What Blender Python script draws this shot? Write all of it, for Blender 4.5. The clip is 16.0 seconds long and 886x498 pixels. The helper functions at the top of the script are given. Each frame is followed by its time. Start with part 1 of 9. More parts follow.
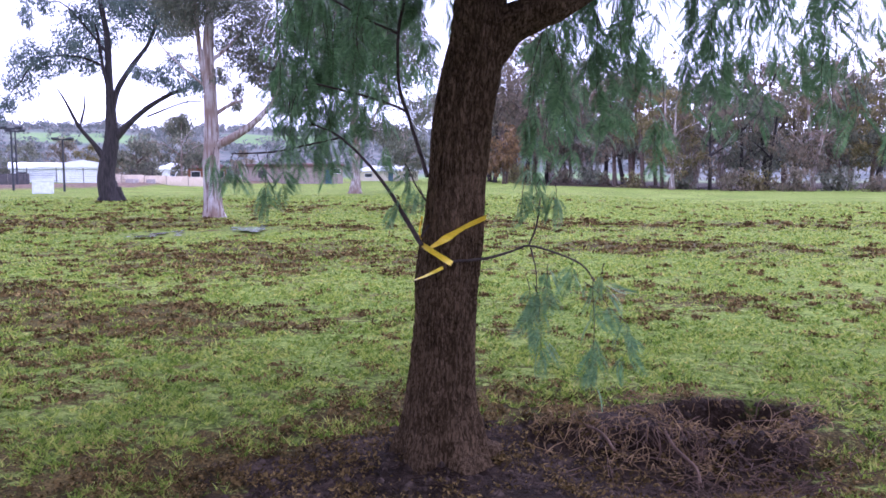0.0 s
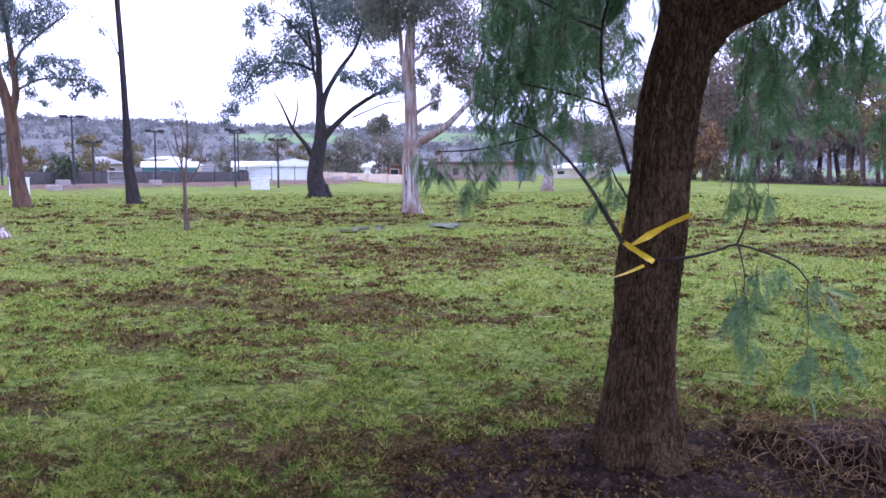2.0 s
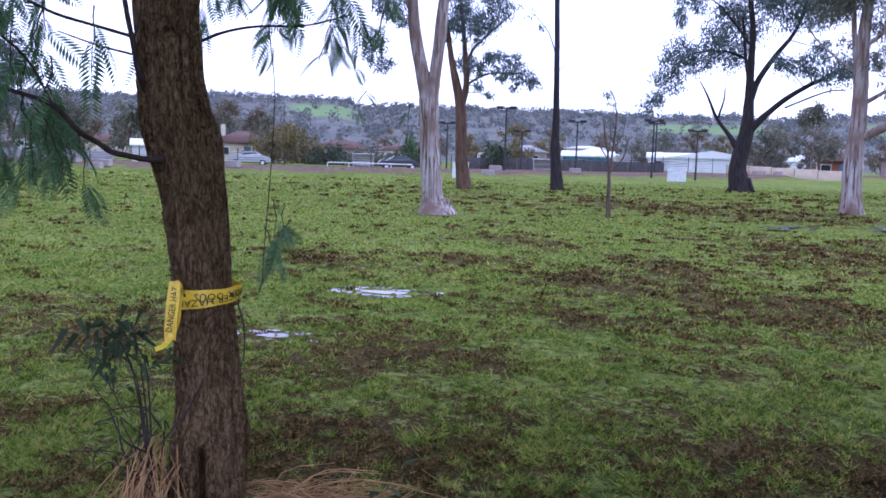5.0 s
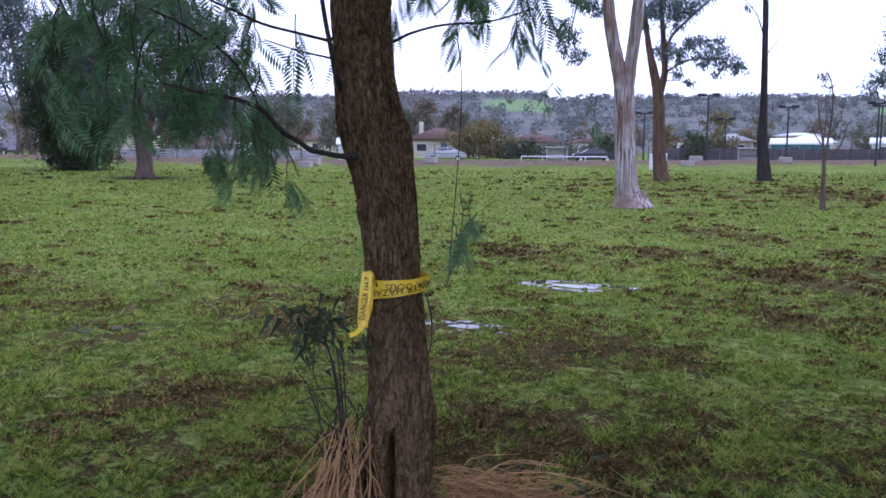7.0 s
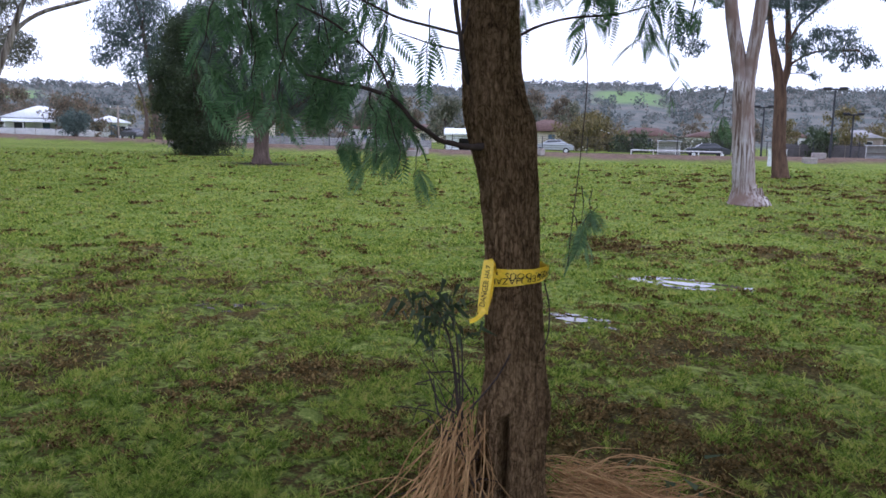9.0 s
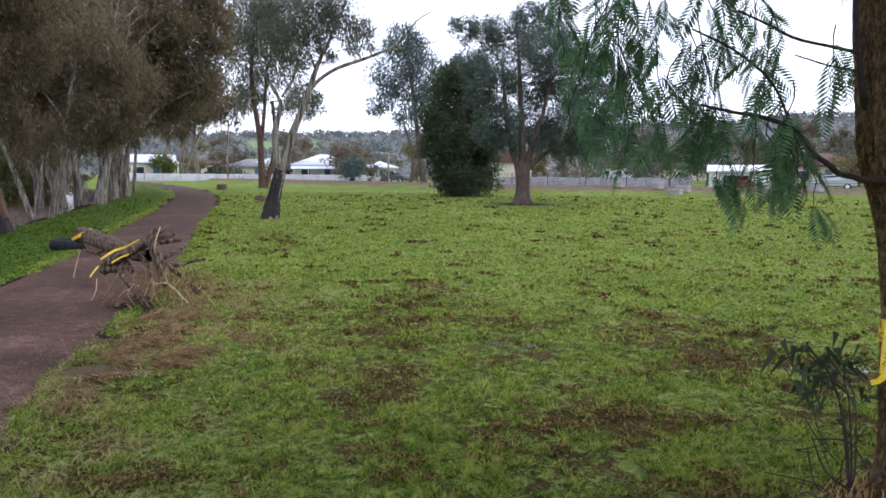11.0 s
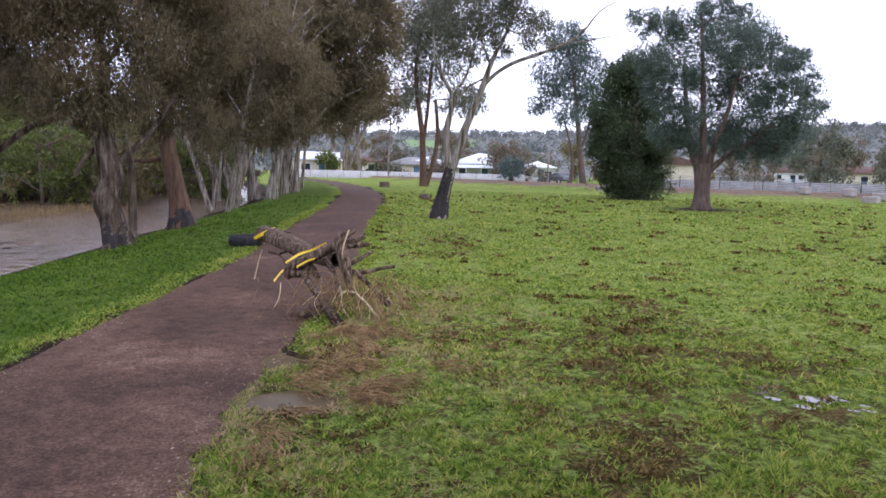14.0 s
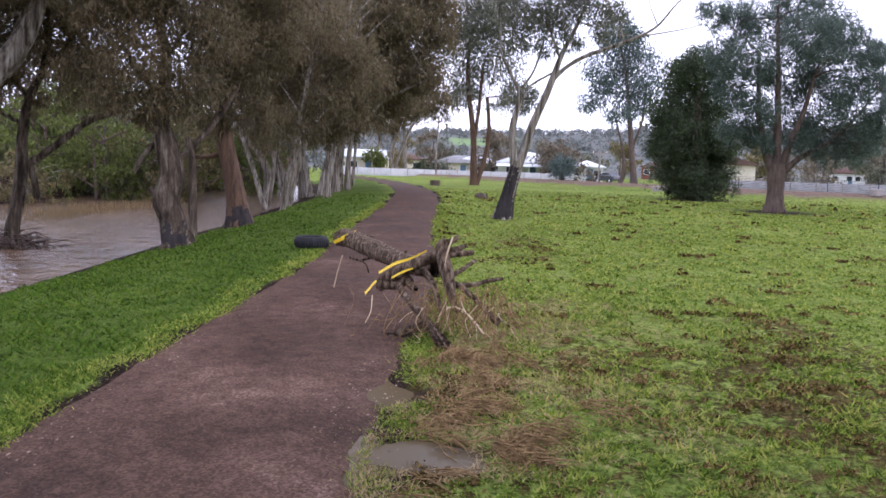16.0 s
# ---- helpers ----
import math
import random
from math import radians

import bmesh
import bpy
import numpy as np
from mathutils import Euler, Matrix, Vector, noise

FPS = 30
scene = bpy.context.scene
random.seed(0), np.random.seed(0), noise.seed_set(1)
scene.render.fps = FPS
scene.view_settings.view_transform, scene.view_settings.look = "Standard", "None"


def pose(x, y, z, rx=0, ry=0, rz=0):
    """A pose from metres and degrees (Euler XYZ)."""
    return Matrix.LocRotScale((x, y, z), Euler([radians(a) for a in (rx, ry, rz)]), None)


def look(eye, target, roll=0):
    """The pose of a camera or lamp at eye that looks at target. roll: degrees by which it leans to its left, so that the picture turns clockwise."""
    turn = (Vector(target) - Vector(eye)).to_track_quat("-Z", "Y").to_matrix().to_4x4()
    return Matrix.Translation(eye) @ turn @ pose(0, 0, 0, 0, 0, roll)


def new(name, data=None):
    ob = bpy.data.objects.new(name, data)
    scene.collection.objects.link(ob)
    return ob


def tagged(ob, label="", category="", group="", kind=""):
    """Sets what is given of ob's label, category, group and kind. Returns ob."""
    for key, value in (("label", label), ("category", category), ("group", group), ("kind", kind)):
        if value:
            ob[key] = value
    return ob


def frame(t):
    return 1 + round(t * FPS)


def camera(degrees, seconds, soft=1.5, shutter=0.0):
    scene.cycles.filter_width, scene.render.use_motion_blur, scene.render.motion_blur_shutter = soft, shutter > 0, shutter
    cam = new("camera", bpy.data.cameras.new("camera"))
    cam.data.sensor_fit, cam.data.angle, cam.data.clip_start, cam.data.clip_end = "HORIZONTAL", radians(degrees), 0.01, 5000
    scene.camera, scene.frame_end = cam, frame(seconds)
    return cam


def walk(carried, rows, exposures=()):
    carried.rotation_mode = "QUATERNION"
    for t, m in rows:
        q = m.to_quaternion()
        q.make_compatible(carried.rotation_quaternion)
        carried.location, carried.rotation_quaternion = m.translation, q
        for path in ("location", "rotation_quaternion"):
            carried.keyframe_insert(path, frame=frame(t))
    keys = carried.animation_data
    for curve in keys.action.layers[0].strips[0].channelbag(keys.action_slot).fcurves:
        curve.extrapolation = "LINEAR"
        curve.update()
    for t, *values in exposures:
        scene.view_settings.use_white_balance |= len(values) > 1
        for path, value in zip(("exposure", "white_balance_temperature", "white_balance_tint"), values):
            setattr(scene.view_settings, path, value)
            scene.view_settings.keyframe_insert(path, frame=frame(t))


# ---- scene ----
cam = camera(57.72, 16.0, 1.65)
PATH = [
    (0, (0.585, 0.051, 1.623), (0.338, 2.028, 1.451), -0.19),
    (0.5, (0.588, 0.019, 1.624), (0.311, 1.992, 1.447), 0.04),
    (1, (0.573, 0.011, 1.625), (0.145, 1.957, 1.449), -0.29),
    (1.5, (0.570, -0.010, 1.622), (0.024, 1.907, 1.456), -0.04),
    (2, (0.552, -0.032, 1.620), (-0.152, 1.832, 1.443), -0.21),
    (2.5, (0.531, -0.044, 1.614), (-0.294, 1.767, 1.424), 0.50),
    (3, (0.498, -0.075, 1.614), (-0.463, 1.671, 1.450), 0.70),
    (3.5, (0.424, -0.149, 1.608), (-0.691, 1.503, 1.434), 0.93),
    (4, (0.353, -0.220, 1.605), (-0.892, 1.335, 1.417), 1.03),
    (4.5, (0.320, -0.264, 1.603), (-0.996, 1.227, 1.391), 1.01),
    (5, (0.305, -0.250, 1.604), (-1.200, 1.051, 1.392), 1.67),
    (5.2, (0.292, -0.243, 1.607), (-1.275, 0.982, 1.394), 1.54),
    (7.3, (0.341, -0.224, 1.600), (-1.433, 0.669, 1.365), 0.50),
    (7.5, (0.349, -0.226, 1.600), (-1.427, 0.663, 1.368), 0.63),
    (8, (0.370, -0.231, 1.600), (-1.424, 0.620, 1.369), 0.38),
    (8.2, (0.374, -0.234, 1.600), (-1.434, 0.587, 1.361), 0.21),
    (10.3, (0.196, -0.532, 1.601), (-1.784, -0.316, 1.421), -0.30),
    (10.5, (0.153, -0.563, 1.588), (-1.836, -0.424, 1.433), -1.31),
    (11, (0.113, -0.673, 1.584), (-1.878, -0.611, 1.411), 0.35),
    (11.5, (-0.039, -0.720, 1.577), (-2.024, -0.890, 1.396), 0.45),
    (12, (-0.254, -0.741, 1.586), (-2.215, -1.108, 1.452), 0.75),
    (12.5, (-0.437, -0.884, 1.580), (-2.371, -1.362, 1.403), -0.08),
    (13, (-0.650, -1.139, 1.586), (-2.614, -1.491, 1.437), 0.50),
    (13.5, (-0.931, -1.273, 1.568), (-2.885, -1.666, 1.411), -0.16),
    (14, (-1.195, -1.415, 1.590), (-3.162, -1.725, 1.411), 1.40),
    (14.5, (-1.412, -1.627, 1.589), (-3.392, -1.843, 1.412), 0.20),
    (15, (-1.671, -1.914, 1.583), (-3.658, -2.077, 1.416), -1.01),
    (15.5, (-1.930, -2.124, 1.568), (-3.887, -2.507, 1.417), 0.30),
    (16, (-2.211, -2.333, 1.579), (-4.160, -2.744, 1.393), 1.85),
]
walk(cam, [(t, look(eye, target, roll)) for t, eye, target, roll in PATH], [(0, 1.10, 5200, 47), (2.5, 0.83, 5080, 44), (5.0, 0.39, 4980, 38), (8.0, 0.27, 5270, 31), (11.0, 0.38, 5720, 20), (13.5, 0.55, 5740, 25), (16.0, 0.58, 5750, 29)])

# ---- world and light ----
world = bpy.data.worlds.new("sky")
scene.world = world
world.use_nodes = True
wn, wl = world.node_tree.nodes, world.node_tree.links
wn.clear()
w_out = wn.new("ShaderNodeOutputWorld")
w_mix = wn.new("ShaderNodeMixShader")
w_sky = wn.new("ShaderNodeTexSky")
w_sky.sky_type, w_sky.sun_disc = "NISHITA", False
w_sky.sun_elevation, w_sky.sun_rotation = radians(38), radians(20)
w_b1 = wn.new("ShaderNodeBackground")
w_b1.inputs["Strength"].default_value = 0.12
w_b2 = wn.new("ShaderNodeBackground")
w_b2.inputs["Strength"].default_value = 1.5
w_noise = wn.new("ShaderNodeTexNoise")
w_noise.inputs["Scale"].default_value, w_noise.inputs["Detail"].default_value = 2.2, 5
w_ramp = wn.new("ShaderNodeValToRGB")
w_ramp.color_ramp.elements[0].position, w_ramp.color_ramp.elements[1].position = 0.3, 0.65
w_ramp.color_ramp.elements[0].color = (0.80, 0.87, 0.97, 1)
w_ramp.color_ramp.elements[1].color = (0.97, 0.985, 1.0, 1)
wl.new(w_noise.outputs["Fac"], w_ramp.inputs["Fac"])
wl.new(w_ramp.outputs["Color"], w_b2.inputs["Color"])
wl.new(w_sky.outputs["Color"], w_b1.inputs["Color"])
w_mix.inputs["Fac"].default_value = 0.85
wl.new(w_b1.outputs[0], w_mix.inputs[1])
wl.new(w_b2.outputs[0], w_mix.inputs[2])
wl.new(w_mix.outputs[0], w_out.inputs["Surface"])

sun_data = bpy.data.lights.new("sun", "SUN")
sun_data.energy, sun_data.angle, sun_data.color = 0.7, radians(20), (1.0, 0.96, 0.9)
sun = new("sun", sun_data)
sun.matrix_world = look((20, 60, 50), (0, 0, 0))


# ---- materials ----
def nodes_of(name):
    m = bpy.data.materials.new(name)
    m.use_nodes = True
    m.node_tree.nodes.clear()
    return m, m.node_tree.nodes, m.node_tree.links


def ramp(n, stops):
    r = n.new("ShaderNodeValToRGB")
    e = r.color_ramp.elements
    while len(e) < len(stops):
        e.new(0.5)
    for i, (p, c) in enumerate(stops):
        e[i].position, e[i].color = p, (*c, 1)
    return r


def noise_node(n, l, coord, scale, detail=5, rough=0.6, stretch=None, distortion=0.0):
    t = n.new("ShaderNodeTexNoise")
    t.inputs["Scale"].default_value, t.inputs["Detail"].default_value = scale, detail
    t.inputs["Roughness"].default_value, t.inputs["Distortion"].default_value = rough, distortion
    if stretch:
        m = n.new("ShaderNodeMapping")
        m.inputs["Scale"].default_value = stretch
        l.new(coord, m.inputs["Vector"])
        coord = m.outputs["Vector"]
    l.new(coord, t.inputs["Vector"])
    return t.outputs["Fac"]


def mix_col(n, l, fac, a, b, mode="MIX"):
    m = n.new("ShaderNodeMix")
    m.data_type, m.blend_type = "RGBA", mode
    ins = [s for s in m.inputs if s.type == "RGBA"]
    for s, v in ((m.inputs[0], fac), (ins[0], a), (ins[1], b)):
        if isinstance(v, (int, float)):
            s.default_value = v
        elif isinstance(v, tuple):
            s.default_value = (*v, 1)
        else:
            l.new(v, s)
    return [s for s in m.outputs if s.type == "RGBA"][0]


def math_node(n, l, op, a, b=0.0, c=0.0, clamp=False):
    m = n.new("ShaderNodeMath")
    m.operation, m.use_clamp = op, clamp
    for s, v in zip(m.inputs, (a, b, c)):
        if isinstance(v, (int, float)):
            s.default_value = v
        else:
            l.new(v, s)
    return m.outputs[0]


def bump_node(n, l, height, strength, distance):
    b = n.new("ShaderNodeBump")
    b.inputs["Strength"].default_value, b.inputs["Distance"].default_value = strength, distance
    l.new(height, b.inputs["Height"])
    return b.outputs["Normal"]


def surface(name, stops, scale, rough=0.85, bump=0.3, dist=0.02, stretch=None, fine=None, spec=0.15, metal=0.0, large=None):
    """A rough surface: coarse noise through a ramp, a finer grain over it, both in the bump."""
    m, n, l = nodes_of(name)
    co = n.new("ShaderNodeTexCoord").outputs["Object"]
    f1 = noise_node(n, l, co, scale, 6, 0.62, stretch, 0.3)
    f2 = noise_node(n, l, co, fine or scale * 7, 4, 0.6, stretch)
    r = ramp(n, stops)
    l.new(f1, r.inputs["Fac"])
    g = math_node(n, l, "MULTIPLY_ADD", f2, 0.8, 0.6)
    grain = n.new("ShaderNodeCombineColor")
    for s in grain.inputs[:3]:
        l.new(g, s)
    col = mix_col(n, l, 1.0, r.outputs["Color"], grain.outputs[0], "MULTIPLY")
    if large:
        f3 = noise_node(n, l, co, large[0], 3, 0.5)
        f3 = math_node(n, l, "MULTIPLY_ADD", f3, 4.0, -1.6, clamp=True)
        col = mix_col(n, l, f3, col, large[1])
    p = n.new("ShaderNodeBsdfPrincipled")
    p.inputs["Roughness"].default_value = rough
    p.inputs["Specular IOR Level"].default_value, p.inputs["Metallic"].default_value = spec, metal
    l.new(col, p.inputs["Base Color"])
    h = math_node(n, l, "MULTIPLY_ADD", f2, 0.4, f1)
    l.new(bump_node(n, l, h, bump, dist), p.inputs["Normal"])
    o = n.new("ShaderNodeOutputMaterial")
    l.new(p.outputs[0], o.inputs["Surface"])
    return m


def leafy(name, stops, trans=0.35, rough=0.55, drift=0.5, tuft=None, spec=0.3):
    """Leaves: colour by leaf, a slow drift over the crown, some light let through."""
    m, n, l = nodes_of(name)
    geo = n.new("ShaderNodeNewGeometry")
    co = n.new("ShaderNodeTexCoord").outputs["Object"]
    f = noise_node(n, l, co, drift, 3)
    k = math_node(n, l, "MULTIPLY", geo.outputs["Random Per Island"], 0.6)
    k = math_node(n, l, "MULTIPLY_ADD", f, 0.75, math_node(n, l, "SUBTRACT", k, 0.18))
    if tuft:
        # blades of one tuft share their tone
        f2 = noise_node(n, l, co, tuft, 3, 0.6)
        k = math_node(n, l, "MULTIPLY_ADD", f2, 1.5, math_node(n, l, "MULTIPLY_ADD", k, 0.8, -0.66))
    r = ramp(n, stops)
    l.new(k, r.inputs["Fac"])
    p = n.new("ShaderNodeBsdfPrincipled")
    p.inputs["Roughness"].default_value, p.inputs["Specular IOR Level"].default_value = rough, spec
    l.new(r.outputs["Color"], p.inputs["Base Color"])
    t = n.new("ShaderNodeBsdfTranslucent")
    l.new(r.outputs["Color"], t.inputs["Color"])
    x = n.new("ShaderNodeMixShader")
    x.inputs[0].default_value = trans
    l.new(p.outputs[0], x.inputs[1])
    l.new(t.outputs[0], x.inputs[2])
    o = n.new("ShaderNodeOutputMaterial")
    l.new(x.outputs[0], o.inputs["Surface"])
    return m


def plated_bark(name, crack, body, high, cell=36, length=0.22):
    """Rough bark: long flaking plates parted by dark fissures, with grain and stains."""
    m, n, l = nodes_of(name)
    co = n.new("ShaderNodeTexCoord").outputs["Object"]
    warp = n.new("ShaderNodeTexNoise")
    warp.inputs["Scale"].default_value, warp.inputs["Detail"].default_value = 14, 5
    l.new(co, warp.inputs["Vector"])
    add = n.new("ShaderNodeVectorMath")
    add.operation = "MULTIPLY_ADD"
    add.inputs[1].default_value = (0.11, 0.11, 0.16)
    l.new(warp.outputs["Color"], add.inputs[0])
    l.new(co, add.inputs[2])
    mp = n.new("ShaderNodeMapping")
    mp.inputs["Scale"].default_value = (cell, cell, cell * length)
    l.new(add.outputs[0], mp.inputs["Vector"])
    v = n.new("ShaderNodeTexVoronoi")
    v.feature = "DISTANCE_TO_EDGE"
    v.inputs["Scale"].default_value = 1.0
    l.new(mp.outputs["Vector"], v.inputs["Vector"])
    grain = noise_node(n, l, co, 34, 6, 0.7, (2.6, 2.6, 0.42), 0.5)
    slow = noise_node(n, l, co, 4.5, 4, 0.6, (1, 1, 0.8))
    edge = math_node(n, l, "MULTIPLY", v.outputs["Distance"], 4.5, clamp=True)
    k = math_node(n, l, "MULTIPLY_ADD", grain, 1.5, math_node(n, l, "MULTIPLY_ADD", edge, 0.26, -0.50))
    k = math_node(n, l, "MULTIPLY_ADD", slow, 0.7, math_node(n, l, "SUBTRACT", k, 0.22))
    r = ramp(n, [(0.12, crack), (0.42, body), (0.85, high)])
    l.new(k, r.inputs["Fac"])
    p = n.new("ShaderNodeBsdfPrincipled")
    p.inputs["Roughness"].default_value, p.inputs["Specular IOR Level"].default_value = 0.92, 0.06
    l.new(r.outputs["Color"], p.inputs["Base Color"])
    h = math_node(n, l, "MULTIPLY_ADD", grain, 1.6, math_node(n, l, "MULTIPLY", edge, 0.5))
    l.new(bump_node(n, l, h, 1.0, 0.022), p.inputs["Normal"])
    o = n.new("ShaderNodeOutputMaterial")
    l.new(p.outputs[0], o.inputs["Surface"])
    return m


MATS = {}
MATS["bark_dark"] = surface("bark_dark", [(0.3, (0.018, 0.016, 0.017)), (0.7, (0.06, 0.05, 0.048))], 3, stretch=(3, 3, 0.6), bump=0.8, dist=0.05)
MATS["bark_pale"] = surface("bark_pale", [(0.38, (0.085, 0.056, 0.042)), (0.46, (0.25, 0.20, 0.17)), (0.52, (0.42, 0.385, 0.36)), (0.68, (0.52, 0.495, 0.475))], 3.0, stretch=(4, 4, 0.30), bump=0.6, dist=0.04, large=(0.9, (0.19, 0.13, 0.10)))
MATS["bark_red"] = surface("bark_red", [(0.3, (0.05, 0.031, 0.022)), (0.7, (0.17, 0.105, 0.068))], 2.5, stretch=(3, 3, 0.5), bump=0.7, dist=0.04)
MATS["bark_brown"] = surface("bark_brown", [(0.3, (0.06, 0.042, 0.034)), (0.7, (0.17, 0.125, 0.10))], 3, stretch=(3, 3, 0.6), bump=0.6, dist=0.03)
MATS["bark_burnt"] = surface("bark_burnt", [(0.36, (0.014, 0.012, 0.012)), (0.52, (0.09, 0.07, 0.06)), (0.72, (0.26, 0.23, 0.21))], 1.3, stretch=(2.5, 2.5, 0.4), bump=0.7, dist=0.04)
MATS["bark_river"] = surface("bark_river", [(0.36, (0.050, 0.039, 0.028)), (0.48, (0.19, 0.160, 0.122)), (0.66, (0.42, 0.392, 0.33))], 1.8, stretch=(5, 5, 0.45), bump=0.9, dist=0.06)
MATS["bark_gnarled"] = surface("bark_gnarled", [(0.36, (0.024, 0.018, 0.013)), (0.5, (0.088, 0.066, 0.046)), (0.68, (0.23, 0.19, 0.145))], 3.0, stretch=(3, 3, 0.6), bump=1.0, dist=0.10)
MATS["bark_pepper"] = plated_bark("bark_pepper", (0.010, 0.006, 0.003), (0.062, 0.039, 0.020), (0.19, 0.125, 0.070))
MATS["bark_pepper_young"] = plated_bark("bark_pepper_young", (0.024, 0.014, 0.007), (0.158, 0.099, 0.046), (0.40, 0.268, 0.138), 46, 0.30)
MATS["twig"] = surface("twig", [(0.3, (0.03, 0.022, 0.018)), (0.7, (0.08, 0.06, 0.05))], 20, bump=0.3, dist=0.005)
MATS["deadwood"] = surface("deadwood", [(0.36, (0.030, 0.021, 0.014)), (0.5, (0.115, 0.080, 0.054)), (0.68, (0.29, 0.22, 0.160))], 9, stretch=(3, 3, 1), bump=1.0, dist=0.03, spec=0.08)
MATS["reed"] = surface("reed", [(0.3, (0.24, 0.132, 0.052)), (0.7, (0.52, 0.325, 0.145))], 12, rough=0.7, bump=0.2, dist=0.004, spec=0.08)
MATS["reed_dull"] = surface("reed_dull", [(0.3, (0.14, 0.10, 0.048)), (0.7, (0.42, 0.31, 0.155))], 9, rough=0.8, bump=0.2, dist=0.004, spec=0.08)
MATS["reed_brown"] = surface("reed_brown", [(0.3, (0.095, 0.060, 0.027)), (0.5, (0.20, 0.128, 0.060)), (0.7, (0.38, 0.26, 0.13))], 9, rough=0.85, bump=0.2, dist=0.004, spec=0.08)
MATS["reed_pale"] = surface("reed_pale", [(0.3, (0.42, 0.31, 0.18)), (0.7, (0.68, 0.54, 0.36))], 12, rough=0.7, bump=0.2, dist=0.004)
MATS["leaf_blue"] = leafy("leaf_blue", [(0.2, (0.06, 0.09, 0.082)), (0.55, (0.12, 0.165, 0.145)), (0.85, (0.19, 0.23, 0.195))])
MATS["leaf_grey"] = leafy("leaf_grey", [(0.2, (0.075, 0.085, 0.058)), (0.55, (0.145, 0.16, 0.105)), (0.8, (0.21, 0.20, 0.135)), (0.95, (0.26, 0.17, 0.115))])
MATS["leaf_olive"] = leafy("leaf_olive", [(0.2, (0.085, 0.095, 0.066)), (0.6, (0.175, 0.18, 0.125)), (0.9, (0.26, 0.24, 0.165))], 0.35)
MATS["leaf_brown"] = leafy("leaf_brown", [(0.2, (0.084, 0.069, 0.036)), (0.5, (0.148, 0.119, 0.061)), (0.75, (0.20, 0.155, 0.080)), (0.95, (0.26, 0.158, 0.085))], 0.45)
MATS["leaf_pepper"] = leafy("leaf_pepper", [(0.15, (0.062, 0.132, 0.052)), (0.5, (0.115, 0.222, 0.090)), (0.9, (0.205, 0.325, 0.14))], 0.5, 0.45)
MATS["leaf_conifer"] = leafy("leaf_conifer", [(0.2, (0.030, 0.046, 0.019)), (0.6, (0.060, 0.086, 0.038)), (0.9, (0.10, 0.125, 0.055))], 0.25)
MATS["leaf_sheoak"] = leafy("leaf_sheoak", [(0.2, (0.060, 0.088, 0.070)), (0.6, (0.118, 0.156, 0.122)), (0.9, (0.18, 0.22, 0.165))], 0.4)
MATS["leaf_wood"] = leafy("leaf_wood", [(0.2, (0.105, 0.092, 0.062)), (0.5, (0.175, 0.148, 0.102)), (0.75, (0.235, 0.18, 0.125)), (0.92, (0.30, 0.20, 0.14))], 0.45)
MATS["leaf_willow"] = leafy("leaf_willow", [(0.2, (0.070, 0.092, 0.020)), (0.6, (0.140, 0.172, 0.038)), (0.9, (0.22, 0.235, 0.062))], 0.45)
MATS["leaf_orange"] = leafy("leaf_orange", [(0.2, (0.10, 0.065, 0.03)), (0.6, (0.20, 0.12, 0.05)), (0.9, (0.28, 0.18, 0.08))], 0.3)
MATS["leaf_gold"] = leafy("leaf_gold", [(0.2, (0.09, 0.08, 0.032)), (0.6, (0.18, 0.15, 0.06)), (0.9, (0.26, 0.20, 0.085))], 0.3)
# hill leaf tones are lifted and greyed to carry the distance haze
MATS["leaf_hill_haze"] = leafy("leaf_hill_haze", [(0.2, (0.105, 0.130, 0.125)), (0.5, (0.155, 0.172, 0.155)), (0.9, (0.25, 0.225, 0.195))], 0.45, drift=0.03)
MATS["grass_blade"] = leafy("grass_blade", [(0.12, (0.034, 0.056, 0.006)), (0.34, (0.116, 0.190, 0.019)), (0.56, (0.248, 0.318, 0.045)), (0.76, (0.385, 0.395, 0.09)), (0.95, (0.44, 0.34, 0.11))], 0.42, 0.6, 1.6, 15, 0.10)
MATS["grass_tuft"] = leafy("grass_tuft", [(0.12, (0.055, 0.115, 0.007)), (0.4, (0.140, 0.228, 0.024)), (0.65, (0.26, 0.345, 0.054)), (0.92, (0.40, 0.42, 0.11))], 0.45, 0.6, 1.6, spec=0.12)
# lush bank green, darkened to hold the shade of the gums
MATS["grass_lush_shaded"] = leafy("grass_lush_shaded", [(0.12, (0.020, 0.042, 0.004)), (0.42, (0.056, 0.112, 0.009)), (0.70, (0.105, 0.175, 0.014)), (0.95, (0.18, 0.175, 0.036))], 0.4, 0.6, 1.2, 15, 0.10)
MATS["litter"] = leafy("litter", [(0.12, (0.030, 0.020, 0.007)), (0.45, (0.090, 0.060, 0.021)), (0.75, (0.180, 0.122, 0.045)), (0.93, (0.31, 0.22, 0.09))], 0.05, 1.0, spec=0.02)
MATS["grit"] = leafy("grit", [(0.15, (0.045, 0.028, 0.020)), (0.5, (0.15, 0.095, 0.072)), (0.9, (0.34, 0.25, 0.20))], 0.0, 0.95, spec=0.1)
MATS["tape_yellow"] = surface("tape_yellow", [(0.3, (0.72, 0.48, 0.012)), (0.7, (0.88, 0.64, 0.03))], 8, rough=0.35, bump=0.35, dist=0.01, spec=0.5)
MATS["tape_print"] = surface("tape_print", [(0.3, (0.012, 0.011, 0.01)), (0.7, (0.03, 0.027, 0.02))], 20, rough=0.5, bump=0.0)
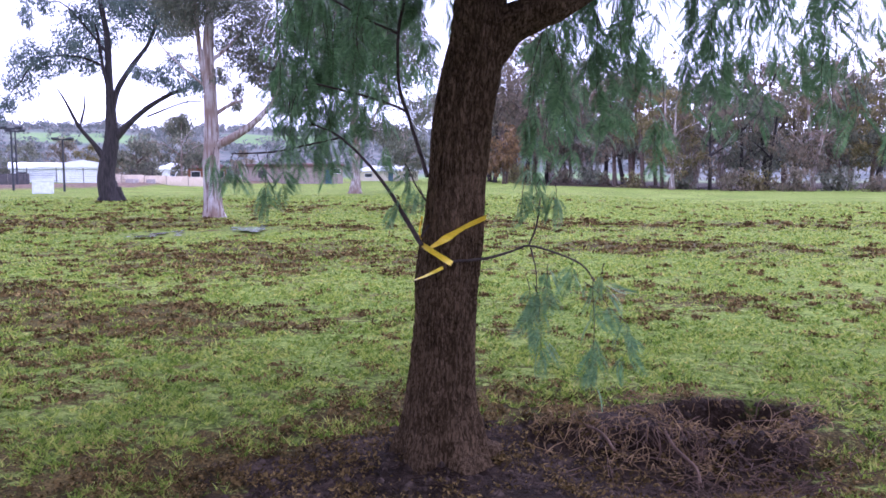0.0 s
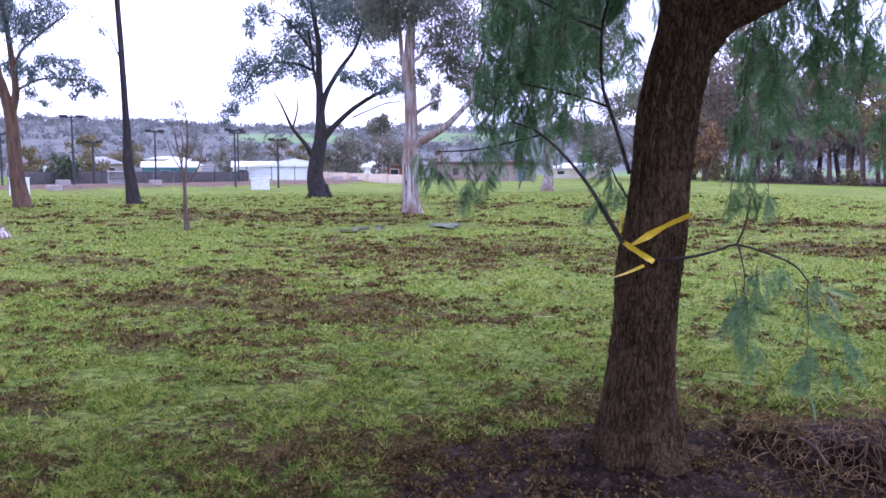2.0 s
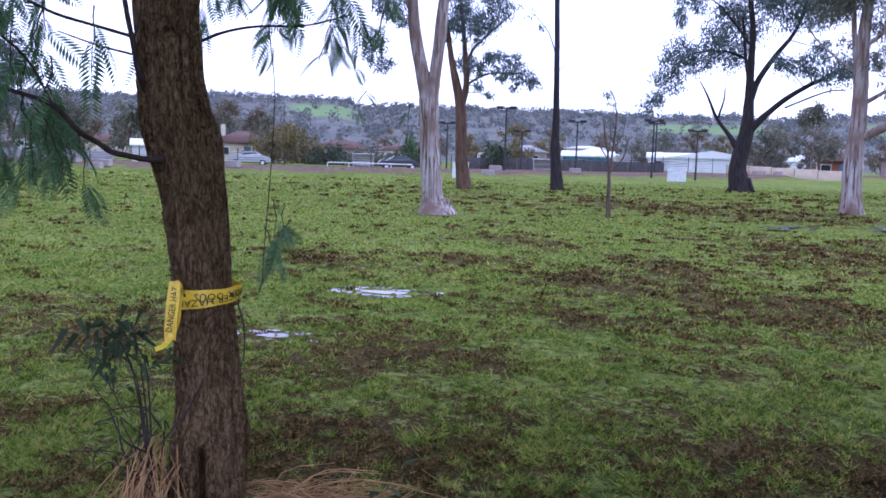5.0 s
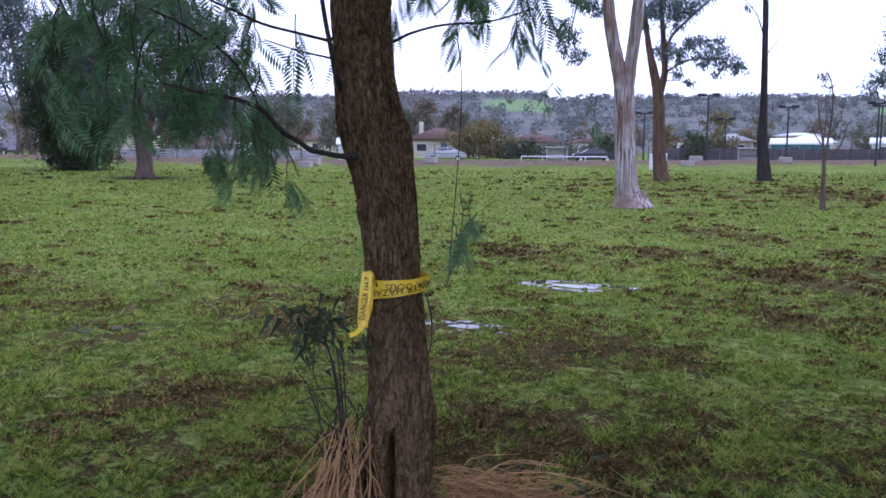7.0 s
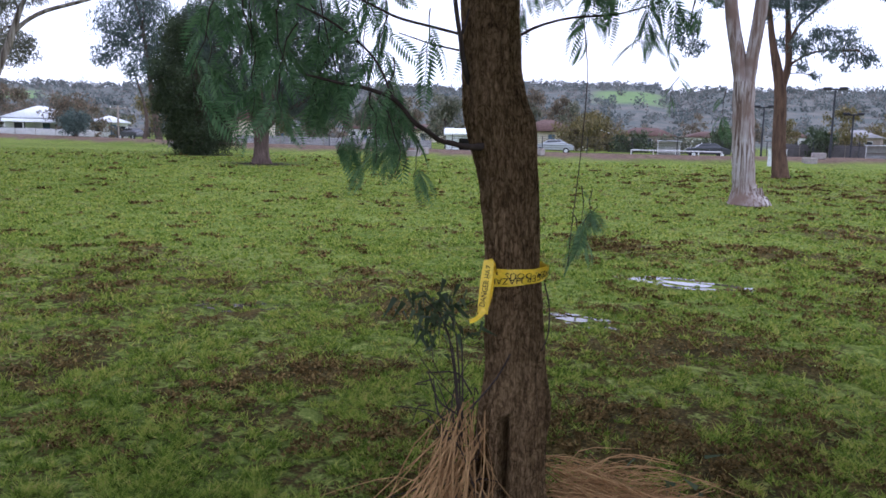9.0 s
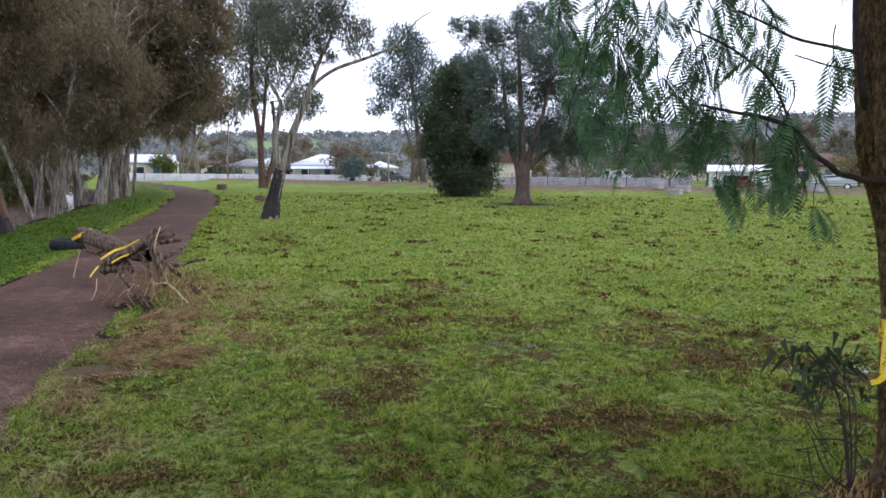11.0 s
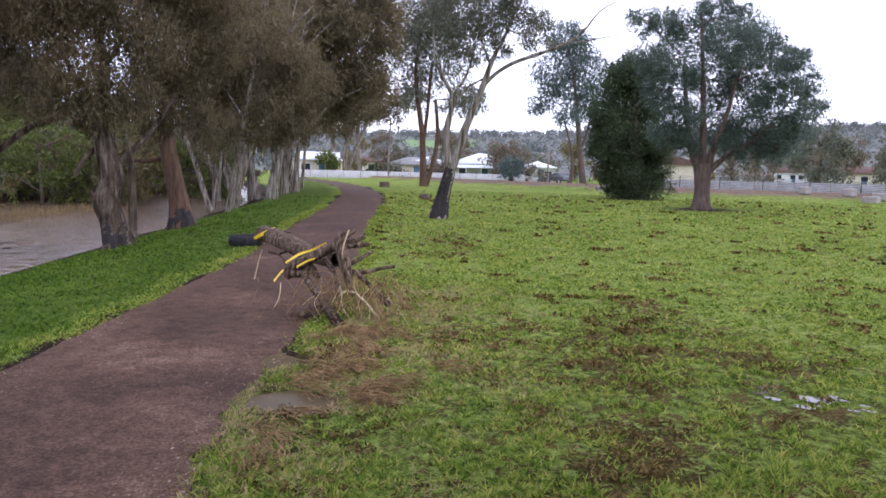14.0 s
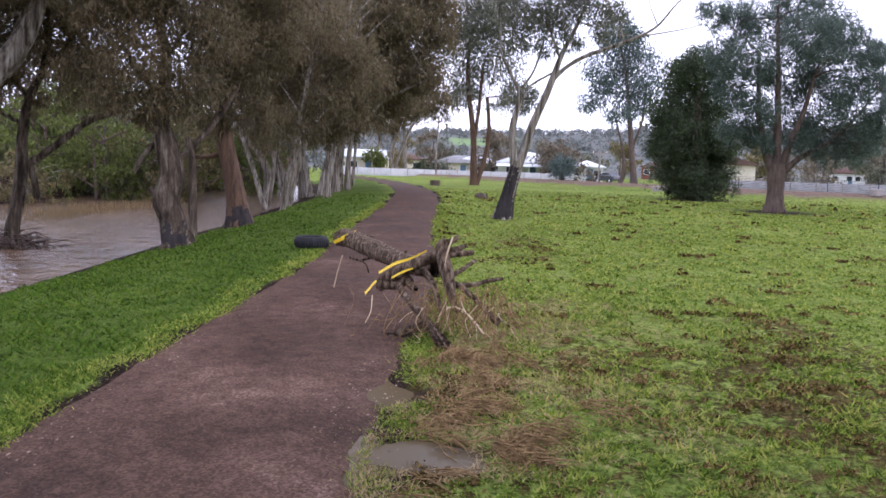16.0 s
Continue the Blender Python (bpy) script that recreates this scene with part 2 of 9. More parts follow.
MATS["rubber"] = surface("rubber", [(0.3, (0.010, 0.010, 0.011)), (0.7, (0.03, 0.03, 0.032))], 12, rough=0.65, bump=0.2, dist=0.01)
MATS["white_paint"] = surface("white_paint", [(0.3, (0.62, 0.63, 0.62)), (0.7, (0.80, 0.80, 0.79))], 1.2, rough=0.6, bump=0.1)
MATS["fence_white"] = surface("fence_white", [(0.3, (0.40, 0.40, 0.38)), (0.7, (0.56, 0.55, 0.53))], 1.2, rough=0.7, bump=0.1)
MATS["white_metal"] = surface("white_metal", [(0.3, (0.66, 0.69, 0.70)), (0.7, (0.80, 0.82, 0.83))], 0.8, rough=0.45, bump=0.05)
MATS["cream_wall"] = surface("cream_wall", [(0.3, (0.56, 0.50, 0.38)), (0.7, (0.68, 0.62, 0.50))], 1.2, rough=0.8, bump=0.1)
MATS["tan_panel"] = surface("tan_panel", [(0.3, (0.46, 0.37, 0.26)), (0.7, (0.58, 0.48, 0.36))], 1.5, rough=0.7, bump=0.1)
MATS["grey_panel"] = surface("grey_panel", [(0.3, (0.22, 0.22, 0.22)), (0.7, (0.36, 0.35, 0.34))], 1.5, rough=0.6, bump=0.1)
MATS["brick_pale"] = surface("brick_pale", [(0.3, (0.24, 0.19, 0.16)), (0.7, (0.36, 0.30, 0.26))], 2.5, rough=0.9, bump=0.2)
MATS["brick_red"] = surface("brick_red", [(0.3, (0.17, 0.07, 0.045)), (0.7, (0.26, 0.11, 0.07))], 2.5, rough=0.9, bump=0.2)
MATS["roof_brown"] = surface("roof_brown", [(0.3, (0.09, 0.055, 0.045)), (0.7, (0.16, 0.10, 0.085))], 2, rough=0.8, bump=0.2)
MATS["teal_wall"] = surface("teal_wall", [(0.3, (0.05, 0.19, 0.24)), (0.7, (0.08, 0.26, 0.31))], 1.0, rough=0.6, bump=0.05)
MATS["blue_door"] = surface("blue_door", [(0.3, (0.08, 0.14, 0.2)), (0.7, (0.12, 0.2, 0.28))], 2, rough=0.6, bump=0.05)
MATS["pole_steel"] = surface("pole_steel", [(0.3, (0.03, 0.032, 0.036)), (0.7, (0.07, 0.072, 0.08))], 3, rough=0.5, bump=0.05)
MATS["pole_wood"] = surface("pole_wood", [(0.3, (0.22, 0.19, 0.15)), (0.7, (0.36, 0.32, 0.26))], 4, stretch=(3, 3, 0.4), rough=0.85, bump=0.3)
MATS["dark_glass"] = surface("dark_glass", [(0.3, (0.02, 0.024, 0.028)), (0.7, (0.035, 0.04, 0.045))], 1, rough=0.12, bump=0.0, spec=0.6)
MATS["shaded_inside"] = surface("shaded_inside", [(0.3, (0.02, 0.018, 0.017)), (0.7, (0.05, 0.045, 0.04))], 1, rough=0.9, bump=0.0)
MATS["mesh_dark"] = surface("mesh_dark", [(0.3, (0.055, 0.05, 0.05)), (0.7, (0.10, 0.092, 0.09))], 2, rough=0.8, bump=0.1)
MATS["car_dark"] = surface("car_dark", [(0.3, (0.04, 0.045, 0.055)), (0.7, (0.06, 0.065, 0.075))], 1, rough=0.25, bump=0.0, spec=0.6)
MATS["car_silver"] = surface("car_silver", [(0.3, (0.36, 0.38, 0.40)), (0.7, (0.46, 0.48, 0.50))], 1, rough=0.25, bump=0.0, spec=0.6)
MATS["car_red"] = surface("car_red", [(0.3, (0.28, 0.03, 0.05)), (0.7, (0.36, 0.05, 0.07))], 1, rough=0.25, bump=0.0, spec=0.6)
MATS["concrete"] = surface("concrete", [(0.3, (0.26, 0.23, 0.21)), (0.7, (0.42, 0.38, 0.35))], 3, rough=0.9, bump=0.3)
MATS["rock"] = surface("rock", [(0.3, (0.05, 0.038, 0.027)), (0.7, (0.125, 0.098, 0.072))], 3, rough=0.9, bump=0.5, dist=0.05)
MATS["soil_crumb"] = surface("soil_crumb", [(0.36, (0.010, 0.007, 0.005)), (0.5, (0.035, 0.024, 0.018)), (0.64, (0.095, 0.068, 0.052))], 14, rough=0.95, bump=0.8, dist=0.01, spec=0.04)


def water(name, col, rough, scale, bump, dist, gloss=0.5):
    m, n, l = nodes_of(name)
    co = n.new("ShaderNodeTexCoord").outputs["Object"]
    f = noise_node(n, l, co, scale, 4, 0.6, (1, 1, 1), 0.6)
    f2 = noise_node(n, l, co, scale * 0.22, 3, 0.5)
    r = ramp(n, [(0.3, tuple(c * 0.8 for c in col)), (0.7, tuple(c * 1.2 for c in col))])
    l.new(f2, r.inputs["Fac"])
    p = n.new("ShaderNodeBsdfPrincipled")
    p.inputs["Roughness"].default_value, p.inputs["IOR"].default_value = rough, 1.33
    p.inputs["Specular IOR Level"].default_value = gloss
    l.new(r.outputs["Color"], p.inputs["Base Color"])
    l.new(bump_node(n, l, f, bump, dist), p.inputs["Normal"])
    o = n.new("ShaderNodeOutputMaterial")
    l.new(p.outputs[0], o.inputs["Surface"])
    return m


MATS["river"] = water("river", (0.118, 0.074, 0.043), 0.16, 1.8, 0.9, 0.14, 0.22)
MATS["puddle"] = water("puddle", (0.10, 0.08, 0.06), 0.03, 3.0, 0.12, 0.01)
MATS["puddle_mud"] = water("puddle_mud", (0.088, 0.064, 0.033), 0.16, 3.0, 0.12, 0.006, 0.13)


def ground_material():
    """Turf with bare mud, soil and gravel by the sheet's own layers, broken up by noise."""
    m, n, l = nodes_of("turf")
    co = n.new("ShaderNodeTexCoord").outputs["Object"]

    def layer(name):
        a = n.new("ShaderNodeAttribute")
        a.attribute_name = name
        return a.outputs["Fac"]
    big = noise_node(n, l, co, 0.22, 4)
    patch = noise_node(n, l, co, 0.9, 5, 0.65)
    mid = noise_node(n, l, co, 2.6, 6, 0.7)
    tuft = noise_node(n, l, co, 9.0, 5, 0.68, None, 0.5)
    fine = noise_node(n, l, co, 38, 4, 0.7)
    lush = layer("lush")

    def total(*pairs):
        s = 0.0
        for v, k in pairs:
            s = math_node(n, l, "MULTIPLY_ADD", v, k, s)
        return s
    g = ramp(n, [(0.37, (0.030, 0.046, 0.009)), (0.46, (0.110, 0.162, 0.026)), (0.54, (0.214, 0.272, 0.058)), (0.63, (0.325, 0.345, 0.112))])
    l.new(total((tuft, 0.45), (fine, 0.35), (big, 0.2)), g.inputs["Fac"])
    grass = g.outputs["Color"]
    # thin yellowish turf in slow patches
    worn = math_node(n, l, "MULTIPLY_ADD", total((patch, 0.6), (mid, 0.4)), 7.0, -3.6, clamp=True)
    worn = math_node(n, l, "MULTIPLY", worn, math_node(n, l, "SUBTRACT", 0.62, math_node(n, l, "MULTIPLY", lush, 0.3)))
    grass = mix_col(n, l, worn, grass, (0.155, 0.135, 0.05))
    # dark wet thatch where the sward is thin, tree shade in its tone
    thatch = math_node(n, l, "MULTIPLY", layer("worn"), math_node(n, l, "MULTIPLY_ADD", tuft, -3.0, 2.05, clamp=True))
    grass = mix_col(n, l, thatch, grass, (0.020, 0.021, 0.007))
    # lush bank tint, with the gums' shade put into its dark green
    grass = mix_col(n, l, math_node(n, l, "MULTIPLY", lush, 0.6), grass, (0.027, 0.056, 0.008))
    mudr = ramp(n, [(0.38, (0.012, 0.008, 0.003)), (0.5, (0.056, 0.038, 0.012)), (0.62, (0.165, 0.115, 0.038))])
    l.new(total((fine, 0.6), (mid, 0.4)), mudr.inputs["Fac"])
    # trodden litter shows between the tufts and takes over where the lawn is torn
    mask = total((tuft, -1.9), (fine, -0.7), (patch, 0.9), (mid, 1.5), (layer("mud"), 0.95), (lush, -0.28), (layer("worn"), 0.30))
    mask = math_node(n, l, "MULTIPLY_ADD", mask, 5.0, -0.75, clamp=True)
    col = mix_col(n, l, math_node(n, l, "MULTIPLY", mask, 0.92), grass, mudr.outputs["Color"])
    soil = ramp(n, [(0.38, (0.007, 0.004, 0.003)), (0.5, (0.025, 0.016, 0.011)), (0.61, (0.074, 0.049, 0.035))])
    l.new(total((mid, 0.45), (tuft, 0.25), (fine, 0.3)), soil.inputs["Fac"])
    ds = total((layer("soil"), 1.0), (tuft, 1.3), (mid, 1.0))
    ds = math_node(n, l, "MULTIPLY_ADD", ds, 3.6, -5.4, clamp=True)
    col = mix_col(n, l, ds, col, soil.outputs["Color"])
    grit = ramp(n, [(0.3, (0.10, 0.065, 0.05)), (0.7, (0.22, 0.155, 0.12))])
    l.new(mid, grit.inputs["Fac"])
    dg = math_node(n, l, "MULTIPLY_ADD", layer("gravel"), 2.0, -0.5, clamp=True)
    col = mix_col(n, l, dg, col, grit.outputs["Color"])
    # distance haze is mixed into these paler, greyed hill ground tones
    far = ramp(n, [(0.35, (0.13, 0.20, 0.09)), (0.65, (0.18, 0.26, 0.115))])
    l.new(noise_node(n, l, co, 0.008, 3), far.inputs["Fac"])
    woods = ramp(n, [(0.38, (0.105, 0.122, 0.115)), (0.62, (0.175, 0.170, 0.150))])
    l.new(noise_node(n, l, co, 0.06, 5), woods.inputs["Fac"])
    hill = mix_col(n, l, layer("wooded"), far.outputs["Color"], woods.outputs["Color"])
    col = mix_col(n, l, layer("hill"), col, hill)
    p = n.new("ShaderNodeBsdfPrincipled")
    l.new(col, p.inputs["Base Color"])
    wet = math_node(n, l, "MULTIPLY_ADD", math_node(n, l, "MAXIMUM", mask, ds), -0.15, 0.92)
    l.new(wet, p.inputs["Roughness"])
    p.inputs["Specular IOR Level"].default_value = 0.03
    h = total((mid, 0.5), (tuft, 0.9), (fine, 0.35))
    l.new(bump_node(n, l, h, 1.0, 0.08), p.inputs["Normal"])
    o = n.new("ShaderNodeOutputMaterial")
    l.new(p.outputs[0], o.inputs["Surface"])
    return m


MATS["turf"] = ground_material()


def gravel_path():
    """Rolled reddish gravel: slow stains, fine stones of mixed tone, a little relief."""
    m, n, l = nodes_of("gravel_path")
    co = n.new("ShaderNodeTexCoord").outputs["Object"]
    slow = noise_node(n, l, co, 0.7, 5, 0.6)
    mid = noise_node(n, l, co, 5.0, 6, 0.7)
    v = n.new("ShaderNodeTexVoronoi")
    v.inputs["Scale"].default_value = 70
    l.new(co, v.inputs["Vector"])
    tone = n.new("ShaderNodeSeparateColor")
    l.new(v.outputs["Color"], tone.inputs[0])
    k = math_node(n, l, "MULTIPLY_ADD", tone.outputs[0], 0.42, math_node(n, l, "MULTIPLY_ADD", mid, 0.9, -0.17))
    k = math_node(n, l, "MULTIPLY_ADD", slow, 1.2, math_node(n, l, "SUBTRACT", k, 0.62))
    r = ramp(n, [(0.10, (0.025, 0.014, 0.009)), (0.45, (0.070, 0.039, 0.026)), (0.72, (0.118, 0.069, 0.048)), (0.95, (0.22, 0.145, 0.108))])
    l.new(k, r.inputs["Fac"])
    p = n.new("ShaderNodeBsdfPrincipled")
    p.inputs["Specular IOR Level"].default_value = 0.10
    l.new(math_node(n, l, "MULTIPLY_ADD", slow, 0.5, 0.5), p.inputs["Roughness"])
    l.new(r.outputs["Color"], p.inputs["Base Color"])
    h = math_node(n, l, "MULTIPLY_ADD", tone.outputs[1], 0.35, mid)
    l.new(bump_node(n, l, h, 0.45, 0.02), p.inputs["Normal"])
    o = n.new("ShaderNodeOutputMaterial")
    l.new(p.outputs[0], o.inputs["Surface"])
    return m


MATS["asphalt"] = gravel_path()


# ---- mesh tools ----
class Geo:
    """Gathers vertices and faces of one mesh."""

    def __init__(self):
        self.v, self.f, self.n = [], [], 0

    def add(self, verts, faces):
        verts = np.asarray(verts, float).reshape(-1, 3)
        faces = np.asarray(faces, int)
        self.v.append(verts)
        self.f.append(faces + self.n)
        self.n += len(verts)

    def mesh(self, name, smooth=False):
        me = bpy.data.meshes.new(name)
        if not self.v:
            return me
        v = np.concatenate(self.v)
        loops = np.concatenate([f.ravel() for f in self.f])
        sizes = np.concatenate([np.full(len(f), f.shape[1]) for f in self.f])
        starts = np.concatenate([[0], np.cumsum(sizes)[:-1]])
        me.vertices.add(len(v))
        me.vertices.foreach_set("co", v.ravel())
        me.loops.add(len(loops))
        me.loops.foreach_set("vertex_index", loops.astype(np.int32))
        me.polygons.add(len(sizes))
        me.polygons.foreach_set("loop_start", starts.astype(np.int32))
        me.polygons.foreach_set("loop_total", sizes.astype(np.int32))
        if smooth:
            me.polygons.foreach_set("use_smooth", np.ones(len(sizes), bool))
        me.update(calc_edges=True)
        return me


def part(name, geo, material, parent=None, label="", smooth=False, kind=""):
    """Links gathered geometry as one mesh object under a thing or a part."""
    me = geo.mesh(name, smooth) if isinstance(geo, Geo) else geo
    me.materials.clear()
    me.materials.append(MATS[material])
    ob = new(name, me)
    if parent:
        ob.parent = parent
    return tagged(ob, label, kind=kind)


def thing(name, at, label, category, group="", kind="", turn=0.0):
    ob = new(name)
    ob.matrix_world = pose(*at, 0, 0, turn)
    ob.empty_display_size = 0.2
    return tagged(ob, label, category, group, kind)


def box(geo, x0, y0, z0, x1, y1, z1):
    v = [(x, y, z) for z in (z0, z1) for x, y in ((x0, y0), (x1, y0), (x1, y1), (x0, y1))]
    geo.add(v, [(3, 2, 1, 0), (4, 5, 6, 7), (0, 1, 5, 4), (1, 2, 6, 5), (2, 3, 7, 6), (3, 0, 4, 7)])


def boxed(name, dims, material, parent, label="", bevel=0.015):
    """One box with softened edges as a part."""
    bm = bmesh.new()
    x0, y0, z0, x1, y1, z1 = dims
    bmesh.ops.create_cube(bm, size=1)
    for v in bm.verts:
        v.co = Vector((x0 + (v.co.x + 0.5) * (x1 - x0), y0 + (v.co.y + 0.5) * (y1 - y0), z0 + (v.co.z + 0.5) * (z1 - z0)))
    if bevel:
        bmesh.ops.bevel(bm, geom=bm.edges[:], offset=min(bevel, 0.3 * min(x1 - x0, y1 - y0, z1 - z0)), segments=1, affect="EDGES")
    me = bpy.data.meshes.new(name)
    bm.to_mesh(me)
    bm.free()
    return part(name, me, material, parent, label)


def smooth_line(pts, per=3):
    """A soft curve through points (x, y, z, r)."""
    p = np.asarray(pts, float)
    if len(p) < 3 or per < 2:
        return p
    q = np.vstack([2 * p[0] - p[1], p, 2 * p[-1] - p[-2]])
    out = []
    for i in range(1, len(q) - 2):
        for t in np.arange(per) / per:
            a, b, c, d = q[i - 1:i + 3]
            out.append(0.5 * (2 * b + (c - a) * t + (2 * a - 5 * b + 4 * c - d) * t ** 2 + (3 * b - a - 3 * c + d) * t ** 3))
    out.append(p[-1])
    out = np.array(out)
    out[:, 3] = np.maximum(out[:, 3], 0.001)
    return out


def tube(geo, pts, sides=8, rough=0.0, per=3, rng=None):
    """A tapering tube along points (x, y, z, r), with an uneven skin."""
    p = smooth_line(pts, per)
    n = len(p)
    d = np.gradient(p[:, :3], axis=0)
    d /= np.linalg.norm(d, axis=1)[:, None] + 1e-9
    ref = np.array([1.0, 0, 0]) if abs(d[:, 0]).mean() < 0.8 else np.array([0, 1.0, 0])
    u = np.cross(d, ref)
    u /= np.linalg.norm(u, axis=1)[:, None] + 1e-9
    w = np.cross(d, u)
    a = np.arange(sides) / sides * 2 * np.pi
    r = np.repeat(p[:, 3:4], sides, 1)
    if rough:
        rng = rng or np.random.RandomState(3)
        r = r * (1 + rough * rng.uniform(-1, 1, (1, sides)) + rough * 0.6 * rng.uniform(-1, 1, (n, sides)))
    v = p[:, None, :3] + r[..., None] * (np.cos(a)[None, :, None] * u[:, None] + np.sin(a)[None, :, None] * w[:, None])
    i = np.arange(n - 1)[:, None] * sides
    j = np.arange(sides)[None]
    k = (j + 1) % sides
    f = np.stack([i + j, i + k, i + sides + k, i + sides + j], -1).reshape(-1, 4)
    base = geo.n
    geo.add(v.reshape(-1, 3), f)
    cap = np.array([[0, k1, k1 + 1] for k1 in range(1, sides - 1)])
    geo.add(v[0], cap[:, ::-1])
    geo.add(v[-1], cap)
    return base


TABLE = np.random.RandomState(11).uniform(0, 1, (256, 256))


def vnoise(x, y, scale=1.0):
    x, y = np.asarray(x, float) * scale, np.asarray(y, float) * scale
    ix, iy = np.floor(x).astype(int), np.floor(y).astype(int)
    fx, fy = x - ix, y - iy
    fx, fy = fx * fx * (3 - 2 * fx), fy * fy * (3 - 2 * fy)
    g = lambda a, b: TABLE[a % 256, b % 256]
    return (g(ix, iy) * (1 - fx) + g(ix + 1, iy) * fx) * (1 - fy) + (g(ix, iy + 1) * (1 - fx) + g(ix + 1, iy + 1) * fx) * fy


def fbm(x, y, scale=1.0, octaves=4):
    s = sum(0.5 ** i * vnoise(x + 17.3 * i, y - 9.1 * i, scale * 2 ** i) for i in range(octaves))
    return s / (2 - 0.5 ** (octaves - 1))


def sstep(a, b, x):
    t = np.clip((x - a) / (b - a), 0, 1)
    return t * t * (3 - 2 * t)


# ---- the lie of the land ----
PATH_LINE = np.array([(9, -1.4), (3, -2.5), (-1.2, -3.35), (-4.6, -4.2), (-8.2, -4.95), (-15, -6.25), (-22, -7.9), (-35, -10.6), (-47, -13.5), (-59, -17.3), (-74, -23), (-95, -33), (-122, -47)])
STRIP_LINE = np.array([(-100, -24), (-63, 6), (-52, 20), (-46, 34), (-46, 50), (-42, 64), (-42, 95), (-34, 120)])


def line_side(line, x, y):
    """Signed distance to a line of points, positive on the left of its course."""
    best = np.full(np.shape(x), 1e9)
    sign = np.ones(np.shape(x))
    for (ax, ay), (bx, by) in zip(line[:-1], line[1:]):
        dx, dy = bx - ax, by - ay
        ll = dx * dx + dy * dy
        t = np.clip(((x - ax) * dx + (y - ay) * dy) / ll, 0, 1)
        d = np.hypot(x - ax - t * dx, y - ay - t * dy)
        s = np.sign(dx * (y - ay) - dy * (x - ax))
        sign = np.where(d < best, s, sign)
        best = np.minimum(d, best)
    return best * sign


PATH_HALF = 1.15
WATER_Z = -0.62


def path_half(x, s):
    """Half the path's width; its lawn side is washed narrower near the log."""
    return PATH_HALF - 0.20 * sstep(-11, -8, x) * (np.asarray(s) < 0)


def rise(x, y):
    """The lawn climbs gently away from the river bend."""
    r = np.hypot(x, y)
    az = np.degrees(np.arctan2(-x, y))
    return (0.5 * sstep(14, 50, r) + 0.0085 * (np.clip(r, 50, 250) - 50)) * (0.25 + 0.75 * sstep(-14, 2, az))


def hill_height(x, y):
    r = np.hypot(x, y)
    az = np.degrees(np.arctan2(-x, y))
    top = np.interp(az, [-60, -10, 20, 33, 42, 52, 60, 68, 76, 84, 92, 100, 112, 150], [30, 42, 48, 50, 52, 54, 58, 55, 52, 50, 44, 44, 40, 30])
    wob = 1 + 0.12 * (vnoise(az, az * 0, 0.35) - 0.5) + 0.05 * (vnoise(az, az * 0 + 5, 1.2) - 0.5)
    return rise(x, y) + top * wob * sstep(230, 900, r)


def field_at(x, y):
    """Open paddocks on the wooded hills."""
    r = np.hypot(x, y)
    az = np.degrees(np.arctan2(-x, y)) + 1.2 * (vnoise(r, r * 0, 0.02) - 0.5)
    box2 = lambda a0, a1, r0, r1: sstep(a0 - 0.6, a0 + 0.6, az) * (1 - sstep(a1 - 0.6, a1 + 0.6, az)) * sstep(r0 - 14, r0 + 14, r) * (1 - sstep(r1 - 14, r1 + 14, r))
    return np.clip(box2(55.5, 60, 545, 660) + box2(27, 35, 540, 640) + box2(15, 22, 540, 660) + box2(97, 102, 540, 640), 0, 1)


def ground_z(x, y):
    x, y = np.asarray(x, float), np.asarray(y, float)
    s = line_side(PATH_LINE, x, y)
    z = 0.05 * (fbm(x, y, 0.35, 3) - 0.5) * sstep(6, 30, np.hypot(x, y))
    z = z - 1.35 * sstep(1.9, 10.5, s) + 1.8 * sstep(16, 23, s)
    z = z - 0.05 * (1 - sstep(PATH_HALF - 0.35, PATH_HALF - 0.10, np.abs(s)))
    # soil and washed-out hole by the first tree
    e = lambda cx, cy, rx, ry: np.exp(-((x - cx) / rx) ** 2 - ((y - cy) / ry) ** 2)
    near = np.hypot(x - 1, y - 5) < 5
    hole = -0.20 * sstep(5.16, 5.06, y - 0.06 * x + 0.25 * (fbm(x, y, 3.0, 2) - 0.5)) * e(1.35, 4.75, 0.72, 0.55) - 0.26 * (1 - sstep(0.3, 1.1, ((x - 1.85) / 0.52) ** 2 + ((y - 5.72) / 0.36) ** 2 + 2.2 * (fbm(x, y, 3.6, 3) - 0.5))) - 0.12 * e(2.0, 4.9, 0.4, 0.4) + 0.06 * e(0.9, 5.35, 0.5, 0.2) + 0.05 * e(0, 4.5, 0.5, 0.45) - 0.08 * e(0.75, 6.0, 0.25, 0.10)
    z = z + np.where(near, hole + (0.06 * (fbm(x, y, 3.0, 3) - 0.5) + 0.05 * (fbm(x, y, 8.0, 2) - 0.5)) * e(1.0, 4.9, 1.7, 0.9), 0)
    z = z + 0.03 * e(-2.5, 1.0, 0.5, 0.5)
    z = z - 0.050 * (e(-7.75, -3.84, 0.36, 0.26) + e(-6.50, -3.28, 0.30, 0.38)) - 0.022 * e(-4.5, -3.40, 0.4, 0.4)
    b = line_side(STRIP_LINE, x, y)
    z = z + 0.5 * sstep(0, 2.5, b) * (1 - sstep(7, 11, b)) * (np.hypot(x, y) > 30)
    return z + hill_height(x, y)


